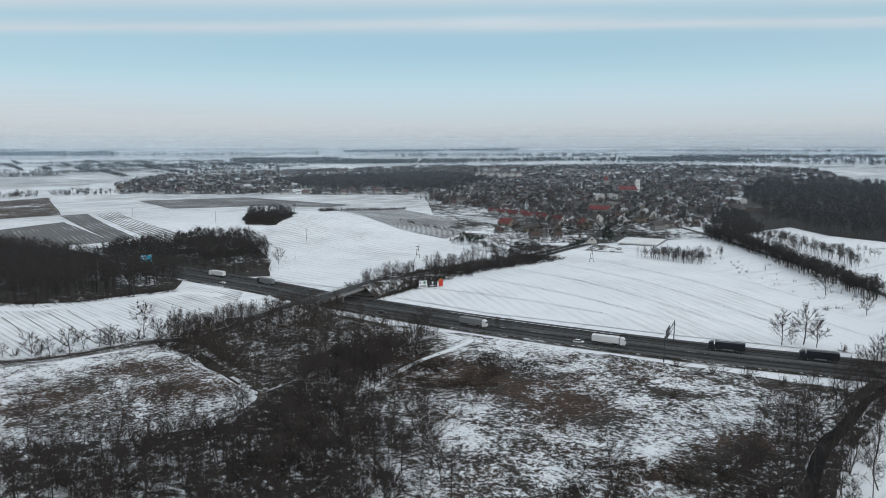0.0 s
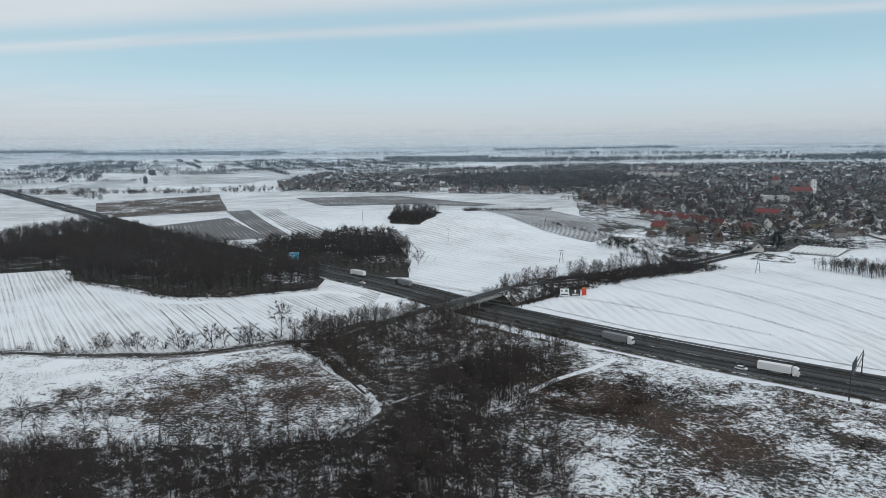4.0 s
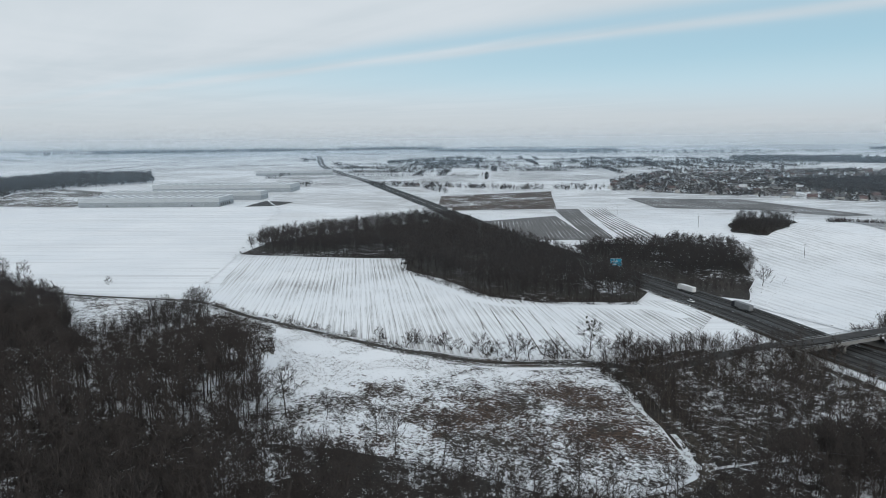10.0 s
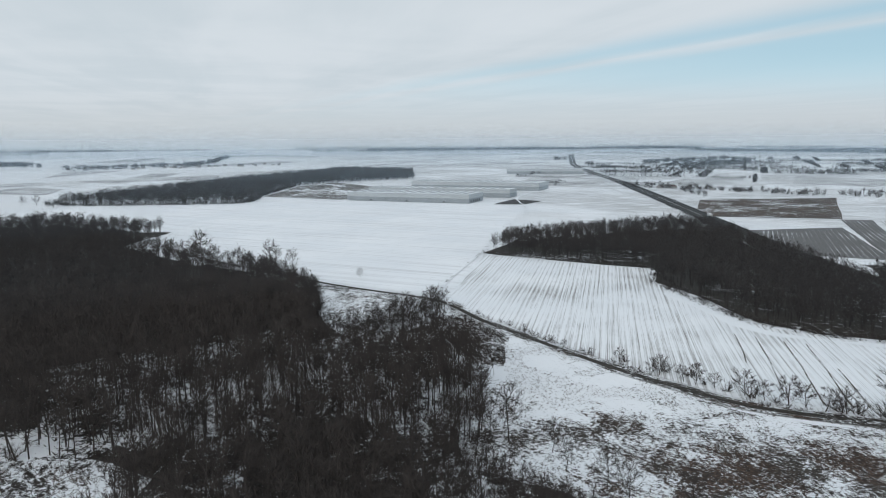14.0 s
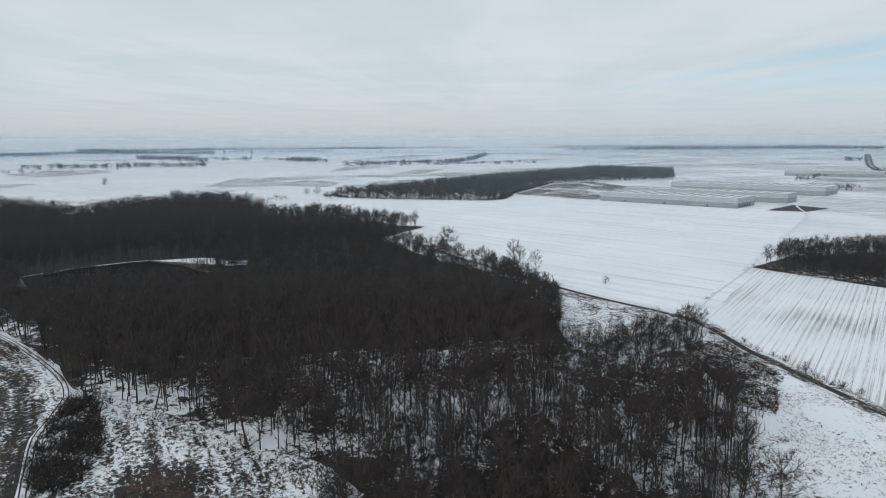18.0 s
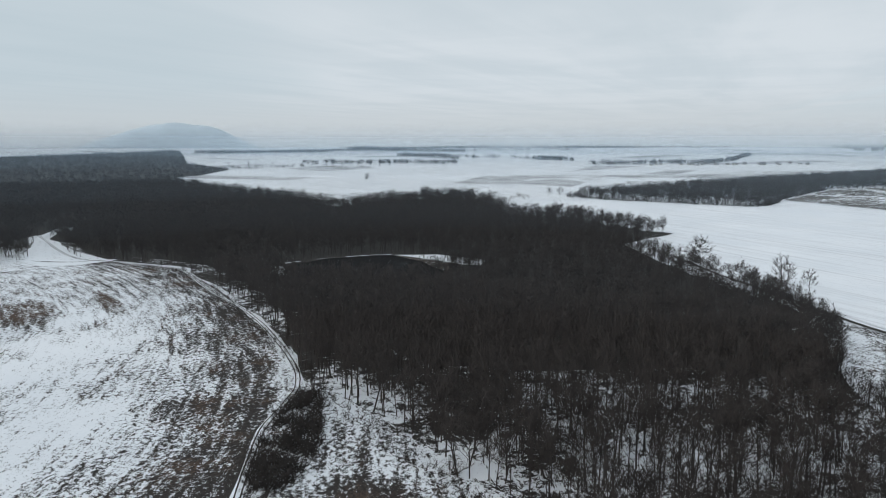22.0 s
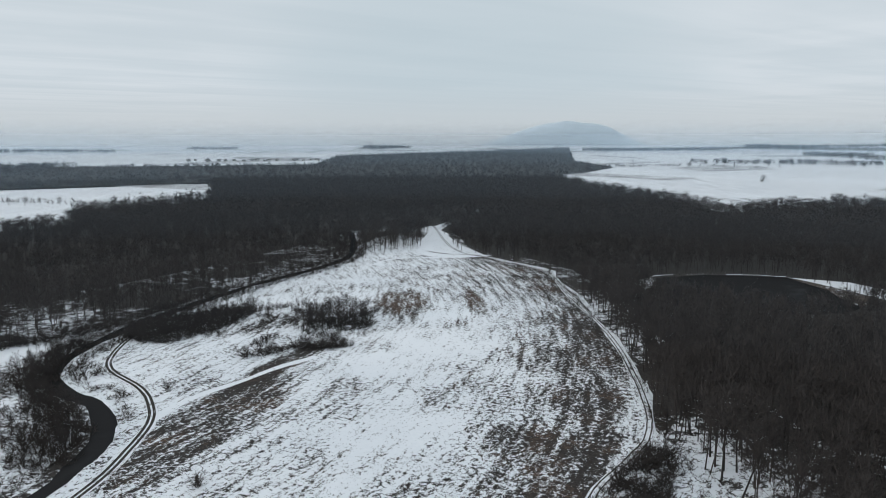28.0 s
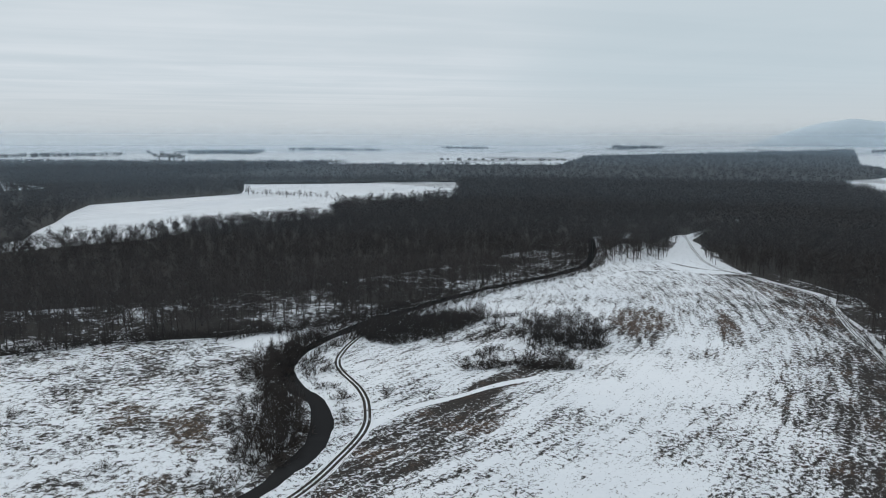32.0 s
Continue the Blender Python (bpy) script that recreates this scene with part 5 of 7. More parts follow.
planted("belt_rim_trees", FULL, p[(brink < 13) & (brink >= 5)], 5, 9, M_TWIG, 108, "small trees on the belt's rim", "wood")
planted("bog_saplings", THIN, scatter(BOG, 2.8, 8), 6, 11, M_TWIG_PALE, 8, "thicket of thin pale saplings", "thicket")
planted("bog_bushes", BUSH, drifts(scatter(BOG, 3.0, 89), 18, -0.1, 9), 1.2, 3.4, M_SHRUB, 89, "dark undergrowth in the wet thicket", "bushes", girth=(1.0, 1.6))
planted("belt_undergrowth", BUSH, drifts(scatter([(-92, 86), (-57, 103), (-38, 118), (-40, 145), (-27, 178), (-4, 196), (-4, 150), (18, 111), (28, 80), (0, 60), (-60, 70)], 3.0, 90), 20, 0.04, 10), 1.2, 4.0, M_SHRUB, 90, "bare undergrowth between the belt trees", "bushes", girth=(1.0, 1.6))
planted("belt_front_trees", FULL, drifts(scatter([(-114, 68), (-100, 88), (-81, 94), (-57, 103), (-41, 97), (-60, 70), (-90, 58)], 4.4, 223), 22, -0.2, 26), 2.5, 5, M_TWIG, 223, "low bare trees in front of the meadow", "wood", girth=(1.0, 1.4))
planted("belt_small_trees", FULL, drifts(scatter([(-92, 86), (-57, 103), (-38, 118), (-40, 145), (-27, 178), (-4, 196), (-4, 150), (18, 111), (28, 80), (0, 60), (-60, 70)], 4.4, 91), 24, 0.0, 11), 5, 11, M_TWIG, 91, "small bare trees filling the belt", "wood", girth=(1.0, 1.4))
planted("bog_trees", FULL, drifts(scatter(BOG, 4.2, 88), 26, -0.3, 8), 5, 11, M_TWIG, 88, "bare alders over a thicket", "thicket")
planted("block_wood_trees", MID, scatter(WOOD_B, 10.5, 9), 13, 20, M_CANOPY, 9, "long dark wood among snowy fields", "wood", girth=(1.4, 1.9))
p = scatter(WOOD_E, 9.5, 10)
front = p[:, 1] - p[:, 0] * 0.2 < 690
planted("east_wood_back_trees", LOW, p[~front][::2], 14, 20, M_CANOPY, 210, "dark wood behind the town's edge", "wood", girth=(1.0, 1.4))
planted("east_wood_trees", HALF, p[front], 14, 20, M_CANOPY, 10, "bare wood at the edge of the town", "wood", girth=(1.0, 1.4))
CLUMP = [(-256, 522), (-228, 522), (-232, 560), (-244, 600), (-275, 625), (-300, 610), (-280, 560)]
planted("hill_clump_trees", HALF, drifts(scatter(CLUMP, 4.8, 11), 13, -0.1, 19), 6, 13, M_CANOPY, 11, "dark clump of trees behind the hill", "wood", girth=(1.1, 1.5))
planted("hill_clump_bushes", BUSH, scatter(CLUMP, 3.2, 212), 2, 5, M_SHRUB, 212, "dark bushes under the clump of trees", "bushes", girth=(0.9, 1.3))
planted("forest_undergrowth", TUFT, drifts(scatter([(-50, -15), (-120, -25), (-150, -20), (-200, -95), (-290, 30), (-300, 66), (-240, 90), (-140, 66), (-112, 74), (-70, 58)], 2.6, 213), 22, -0.1, 13), 1.5, 3.5, M_SHRUB, 213, "low bare undergrowth between the forest trees", "undergrowth", girth=(1.0, 1.8))
planted("forest_front_saplings", FULL, drifts(scatter([(-246, 86), (-190, 80), (-140, 66), (-112, 72), (-118, 48), (-200, 36), (-258, 48)], 5.6, 216), 24, -0.15, 23), 4, 8, M_TWIG, 216, "young bare trees filling the forest's front", "forest", girth=(1.0, 1.4))
planted("tip_forest_trees", FULL, scatter([(-330, -545), (-300, -490), (-318, -478), (-352, -488), (-392, -540), (-410, -560), (-440, -600), (-345, -565)], 7.0, 214), 12, 19, M_TWIG, 214, "bare trees closing in on the meadow's tip", "forest", girth=(1.0, 1.3))
planted("hill_hedge", BUSH, scatter([(-236, 640), (-244, 692), (-222, 728), (-186, 790), (-178, 788), (-214, 722), (-234, 690), (-228, 640)], 3.2, 111), 2.5, 6.0, M_SHRUB, 111, "dark hedge behind the hill field", "hedge", girth=(1.0, 1.5))


def along(pts, wide, gap, seed, side=0.0):
    """Points strewn along a line."""
    rng = np.random.default_rng(seed)
    line = curve_through(pts, gap)
    d = np.gradient(line, axis=0)
    n = np.stack([-d[:, 1], d[:, 0]], 1) / np.linalg.norm(d, axis=1, keepdims=True)
    return line + n * (side + rng.uniform(-wide, wide, len(line)))[:, None] + rng.uniform(-gap, gap, line.shape) * 0.4


planted("block_wood_edge", MID, along([(-1400, -120), (-1116, -260), (-1064, -212), (-1032, -60), (-1040, 10), (-1177, 40), (-1400, 110), (-1480, 200)], 7, 3.2, 224), 5, 11, M_CANOPY, 224, "low dark trees along the long wood's edge", "wood", girth=(1.1, 1.6))
planted("block_wood_undergrowth", BUSH, along([(-1116, -260), (-1064, -212), (-1032, -60), (-1040, 10), (-1177, 40), (-1400, 110)], 6, 2.2, 233), 3, 7, M_CANOPY, 233, "dense dark undergrowth along the long wood's edge", "bushes", girth=(1.2, 1.8))
planted("clearing_undergrowth", BUSH, along([(150, -640), (52, -676), (6, -744), (-42, -792), (-138, -816), (-148, -968), (-250, -996), (-340, -1046), (-402, -1250)], 6, 2.0, 234, -5), 3, 7, M_CANOPY, 234, "dense dark undergrowth along the snowy clearing", "bushes", girth=(1.2, 1.8))
planted("wood_margin_bushes", BUSH, drifts(along([(-378, 269), (-300, 241), (-267, 236), (-224, 234), (-202, 250), (-180, 272), (-160, 287)], 4, 1.1, 235), 14, -0.1, 27), 1.2, 4, M_CANOPY, 235, "dark bushes along the foot of the wood", "bushes", girth=(1.0, 1.6))
planted("bay_edge_trees", FULL, along([(-448, 2), (-404, 24), (-367, 35), (-340, 36), (-318, 35), (-296, 32), (-276, 24), (-262, 30)], 5, 1.3, 236), 9, 16, M_CANOPY, 236, "tall dark trees along the forest's edge", "forest", girth=(1.0, 1.4))
planted("bay_foot_trees", FULL, scatter([(-262, 30), (-258, 52), (-264, 78), (-290, 92), (-316, 86), (-296, 66), (-284, 46)], 3.4, 237), 6, 11, M_CANOPY, 237, "dark trees closing off a snowy bay of meadow", "wood", girth=(1.0, 1.4))
HEDGEROW = [(-58, 298), (-46, 324), (-33, 350), (-12, 385), (12, 420), (28, 445)]
planted("hedgerow_trees", FULL, np.vstack([along(HEDGEROW, 7, 1.5, 12, 9), along(HEDGEROW, 7, 1.5, 13, -9)]), 5, 14, M_TWIG, 12, "bare hedgerow trees along the local road", "hedgerow")
planted("hedgerow_bushes", BUSH, np.vstack([along(HEDGEROW, 9, 0.42, 112, 9), along(HEDGEROW, 9, 0.42, 113, -9)]), 2.0, 6.0, M_CANOPY, 112, "dense dark bushes below the hedgerow trees", "bushes", girth=(1.0, 1.5))
planted("ramp_trees", FULL, np.vstack([along(OVER_ROAD[:6], 6, 1.1, 14, 9), along(OVER_ROAD[:6], 6, 1.1, 15, -9)]), 6, 11, M_TWIG, 14, "bare trees on the overpass ramp", "hedgerow")
planted("verge_bushes", BUSH, drifts(along(SIDE_ROAD[7:], 1.6, 0.9, 221, 4.4), 12, -0.1, 25), 0.7, 2.4, M_SHRUB, 221, "low brown bushes along the country road", "bushes", girth=(1.0, 1.7))
planted("verge_tufts", TUFT, along(SIDE_ROAD[7:], 1.2, 0.7, 222, -3.6), 0.4, 1.0, M_RUST, 222, "dry grass tufts along the country road", "grass", girth=(1.0, 2.0))
planted("path_bushes", BUSH, np.vstack([along([(-110, 198), (-90, 187), (-72, 175), (-52, 160)], 4, 0.8, 217), along([(-116, 186), (-98, 178), (-84, 168)], 2, 1.6, 218)]), 1.5, 4.0, M_SHRUB, 217, "dark bushes along the muddy footpath", "bushes", girth=(1.0, 1.5))
planted("stream_bushes", BUSH, np.vstack([along(STREAM[1:9], 5, 0.75, 16, -8), along(STREAM[1:8], 4, 0.75, 17, 7), along(STREAM[8:14], 4, 0.9, 116, -9), along(STREAM[7:10], 2, 1.2, 117, 7)]), 1.2, 4.5, M_SHRUB, 16, "dark bare bushes on the stream banks", "bushes")
planted("stream_trees", FULL, np.vstack([along(STREAM[:9], 8, 1.4, 18, -10), along(STREAM[:8], 6, 1.7, 19, 9), along(STREAM[8:13], 5, 1.2, 118, -11)]), 4, 9.5, M_TWIG, 18, "bare trees lining the stream", "trees")
planted("brook_trees", FULL, np.vstack([along(BROOK, 6, 2.4, 20, 7), along(BROOK, 7, 2.2, 21, -8)]), 7, 15, M_TWIG, 20, "bare trees lining the brook", "trees")
planted("brook_bushes", BUSH, np.vstack([along(BROOK, 5, 1.1, 22, 6), along(BROOK, 6, 1.0, 23, -7)]), 1.5, 4.5, M_SHRUB, 22, "bare bushes along the brook", "bushes")
SCRUB = {
    "stream_scrub": [(-125, -345), (-160, -368), (-215, -345), (-205, -330), (-165, -318), (-130, -318)],
    "bend_scrub": [(-52, -222), (-50, -255), (-52, -300), (-60, -330), (-86, -345), (-78, -318), (-74, -300), (-68, -268), (-76, -240), (-66, -214)],
    "bank_scrub": [(-96, -330), (-112, -352), (-130, -362), (-168, -372), (-170, -352), (-135, -342), (-114, -330)],
    "bank_grass": [(-83, -326), (-76, -304), (-77, -281), (-84, -258), (-83, -236), (-86, -240), (-90, -260), (-87, -290), (-90, -312)],
    "track_scrub": [(-206, -134), (-186, -128), (-160, -118), (-142, -104), (-150, -94), (-174, -104), (-194, -118), (-208, -126)],
    "heath_scrub": [(-18, 205), (20, 206), (48, 192), (42, 165), (12, 158), (-8, 175)],
    "corner_scrub": [(60, 90), (58, 112), (86, 118), (112, 135), (118, 110), (98, 84)],
    "shrub_patch": SHRUBS,
}
for i, (name, poly) in enumerate(SCRUB.items()):
    planted(name, BUSH, drifts(scatter(poly, 2.0, 50 + i), 9, {"heath_scrub": 0.08, "stream_scrub": 0.10}.get(name, -0.1), i), 1.0, 3.8, M_SHRUB, 50 + i, "dense dark leafless scrub", "bushes", girth=(0.9, 1.6))
planted("track_thicket", BUSH, drifts(scatter(SCRUB["track_scrub"], 1.35, 59), 7, -0.18, 18), 1.5, 5.2, M_CANOPY, 59, "dense dark thicket beside the farm track", "thicket", girth=(1.0, 1.6))
for i, (poly, low, high) in enumerate((([(-33, 150), (-37, 180), (-16, 202), (-4, 182), (-9, 156), (-18, 140)], 5, 9), ([(14, 114), (18, 124), (27, 125), (28, 116), (19, 110)], 3, 5), ([(17, 122), (20, 150), (32, 168), (37, 160), (33, 136), (25, 126)], 2.5, 4.5), ([(-21, 193), (-15, 226), (3, 222), (2, 200), (-13, 189)], 3, 6), ([(-14, 85), (-25, 115), (-23, 133), (-7, 130), (12, 94)], 6, 12))):
    planted("willow_clump", FULL, scatter(poly, 3.4, 160 + i), low, high, M_TWIG, 160 + i, "dense dark clump of small bare trees", "trees", girth=(1.1, 1.7))
planted("forest_foot_bushes", FULL, along([(-139, -392), (-100, -366), (-37, -354), (3, -355), (60, -342), (150, -334)], 8, 0.9, 119), 2.5, 6, M_CANOPY, 119, "dark undergrowth at the foot of the forest", "bushes", girth=(1.2, 1.8))
planted("bend_trees", FULL, np.vstack([scatter([(-54, -220), (-64, -213), (-71, -230), (-74, -256), (-65, -270), (-54, -253)], 3.6, 61), scatter([(-58, -290), (-66, -325), (-84, -345), (-92, -338), (-76, -318), (-66, -288)], 3.2, 62), scatter(SCRUB["bank_scrub"], 3.4, 63)]), 4, 8.5, M_CANOPY, 161, "dark bare trees overhanging the stream", "trees", girth=(1.0, 1.5))
planted("foot_thicket", BUSH, np.vstack([along([(-139, -390), (-100, -364), (-37, -353), (3, -354), (60, -341), (150, -333)], 7, 0.55, 120), along([(-110, -366), (-60, -352), (-40, -346)], 4, 0.8, 121)]), 1.4, 4.5, M_CANOPY, 120, "dense dark bushes at the foot of the forest", "bushes", girth=(1.0, 1.5))
planted("meadow_scrub_trees", FULL, drifts(scatter(SCRUB["stream_scrub"], 5, 60), 15, -0.05, 3), 4, 8, M_TWIG, 60, "small bare trees in stream scrub", "trees")
for name, poly, gap, low, high in (("bank_thicket", [(-100, -345), (-110, -361), (-151, -363), (-170, -354), (-140, -328), (-116, -318), (-106, -326)], 1.6, 2.0, 5.0),
                                   ("overhang_thicket", [(-58, -262), (-60, -296), (-66, -324), (-84, -342), (-92, -338), (-78, -322), (-69, -296), (-66, -262)], 2.4, 2.0, 5.0),
                                   ("bend_thicket", [(-52, -222), (-64, -213), (-71, -230), (-72, -254), (-62, -262), (-54, -250)], 3.2, 1.5, 4.5),
                                   ("edge_thicket", [(-118, -60), (-140, -88), (-160, -66), (-150, -44)], 2.6, 1.0, 2.6)):
    planted(name, BUSH, scatter(poly, gap, 220 + len(name)), low, high, M_CANOPY, 220, "thick black leafless bushes in snow", "bushes", girth=(0.9, 1.4))
planted("forest_edge_bushes", BUSH, np.vstack([along([(-300, 40), (-345, 40), (-404, 28), (-444, 6)], 3, 2.5, 61), along([(-150, -22), (-172, -66), (-206, -118), (-240, -162), (-330, -287), (-368, -350)], 3, 2.2, 62, 3),
        along([(-473, 185), (-373, 268), (-330, 244), (-232, 236), (-172, 285)], 3, 2.2, 63)]), 1.5, 4.0, M_SHRUB, 61, "dark bushes along the forest edge", "bushes")
planted("heath_tufts", TUFT, drifts(scatter(HEATH, 1.4, 64), 9, 0.0, 4), 0.5, 1.3, M_RUST, 64, "rusty dry grass tufts on the heath", "grass", girth=(1.0, 2.0))
planted("north_meadow_tufts", TUFT, drifts(scatter(MEADOW_N, 1.3, 65), 14, -0.08, 5), 0.5, 1.3, M_RUST, 65, "dry brown grass tufts in snow", "grass", girth=(1.0, 2.0))


def in_rows(pts, seed):
    """Keeps points in rows along the farm track, more of them close to it."""
    keep = []
    for x, y in pts:
        r, a = math.hypot(x - ROW_X, y - ROW_Y), math.atan2(ROW_Y - y, ROW_X - x) * ROW_R
        n = noise.noise(Vector((a / 22.0, r / 3.2, seed))) * 0.6 + noise.noise(Vector((a / 5.0, r / 2.2, seed + 3.0))) * 0.7
        d = ROW_R - r
        keep.append(n > (0.24 if d > 70 or d < -6 else -0.02 + 0.26 * max(d, 0.0) / 70))
    return pts[np.array(keep)]


planted("south_meadow_tufts", TUFT, in_rows(scatter(MEADOW_S, 1.7, 66), 6.0), 0.5, 1.15, M_RUST, 66, "dark grass tufts standing out of snow in rows", "grass", girth=(1.3, 2.6))
planted("west_meadow_tufts", TUFT, drifts(scatter(MEADOW_W, 2.1, 67), 14, 0.06, 7), 0.4, 1.0, M_RUST, 67, "dark grass tufts standing out of snow", "grass", girth=(1.0, 2.2))

# ---- the far plain ----
STRIPS = [(-2832, 2764, -2482, 3130, 200), (-1393, 2497, -684, 2379, 230), (343, 3058, 1142, 3006, 260), (-1507, 1732, -1032, 1863, 70), (-930, 2330, -113, 2728, 110),
          (-4300, 795, -3700, 2600, 300), (-3114, 2435, -2575, 2759, 150), (-1272, 2277, -1000, 2689, 160), (-1905, 1072, -1857, 1208, 60), (-1827, 1231, -1887, 1615, 70),
          (-1121, 709, -823, 881, 22)]
STRIPS += [(-1658, 266, -1627, 423, 40), (-3900, -2400, -3600, -1900, 250), (-2896, -1539, -2629, -1122, 25), (-2727, -810, -2612, -628, 30), (-2282, -493, -2573, -220, 40),
           (-173, -3835, -625, -3666, 160), (-1039, -3951, -1283, -3837, 120), (-1879, -3502, -2248, -3620, 140), (900, -2932, 538, -3219, 140), (387, -3031, 279, -3024, 90), (287, -3414, -25, -3545, 200)]
STRIPS += [(-1345, 2391, -910, 2334, 160), (-910, 2334, -758, 2471, 110), (-1407, 1618, -1148, 1995, 60), (-813, 895, -740, 924, 34), (-899, 874, -859, 896, 12), (-1411, 1374, -1375, 1499, 16), (-1319, 524, -1205, 571, 40), (-1250, 610, -1308, 665, 40), (-1146, 827, -1131, 717, 14), (-2059, 1137, -1891, 1128, 60), (-1835, 1178, -1807, 1203, 50), (-3423, -42, -2753, -99, 40), (-2753, -99, -2495, -183, 40), (-4784, 386, -4515, 1628, 200), (-4211, 2304, -3815, 2913, 200)]
STRIPS += [(-3300, 2420, -2251, 2870, 220), (-1580, 1827, -1220, 1925, 98), (-1888, 1337, -1750, 1385, 300), (-2086, 1748, -2038, 1765, 200), (-1330, 2419, -986, 2488, 300), (169, 2753, 559, 2750, 400), (-913, 2387, -427, 2457, 200), (-3500, -2145, -3570, -1478, 200)]
STRIPS += [(-2924, -1540, -2931, -1310, 200), (-2742, -826, -2735, -703, 160), (-1864, 1027, -1842, 1112, 90), (258, -3409, -21, -3334, 300), (340, -2870, 246, -2843, 120), (-2061, -3822, -2265, -3701, 200), (-2714, -2615, -3233, -2154, 260), (-1400, 3700, -462, 4200, 200), (-1089, 765, -812, 855, 12)]
STRIPS += [(-1649, -1446, -1866, -1215, 14), (-206, -1481, -355, -1394, 12), (-836, 914, -720, 960, 60), (-1500, 640, -1640, 760, 25), (-870, 690, -1000, 740, 20)]
STRIPS += [(-2675, -2479, -3146, -2266, 110), (-3146, -2266, -3819, -2089, 130), (-3819, -2089, -4400, -1640, 150), (-4400, -1640, -4560, -700, 120), (-2743, -1292, -2790, -1000, 14), (-2784, -940, -2790, -751, 20), (-2396, -532, -2461, -387, 30), (-2500, -360, -2600, -120, 40)]
STRIPS += [(-1140, 705, -885, 858, 26), (-1832, 1018, -1773, 1073, 60), (-1784, 1097, -1745, 1132, 50), (-1657, 1116, -1656, 1311, 60), (-1656, 1311, -1729, 1425, 70), (-2054, 1346, -2155, 1482, 60), (-2155, 1482, -2226, 1795, 70), (-1276, 500, -1206, 614, 34), (-2581, 1223, -2523, 1278, 60), (-4350, 1560, -4180, 2030, 160), (-3900, 2480, -3480, 2640, 160)]
rng = np.random.default_rng(5)
far_pts = []
for x0, y0, x1, y1, deep in STRIPS:
    a, b = np.array((x0, y0), float), np.array((x1, y1), float)
    ln = np.linalg.norm(b - a)
    n = int(ln * deep / (520 if math.hypot(x0, y0) > 2300 else 340)) + int(ln / 10)
    s, w = rng.uniform(0, 1, (n, 1)), rng.uniform(-0.5, 0.5, (n, 1))
    d = (b - a) / ln
    far_pts.append(a + (b - a) * s + np.array([-d[1], d[0]]) * w * deep * (0.5 + np.sin(s * 9) * 0.3))
for _ in range(14):
    az, r = radians(rng.uniform(-30, 205)), rng.uniform(2300, 4700)
    ln, deep = rng.uniform(300, 1500), rng.uniform(30, 140) * rng.uniform(0.4, 1.0)
    a = np.array([-math.sin(az) * r, math.cos(az) * r])
    if inside(FOREST_W, a[None])[0] or inside(FOREST_L, a[None])[0]:
        continue
    out = a / r
    n = int(ln * deep / 900) + int(ln / 13)
    s, w = rng.uniform(-0.5, 0.5, (n, 1)), rng.uniform(-0.5, 0.5, (n, 1))
    far_pts.append(a + np.array([-out[1], out[0]]) * s * ln + out * w * deep)
far_pts = np.vstack(far_pts)
planted("plain_woods", LOW, far_pts[away(far_pts) < 2300], 6, 14, M_CANOPY, 71, "woods and hedges among snowy fields", "woods", girth=(1.1, 1.6))
planted("far_woods", SPECK, far_pts[away(far_pts) >= 2300], 12, 21, M_CANOPY, 70, "distant woods and hedges across the plain", "woods", girth=(1.1, 1.9))
planted("plain_row_trees", LOW, np.vstack([along([(-1574, -1378), (-1717, -1361), (-1894, -1356)], 6, 15, 225), along([(-1832, -1088), (-2045, -1103), (-2131, -1057)], 8, 34, 226), along([(-2114, -979), (-2468, -1046)], 10, 26, 227), along([(-1367, -803), (-1372, -800)], 1, 4, 228), along([(-994, -331), (-1002, -319), (-1019, -312)], 2, 9, 229), along([(-1049, -254), (-1052, -248)], 1, 5, 230), along([(-31, -1196), (-86, -1150), (-130, -1110), (-168, -1073)], 4, 7, 231), along([(-1593, -1393), (-1752, -1330)], 5, 16, 232)]), 7, 13, M_CANOPY, 225, "single round trees in rows between snowy fields", "trees", girth=(1.1, 1.5))
for i, quad in enumerate(([(-1710, -1288), (-1630, -1103), (-1854, -1052), (-2000, -1200), (-1930, -1300)], [(-1379, -487), (-1314, -316), (-1476, -322), (-1555, -412)], [(-1910, -465), (-2281, -330), (-2279, -495)])):
    drape("grey_patch", quad, M_PLOUGH_GREY, 0.42, 30, 3.0, "bare patch of grey ground in snowy fields", "field", 340 + i)
for i in range(125):
    az, r = radians(rng.uniform(-26, 200)), rng.uniform(1350, 4300)
    c = np.array([-math.sin(az) * r, math.cos(az) * r])
    if inside(FOREST_W, c[None])[0] or inside(FOREST, c[None])[0] or inside(FOREST_L, c[None])[0] or inside(WOOD_B, c[None])[0]:
        continue
    tilt_way = radians(rng.uniform(0, 180))
    e, g = np.array([math.cos(tilt_way), math.sin(tilt_way)]), np.array([-math.sin(tilt_way), math.cos(tilt_way)])
    l, b = rng.uniform(150, 620), rng.uniform(40, 190)
    quad = [tuple(c + e * l * sx + g * b * sy) for sx, sy in ((-0.5, -0.5), (0.5, -0.5), (0.5, 0.5), (-0.5, 0.5))]
    drape("far_field", quad, rng.choice([M_PLOUGH_GREY, M_PLOUGH_GREY, M_STRIPE_N]), 0.4, 45, 2.0, "distant field with thin grey snow cover", "field", 100 + i)

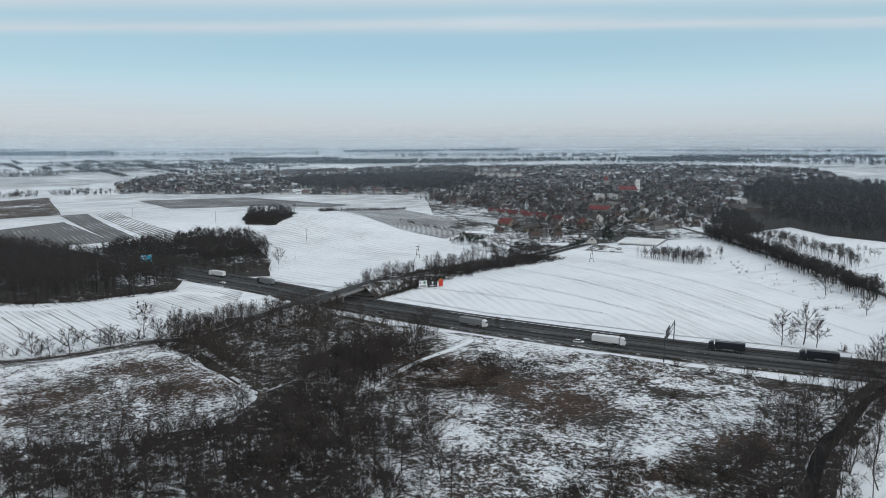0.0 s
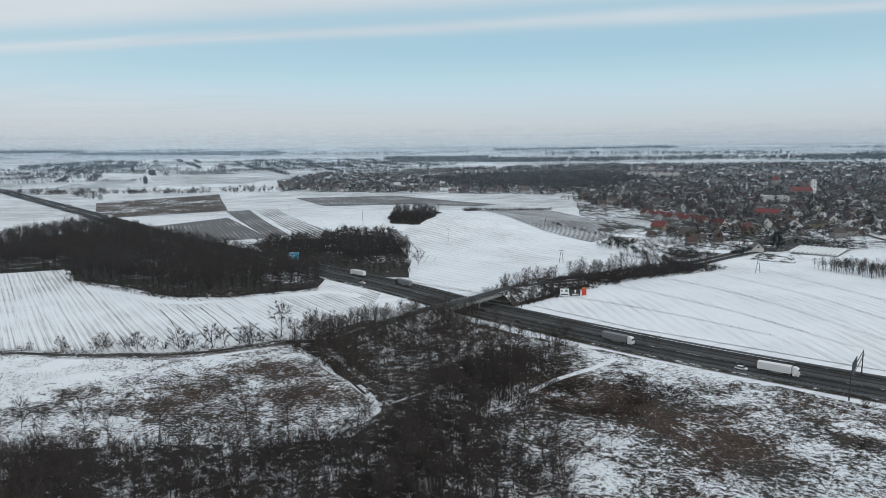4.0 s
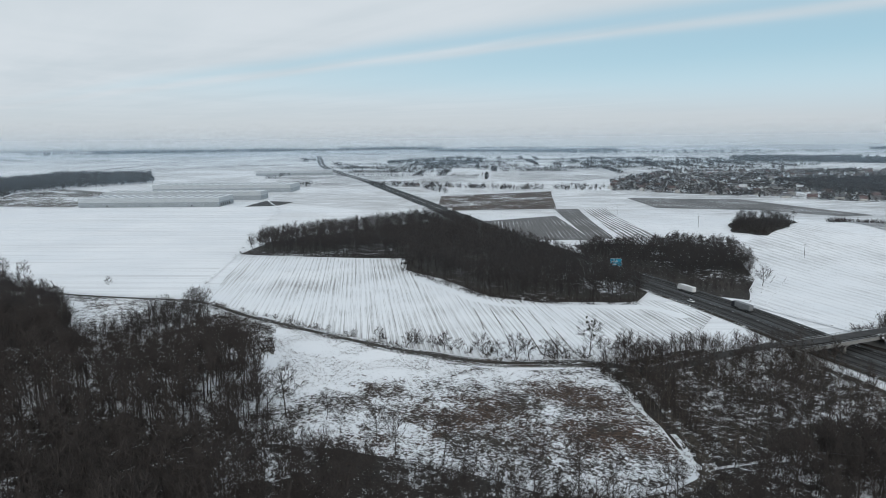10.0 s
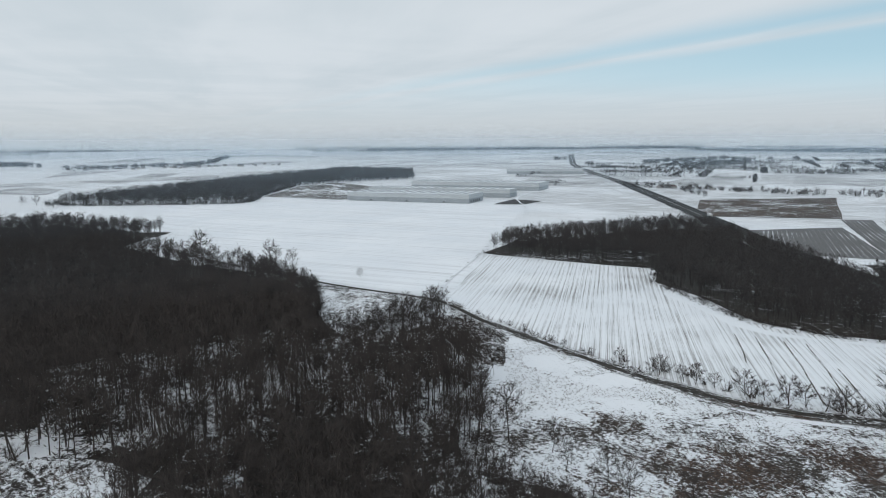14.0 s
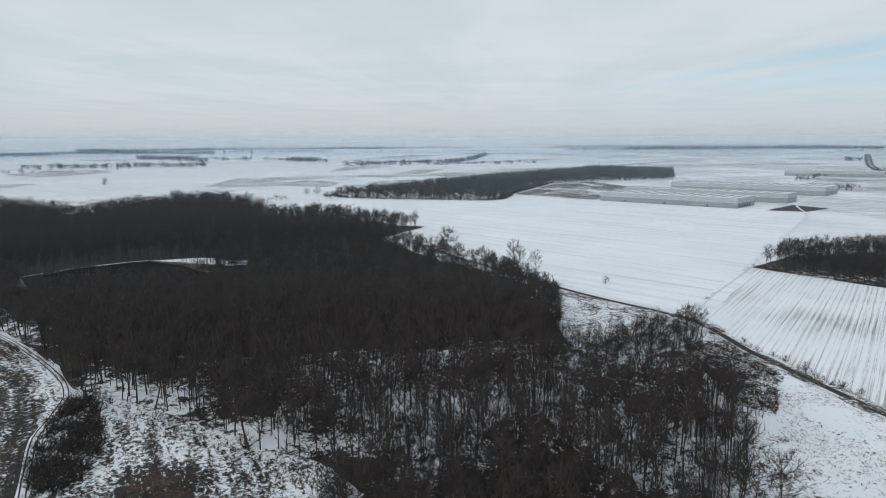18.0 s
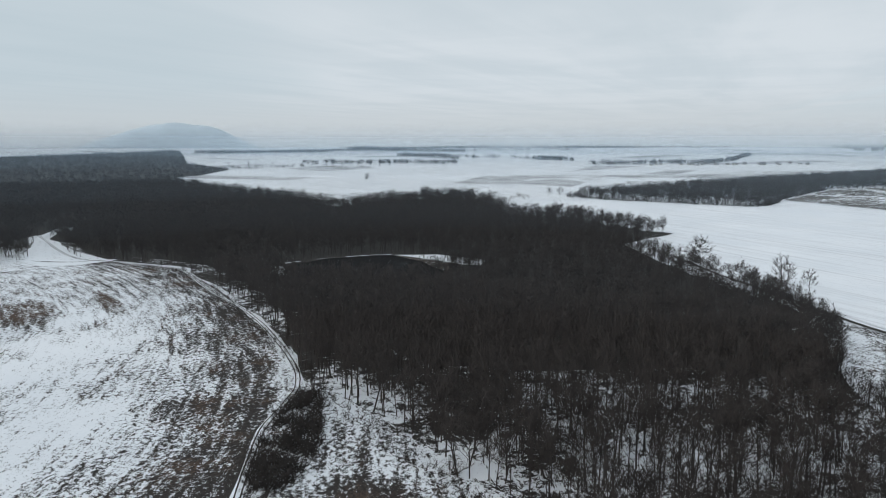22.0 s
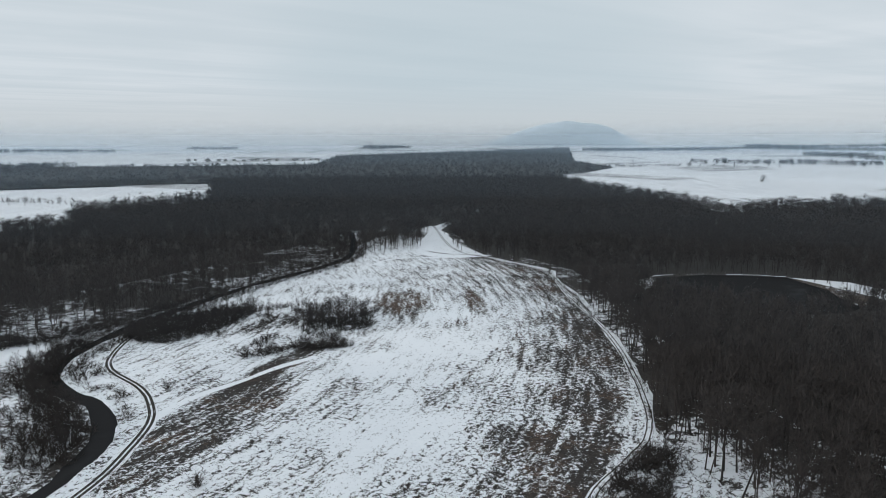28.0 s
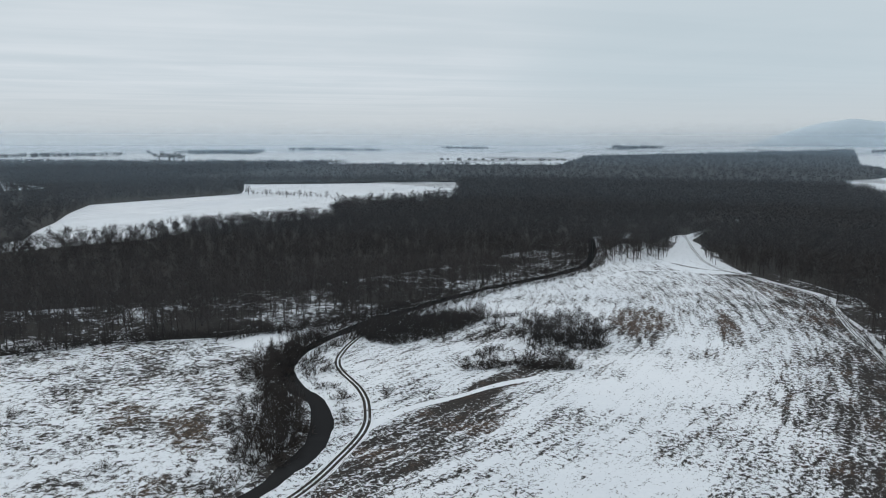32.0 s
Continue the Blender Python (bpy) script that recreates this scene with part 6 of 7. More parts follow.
# hedges and plots of the farmland between the highway and the town
plots, hedge_pts = [(-1950, 1050), (-1350, 880), (-1150, 1000), (-1250, 1450), (-1080, 1560), (-850, 2250), (-1500, 2450), (-2400, 1900)], []
centres = scatter(plots, 138, 150, (), 0.5)
for i, (x, y) in enumerate(centres):
    way = radians(48 if rng.random() < 0.6 else 139)
    e, g = np.array([math.cos(way), math.sin(way)]), np.array([-math.sin(way), math.cos(way)])
    ln, deep = rng.uniform(110, 340), rng.uniform(5, 24)
    n = int(ln / 3.5) + int(ln * deep / 160)
    hedge_pts.append(np.array([x, y]) + e * rng.uniform(-0.5, 0.5, (n, 1)) * ln + g * rng.uniform(-0.5, 0.5, (n, 1)) * deep)
    if i % 2 == 0:
        l, b = rng.uniform(90, 260), rng.uniform(35, 90)
        quad = [tuple(np.array([x, y]) + g * b * 0.8 + e * l * sx + g * b * sy) for sx, sy in ((-0.5, -0.5), (0.5, -0.5), (0.5, 0.5), (-0.5, 0.5))]
        drape("plain_field", quad, M_PLOUGH_GREY if i % 4 else M_STRIPE_N, 0.45, 40, 2.0, "grey field with thin snow on the plain", "field", 500 + i)
hedge_pts = np.vstack(hedge_pts)
back = away(hedge_pts) > 1750
planted("plain_far_hedges", SPECK, hedge_pts[back], 4, 11, M_CANOPY, 156, "far dark hedges between fields", "hedge", girth=(1.0, 1.4))
planted("plain_hedges", LOW, hedge_pts[~back], 4, 11, M_CANOPY, 151, "dark hedges and tree rows between fields", "hedge", girth=(1.0, 1.4))
planted("corner_wood_trees", HALF, scatter([(-270, 46), (-276, 66), (-312, 97), (-290, 97), (-245, 90), (-250, 60)], 5.0, 152), 5, 8.5, M_CANOPY, 152, "dark small trees at the forest's corner", "wood", girth=(1.1, 1.5))
planted("corner_tip_trees", FULL, scatter([(-322, 98), (-304, 103), (-286, 95), (-300, 88)], 4.0, 157), 8, 14, M_CANOPY, 157, "dark bare trees at the bend of the country road", "wood", girth=(1.1, 1.5))
planted("meadow_thicket", BUSH, np.vstack([drifts(scatter([(-173, -312), (-188, -332), (-218, -318), (-190, -283), (-165, -288)], 1.9, 153), 8, -0.1, 15), drifts(scatter([(-146, -308), (-141, -280), (-180, -265), (-184, -290)], 2.1, 154), 8, 0.0, 16)]), 1.5, 4.5, M_CANOPY, 153, "dark bushes in the snowy meadow", "bushes", girth=(0.9, 1.3))
planted("meadow_bush_row", BUSH, np.vstack([along([(-136, -281), (-146, -282), (-156, -283), (-168, -275), (-178, -273)], 3, 0.45, 158), along([(-172, -312), (-187, -317), (-198, -302), (-204, -296)], 3.5, 0.5, 159)]), 1.5, 4.5, M_CANOPY, 158, "row of thick dark bushes in the meadow", "bushes", girth=(0.9, 1.3))
planted("meadow_small_trees", FULL, scatter([(-166, -306), (-184, -328), (-210, -326), (-206, -294), (-186, -292)], 4.0, 155), 6, 12, M_CANOPY, 155, "small bare trees standing in the meadow", "trees", girth=(1.0, 1.4))

# a hill far off, most of its haze put into the slope colour
def make_hill():
    n, m = 60, 24
    u, w = np.meshgrid(np.linspace(-1, 1, n), np.linspace(-1, 1, m))
    c, out = np.array([-3330.0, -3400.0]), np.array([-0.7, -0.714])
    x = c[0] + out[1] * u * -1050 + out[0] * w * 70
    y = c[1] + out[0] * u * 1050 + out[1] * w * 70
    shape = np.interp(u, [-0.7, -0.55, -0.46, -0.36, -0.28, -0.22, -0.15, -0.08, 0.0, 0.1, 0.22, 0.33, 0.41, 0.52, 0.65, 0.8], [0, 0.08, 0.22, 0.46, 0.64, 0.72, 0.74, 0.78, 0.80, 0.74, 0.60, 0.44, 0.30, 0.15, 0.04, 0])
    ripple = np.array([[noise.noise(Vector((a * 9, b * 4, 2.0))) for a, b in zip(ra, rb)] for ra, rb in zip(u, w)])
    z = 30 + (232 + 12 * ripple) * shape * np.clip(1 - w**2, 0, 1) ** 0.5
    v = np.stack([x, y, z], -1).reshape(-1, 3)
    i, j = np.meshgrid(np.arange(m - 1), np.arange(n - 1), indexing="ij")
    f = np.stack([i * n + j, i * n + j + 1, (i + 1) * n + j + 1, (i + 1) * n + j], -1).reshape(-1, 4)
    return tagged(smooth(new("distant_hill", mesh_of("distant_hill", v, f, M_HILL_HAZED))), "faint wooded mountain fading in haze", "mountain", kind="structure")


make_hill()


# ---- added shells standing in for haze over the plain ----
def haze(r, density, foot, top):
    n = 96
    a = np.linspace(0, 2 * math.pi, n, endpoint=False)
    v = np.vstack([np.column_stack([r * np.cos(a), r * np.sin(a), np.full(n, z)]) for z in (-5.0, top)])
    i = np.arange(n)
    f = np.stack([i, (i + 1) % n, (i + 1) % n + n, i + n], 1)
    ob = new("haze_bank", mesh_of("haze_bank", v, f, haze_mat("haze_tint", density, foot, top, (85.0 - foot) * 0.45, rgb(0.45, 0.59, 0.71) if r < 4000 else rgb(0.80, 0.85, 0.88))))
    return tagged(smooth(ob), "added pale shell standing in for winter haze", "haze", kind="structure")


# radius and strength of each added shell; together they imitate distance haze
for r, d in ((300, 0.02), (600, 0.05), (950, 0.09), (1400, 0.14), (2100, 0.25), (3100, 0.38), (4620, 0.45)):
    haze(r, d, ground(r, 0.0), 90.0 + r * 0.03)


# ---- single trees and bushes ----
def place_at(x, y, turn=0.0, up=0.0):
    return pose(x, y, ground(x, y) + up, 0, 0, turn)


def sticks_part(name, arrays, height, mat, parent, girth=1.0):
    v, f = arrays
    v = v * np.array([height * girth, height * girth, height])
    ob = new(name, mesh_of(name, v, f, mat))
    ob.parent = parent
    return ob


def single_tree(seed, height, label, girth=1.0, foot=0.3, twigs=330, name="tree", group="", balls=0, blade=0.007, thick=1.2):
    """A bare tree with trunk, branches and twigs; balls: tufts of mistletoe in the crown."""
    root = thing(name, label, "tree", group)
    t, b, w = bare_tree(seed, 17, 5, twigs * 2, foot, 0.27, sides=6, thick=thick * 0.7, blade=blade * 0.55, reach=0.085, fine=True)
    sticks_part("trunk", t, height, M_TRUNK, root, girth)
    sticks_part("branch_frame", b, height, M_TRUNK, root, girth)
    sticks_part("crown", w, height, M_TWIG, root, girth)
    rng = np.random.default_rng(seed + 900)
    for _ in range(balls):
        az, z, r = rng.uniform(0, 6.28), rng.uniform(0.5, 0.95), rng.uniform(0.06, 0.2)
        v, f = merged(*shrub(int(rng.integers(1000)), 3, 46, 0.28))
        v = (v - np.array([0, 0, 0.4])) * rng.uniform(0.9, 1.5) + np.array([math.cos(az) * r * height, math.sin(az) * r * height, z * height])
        ob = new("mistletoe", mesh_of("mistletoe", v, f, M_MISTLETOE))
        ob.parent = root
        tagged(ob, "dark green ball of mistletoe")
    return root


def single_bush(seed, height, label, girth=1.2, group=""):
    root = thing("bush", label, "bush", group)
    s, w = shrub(seed, 12, 170, 0.022)
    sticks_part("stem", s, height, M_TRUNK, root, girth)
    sticks_part("crown", w, height, M_SHRUB, root, girth)
    return root


def spread_copies(protos, spots, seed):
    """Puts each prototype on its first spot and copies on the others; spots: x, y, scale."""
    rng = np.random.default_rng(seed)
    used = set()
    for i, (x, y, s) in enumerate(spots):
        ob = protos[i % len(protos)]
        m = place_at(x, y, rng.uniform(0, 360), -0.1) @ Matrix.Diagonal((s, s, s, 1))
        if ob.name in used:
            copy_thing(ob, m)
        else:
            ob.matrix_basis = m
            used.add(ob.name)


mist = [single_tree(200, 25, "tall bare poplar hung with mistletoe balls", 1.05, 0.25, 620, balls=44), single_tree(201, 19, "bare tree hung with mistletoe beside a taller one", 1.1, 0.25, 520, balls=30)]
mist[0].matrix_basis, mist[1].matrix_basis = place_at(-506, -27), place_at(-497, -46)
big = single_tree(202, 17, "large bare roadside tree with knotty crown", 1.1, 0.25, 620, balls=12, thick=1.0)
big.matrix_basis = place_at(-124, 193)

ROUND = [single_tree(210 + i, 10, "bare round-crowned tree standing in snow", 1.2, 0.2, 760, group="field trees", blade=0.008, thick=1.1) for i in range(3)]
spread_copies(ROUND, [(-468, 24, 1.5), (-461, 36, 1.35), (-402, 74, 0.7), (-480, 22, 1.2), (143, 239, 1.15), (147, 240, 0.9), (152, 242, 1.2), (156, 239, 0.9), (195, 302, 1.5), (189, 345, 1.1),
                      (-150, 372, 1.0), (-98, 205, 1.0), (-112, 200, 0.9), (-1084, -279, 1.3), (-1070, -262, 1.1), (-1095, -300, 1.0), (-1381, -805, 1.2), (-1250, -500, 0.9)], 3)
ROADSIDE = [single_tree(216 + i, 7.0, "small round-headed bare tree beside the country road", 1.3, 0.14, 760, group="roadside trees", blade=0.011, thick=1.3) for i in range(3)]
spread_copies(ROADSIDE, [(-182, 145, 0.92), (-180, 147, 1.22), (-171, 151, 0.98), (-167, 153, 1.34), (-162, 157, 0.73), (-153, 162, 1.52), (-147, 165, 1.16), (-141, 169, 1.28), (-138, 173, 1.34), (-134, 177, 1.34), (-130, 181, 1.10), (-119, 197, 1.34),
                         (-115, 202, 1.22), (-112, 204, 1.34), (-104, 207, 1.46), (-209, 135, 0.61), (-198, 141, 0.73), (-224, 130, 0.55), (-8, 219, 1.34), (-4, 221, 1.59)], 13)
ALLEY = [single_tree(220 + i, 12, "bare avenue tree beside a far lane", 1.2, 0.25, 160, group="avenue trees", blade=0.022, thick=2.5) for i in range(2)]
far_spots = [(-1793, -1577, 1.1), (-1842, -1536, 1.2), (-1840, -1434, 1.2), (-1793, -1285, 1.1), (-1889, -1201, 1.2), (-1959, -1139, 1.3), (-2187, -1170, 1.3), (-2204, -1154, 1.2), (-2218, -1141, 1.2),
             (-2250, -1109, 1.3), (-2263, -1097, 1.2), (-2295, -1065, 1.2), (-2085, -935, 1.1), (-32, -1188, 1.1), (-60, -1160, 0.9), (-108, -1097, 1.0), (-20, -1210, 1.0), (-90, -1120, 0.8)]
spread_copies(ALLEY, far_spots, 4)
OLD = [single_tree(230 + i, 15, "gnarled bare tree at the wood's edge", 1.0, 0.28, 640, group="wood edge trees", thick=1.0) for i in range(4)]
rng = np.random.default_rng(12)
edge_spots = [(123, 133, 1.15), (102, 105, 1.0), (133, 123, 0.9), (137, 116, 1.0), (74, 104, 0.7), (118, 149, 0.8), (150, 130, 0.9)]
edge_spots += [(float(x), float(y), float(rng.uniform(0.65, 1.1))) for x, y in along([(-150, 66), (-112, 84), (-81, 98), (-57, 107), (-38, 122), (-22, 150), (-8, 190)], 5, 9.0, 71)]
edge_spots += [(float(x), float(y), float(rng.uniform(0.7, 1.0))) for x, y in along([(-8, 192), (2, 158), (22, 118), (34, 80)], 4, 6, 72)]
edge_spots += [(25, 235, 0.5), (30, 232, 0.6), (-40, 270, 0.5)]
spread_copies(OLD, edge_spots, 5)
BUSHES = [single_bush(240 + i, 4.4, "leafless roadside bush in snow", 1.2, group="roadside bushes") for i in range(4)]
bush_spots = [(-197, 143, 0.8), (-234, 129, 0.7), (-182, 150, 1.1), (-174, 156, 1.0), (-158, 159, 1.2), (-144, 167, 1.2), (-150, 163, 1.2), (-129, 184, 1.2), (-166, 156, 0.9), (-215, 134, 0.7),
              (-252, 124, 0.8), (-262, 121, 0.7), (-270, 119, 0.6), (-292, 115, 0.5), (-132, 181, 1.3), (-124, 190, 1.4)]
bush_spots += [(-92, -184, 1.5), (-123, -176, 0.6), (-61, -226, 1.6), (-102, -261, 1.0), (-226, -144, 1.1), (-190, -86, 1.0), (-137, -282, 1.2), (-187, -303, 0.8), (-210, -314, 1.0), (-57, -232, 2.0), (-66, -240, 1.8), (-50, -245, 1.2),
               (-42, -216, 1.0), (11, -295, 0.8), (17, -271, 0.9), (-20, -226, 0.8), (-36, -300, 1.1), (-168, -40, 1.0), (-172, -62, 1.1), (-40, -190, 1.0)]
bush_spots += [(94, 169, 1.2), (86, 178, 0.6), (11, 177, 1.3), (75, 101, 1.4), (59, 135, 0.8), (17, 118, 1.2), (110, 196, 1.2), (122, 194, 1.3), (132, 190, 1.2), (141, 186, 1.1), (98, 202, 0.9), (-30, 240, 1.0), (165, 236, 1.1), (178, 305, 1.0)]
spread_copies(BUSHES, bush_spots, 6)


# ---- overpass ----
def make_overpass():
    root = thing("overpass", "concrete road bridge over the highway with pale railings", "bridge")
    a, b = Vector((-71.5, 250, -1.0)), Vector((-59.5, 297, -1.0))
    ln = (b - a).length
    root.matrix_basis = Matrix.Translation(a) @ Matrix.Rotation(math.atan2(b.y - a.y, b.x - a.x), 4, "Z")
    part("deck", boxed(0, ln, -4.6, 4.6, 5.9, 6.9, bevel=0.08), M_CONCRETE, root)
    part("roadway", boxed(0.2, ln - 0.2, -3.2, 3.2, 6.9, 7.02), M_ASPHALT_WORN, root, "worn asphalt roadway")
    for s in (-1, 1):
        bm = bmesh.new()
        for z in (7.4, 8.0):
            box(bm, 0, ln, s * 4.4 - 0.05, s * 4.4 + 0.05, z, z + 0.1)
        for k in range(int(ln / 2.5) + 1):
            box(bm, k * 2.5, k * 2.5 + 0.1, s * 4.4 - 0.05, s * 4.4 + 0.05, 6.9, 8.1)
        part("railing", bm, M_STEEL, root, "galvanised steel railing")
        part("parapet", boxed(0, ln, s * 4.4 - 0.25, s * 4.4 + 0.25, 6.85, 7.2), M_CONCRETE, root)
    for x in (ln * 0.5,):
        for y in (-2.6, 2.6):
            part("pier", tube(bmesh.new(), (x, y, -0.5), (x, y, 5.9), 0.5, 0.5, 10), M_CONCRETE, root)
        part("crosshead", boxed(x - 0.6, x + 0.6, -4.0, 4.0, 5.2, 5.9, bevel=0.05), M_CONCRETE, root)
    for x, d in ((0.0, 1), (ln, -1)):
        bm = bmesh.new()
        vs = [bm.verts.new(q) for q in ((x + 10 * d, -9, -0.4), (x + 10 * d, 9, -0.4), (x - 2 * d, 15, -0.4), (x - 2 * d, -15, -0.4), (x, -4.6, 6.0), (x, 4.6, 6.0), (x - 2 * d, 4.6, 6.2), (x - 2 * d, -4.6, 6.2))]
        for f in ((0, 1, 5, 4), (1, 2, 6, 5), (3, 0, 4, 7), (4, 5, 6, 7), (2, 3, 7, 6), (0, 3, 2, 1)):
            bm.faces.new([vs[i] for i in f])
        bmesh.ops.recalc_face_normals(bm, faces=bm.faces)
        part("abutment", bm, M_CONCRETE, root, "paved concrete slope below the deck")


make_overpass()

# ---- vehicles ----
road_line = curve_through(HIGHWAY, 4.0)


def on_road(x, off):
    i = int(np.argmin(np.abs(road_line[:, 0] - x)))
    d = road_line[i + 1] - road_line[i - 1]
    d /= np.linalg.norm(d)
    p = road_line[i] + np.array([-d[1], d[0]]) * off
    return Matrix.Translation((p[0], p[1], ground(p[0], p[1]) + 0.54)) @ Matrix.Rotation(math.atan2(d[1], d[0]) + (math.pi if off > 0 else 0.0), 4, "Z")


def wheel(parent, x, y, r, w):
    tyre = part("wheel", tube(bmesh.new(), (x, y - w / 2, r), (x, y + w / 2, r), r, r, 12), M_TYRE, parent)
    part("rim", tube(bmesh.new(), (x, y - w / 2 - 0.02, r), (x, y + w / 2 + 0.02, r), r * 0.55, r * 0.55, 10), M_STEEL, tyre)


def truck(cab_mat, body_mat, label):
    root = thing("truck", label, "truck", "highway traffic")
    part("trailer", boxed(-8.4, 4.9, -1.25, 1.25, 1.15, 3.95, bevel=0.06), body_mat, root)
    part("chassis", boxed(-8.2, 7.6, -0.5, 0.5, 0.75, 1.12), M_DARKSTEEL, root)
    part("side_guard", boxed(-3.4, 1.6, -1.22, 1.22, 0.55, 1.0, bevel=0.03), M_TARP, root)
    bm = bmesh.new()
    vs = [bm.verts.new(q) for q in ((5.4, -1.22, 0.6), (7.9, -1.22, 0.6), (7.9, -1.22, 2.0), (7.55, -1.15, 3.3), (6.6, -1.1, 3.8), (5.4, -1.15, 3.8),
                                   (5.4, 1.22, 0.6), (7.9, 1.22, 0.6), (7.9, 1.22, 2.0), (7.55, 1.15, 3.3), (6.6, 1.1, 3.8), (5.4, 1.15, 3.8))]
    bm.faces.new(vs[5::-1]), bm.faces.new(vs[6:])
    for i in range(6):
        j = (i + 1) % 6
        bm.faces.new((vs[i], vs[j], vs[j + 6], vs[i + 6]))
    bmesh.ops.recalc_face_normals(bm, faces=bm.faces)
    cab = part("cab", bm, cab_mat, root)
    part("windscreen", boxed(7.5, 7.82, -1.05, 1.05, 2.15, 3.05), M_GLASS, cab)
    part("bumper", boxed(7.75, 8.05, -1.2, 1.2, 0.45, 0.85, bevel=0.04), M_DARKSTEEL, cab)
    for x in (-7.4, -6.1, -4.8, 4.4, 6.9):
        for y in (-1.05, 1.05):
            wheel(root, x, y, 0.5, 0.35)
    return root


def parked(ob, m):
    ob.matrix_basis = m @ Matrix.Diagonal((0.84, 0.95, 0.95, 1))


def car(mat, label):
    root = thing("car", label, "car", "highway traffic")
    part("body", boxed(-2.1, 2.2, -0.88, 0.88, 0.35, 0.95, bevel=0.14), mat, root)
    bm = bmesh.new()
    vs = bmesh.ops.create_cube(bm, size=1.0)["verts"]
    for v in vs:
        top = v.co.z > 0
        v.co = Vector((v.co.x * (2.0 if top else 3.1) - 0.25, v.co.y * (1.35 if top else 1.66), 1.45 if top else 0.93))
    cabin = part("cabin", bm, M_GLASS, root, "dark car windows")
    part("roof", boxed(-1.2, 0.7, -0.66, 0.66, 1.44, 1.49), mat, cabin)
    for x in (-1.35, 1.35):
        for y in (-0.8, 0.8):
            wheel(root, x, y, 0.32, 0.2)
    for y in (-0.6, 0.6):
        part("headlight", boxed(2.15, 2.24, y - 0.2, y + 0.2, 0.62, 0.78), M_WHITE, root)
        part("tail_light", boxed(-2.14, -2.05, y - 0.18, y + 0.18, 0.65, 0.82), M_RED, root)
    return root


parked(truck(M_CARWHITE, M_TARP, "white truck with a grey tarpaulin trailer"), on_road(15, 5.2))
parked(truck(M_CARWHITE, M_CARWHITE, "white truck with a white box trailer"), on_road(76, 5.2))
parked(truck(M_DARKPAINT, M_DARKPAINT, "dark truck with a black trailer"), on_road(117, -5.2))
parked(truck(M_DARKPAINT, M_TARP, "dark truck with a grey curtain trailer"), on_road(-129, -5.2))
parked(truck(M_CARWHITE, M_CARWHITE, "white truck on the far carriageway"), on_road(-172, -5.2))
parked(truck(M_DARKPAINT, M_DARKPAINT, "dark truck with a short trailer"), on_road(152, -5.2))
car(M_CARWHITE, "white estate car on the highway").matrix_basis = on_road(61, 8.2)
car(M_DARKPAINT, "dark car on the highway").matrix_basis = on_road(-32, 8.2)
car(M_CARWHITE, "white car on the near lanes").matrix_basis = on_road(-150, 8.2)
car(M_DARKPAINT, "black car on the highway").matrix_basis = on_road(170, 8.2)
parked(truck(M_CARWHITE, M_CARWHITE, "far white truck on the highway"), on_road(-640, -5.2))
parked(truck(M_DARKPAINT, M_TARP, "far grey truck on the highway"), on_road(-820, -5.2))
car(M_DARKPAINT, "far dark car on the highway").matrix_basis = on_road(-760, 5.2)


# ---- signs, masts and poles ----
def face_to(x, y, tx, ty):
    return Matrix.Translation((x, y, ground(x, y))) @ Matrix.Rotation(math.atan2(ty - y, tx - x) + math.pi / 2, 4, "Z")


def road_sign():
    root = thing("road_sign", "large blue motorway sign on steel posts", "road sign")
    for x in (-2.4, 2.4):
        part("post", tube(bmesh.new(), (x, 0, -0.2), (x, 0, 7.2), 0.12, 0.12, 8), M_STEEL, root)
    part("panel", boxed(-3.6, 3.6, -0.2, -0.08, 2.6, 7.4), M_BLUE, root)
    part("border", boxed(-3.7, 3.7, -0.08, -0.03, 2.5, 7.5), M_WHITE, root)
    for z, w in ((6.5, 2.2), (5.4, 2.6), (4.4, 1.8), (3.4, 2.4)):
        part("text_bar", boxed(-2.8, -2.8 + w * 1.6, -0.24, -0.2, z - 0.18, z + 0.18), M_WHITE, root)
    root.matrix_basis = face_to(-240, 352, 40, 0)


road_sign()


def gantry_sign():
    root = thing("sign_gantry", "dark steel sign gantry spanning the highway", "sign gantry")
    ln, top = 27.5, 10.2
    for y in (0.0, ln):
        part("post", tube(bmesh.new(), (0, y, -0.3), (0, y, top), 0.24, 0.16, 8), M_DARKSTEEL, root)
    for x, z in ((-0.45, 8.6), (0.45, 8.6), (0.0, 9.9)):
        part("chord", tube(bmesh.new(), (x, 0, z), (x, ln, z), 0.09, 0.09, 6), M_DARKSTEEL, root)
    for k in range(11):
        y = k * ln / 11
        for x in (-0.45, 0.45):
            part("brace", tube(bmesh.new(), (x, y, 8.6), (0.0, y + ln / 22, 9.9), 0.05, 0.05, 5), M_DARKSTEEL, root)
    panel = part("panel", boxed(-0.75, -0.6, 8.0, 18.0, 6.4, 10.4), M_DARKSTEEL, root, "grey back of a sign panel")
    part("face", boxed(-0.80, -0.75, 8.1, 17.9, 6.5, 10.3), M_BLUE, panel, "blue sign face")
    root.matrix_basis = place_at(94, 207) @ Matrix.Rotation(math.atan2(27, 6) - math.pi / 2, 4, "Z")


gantry_sign()


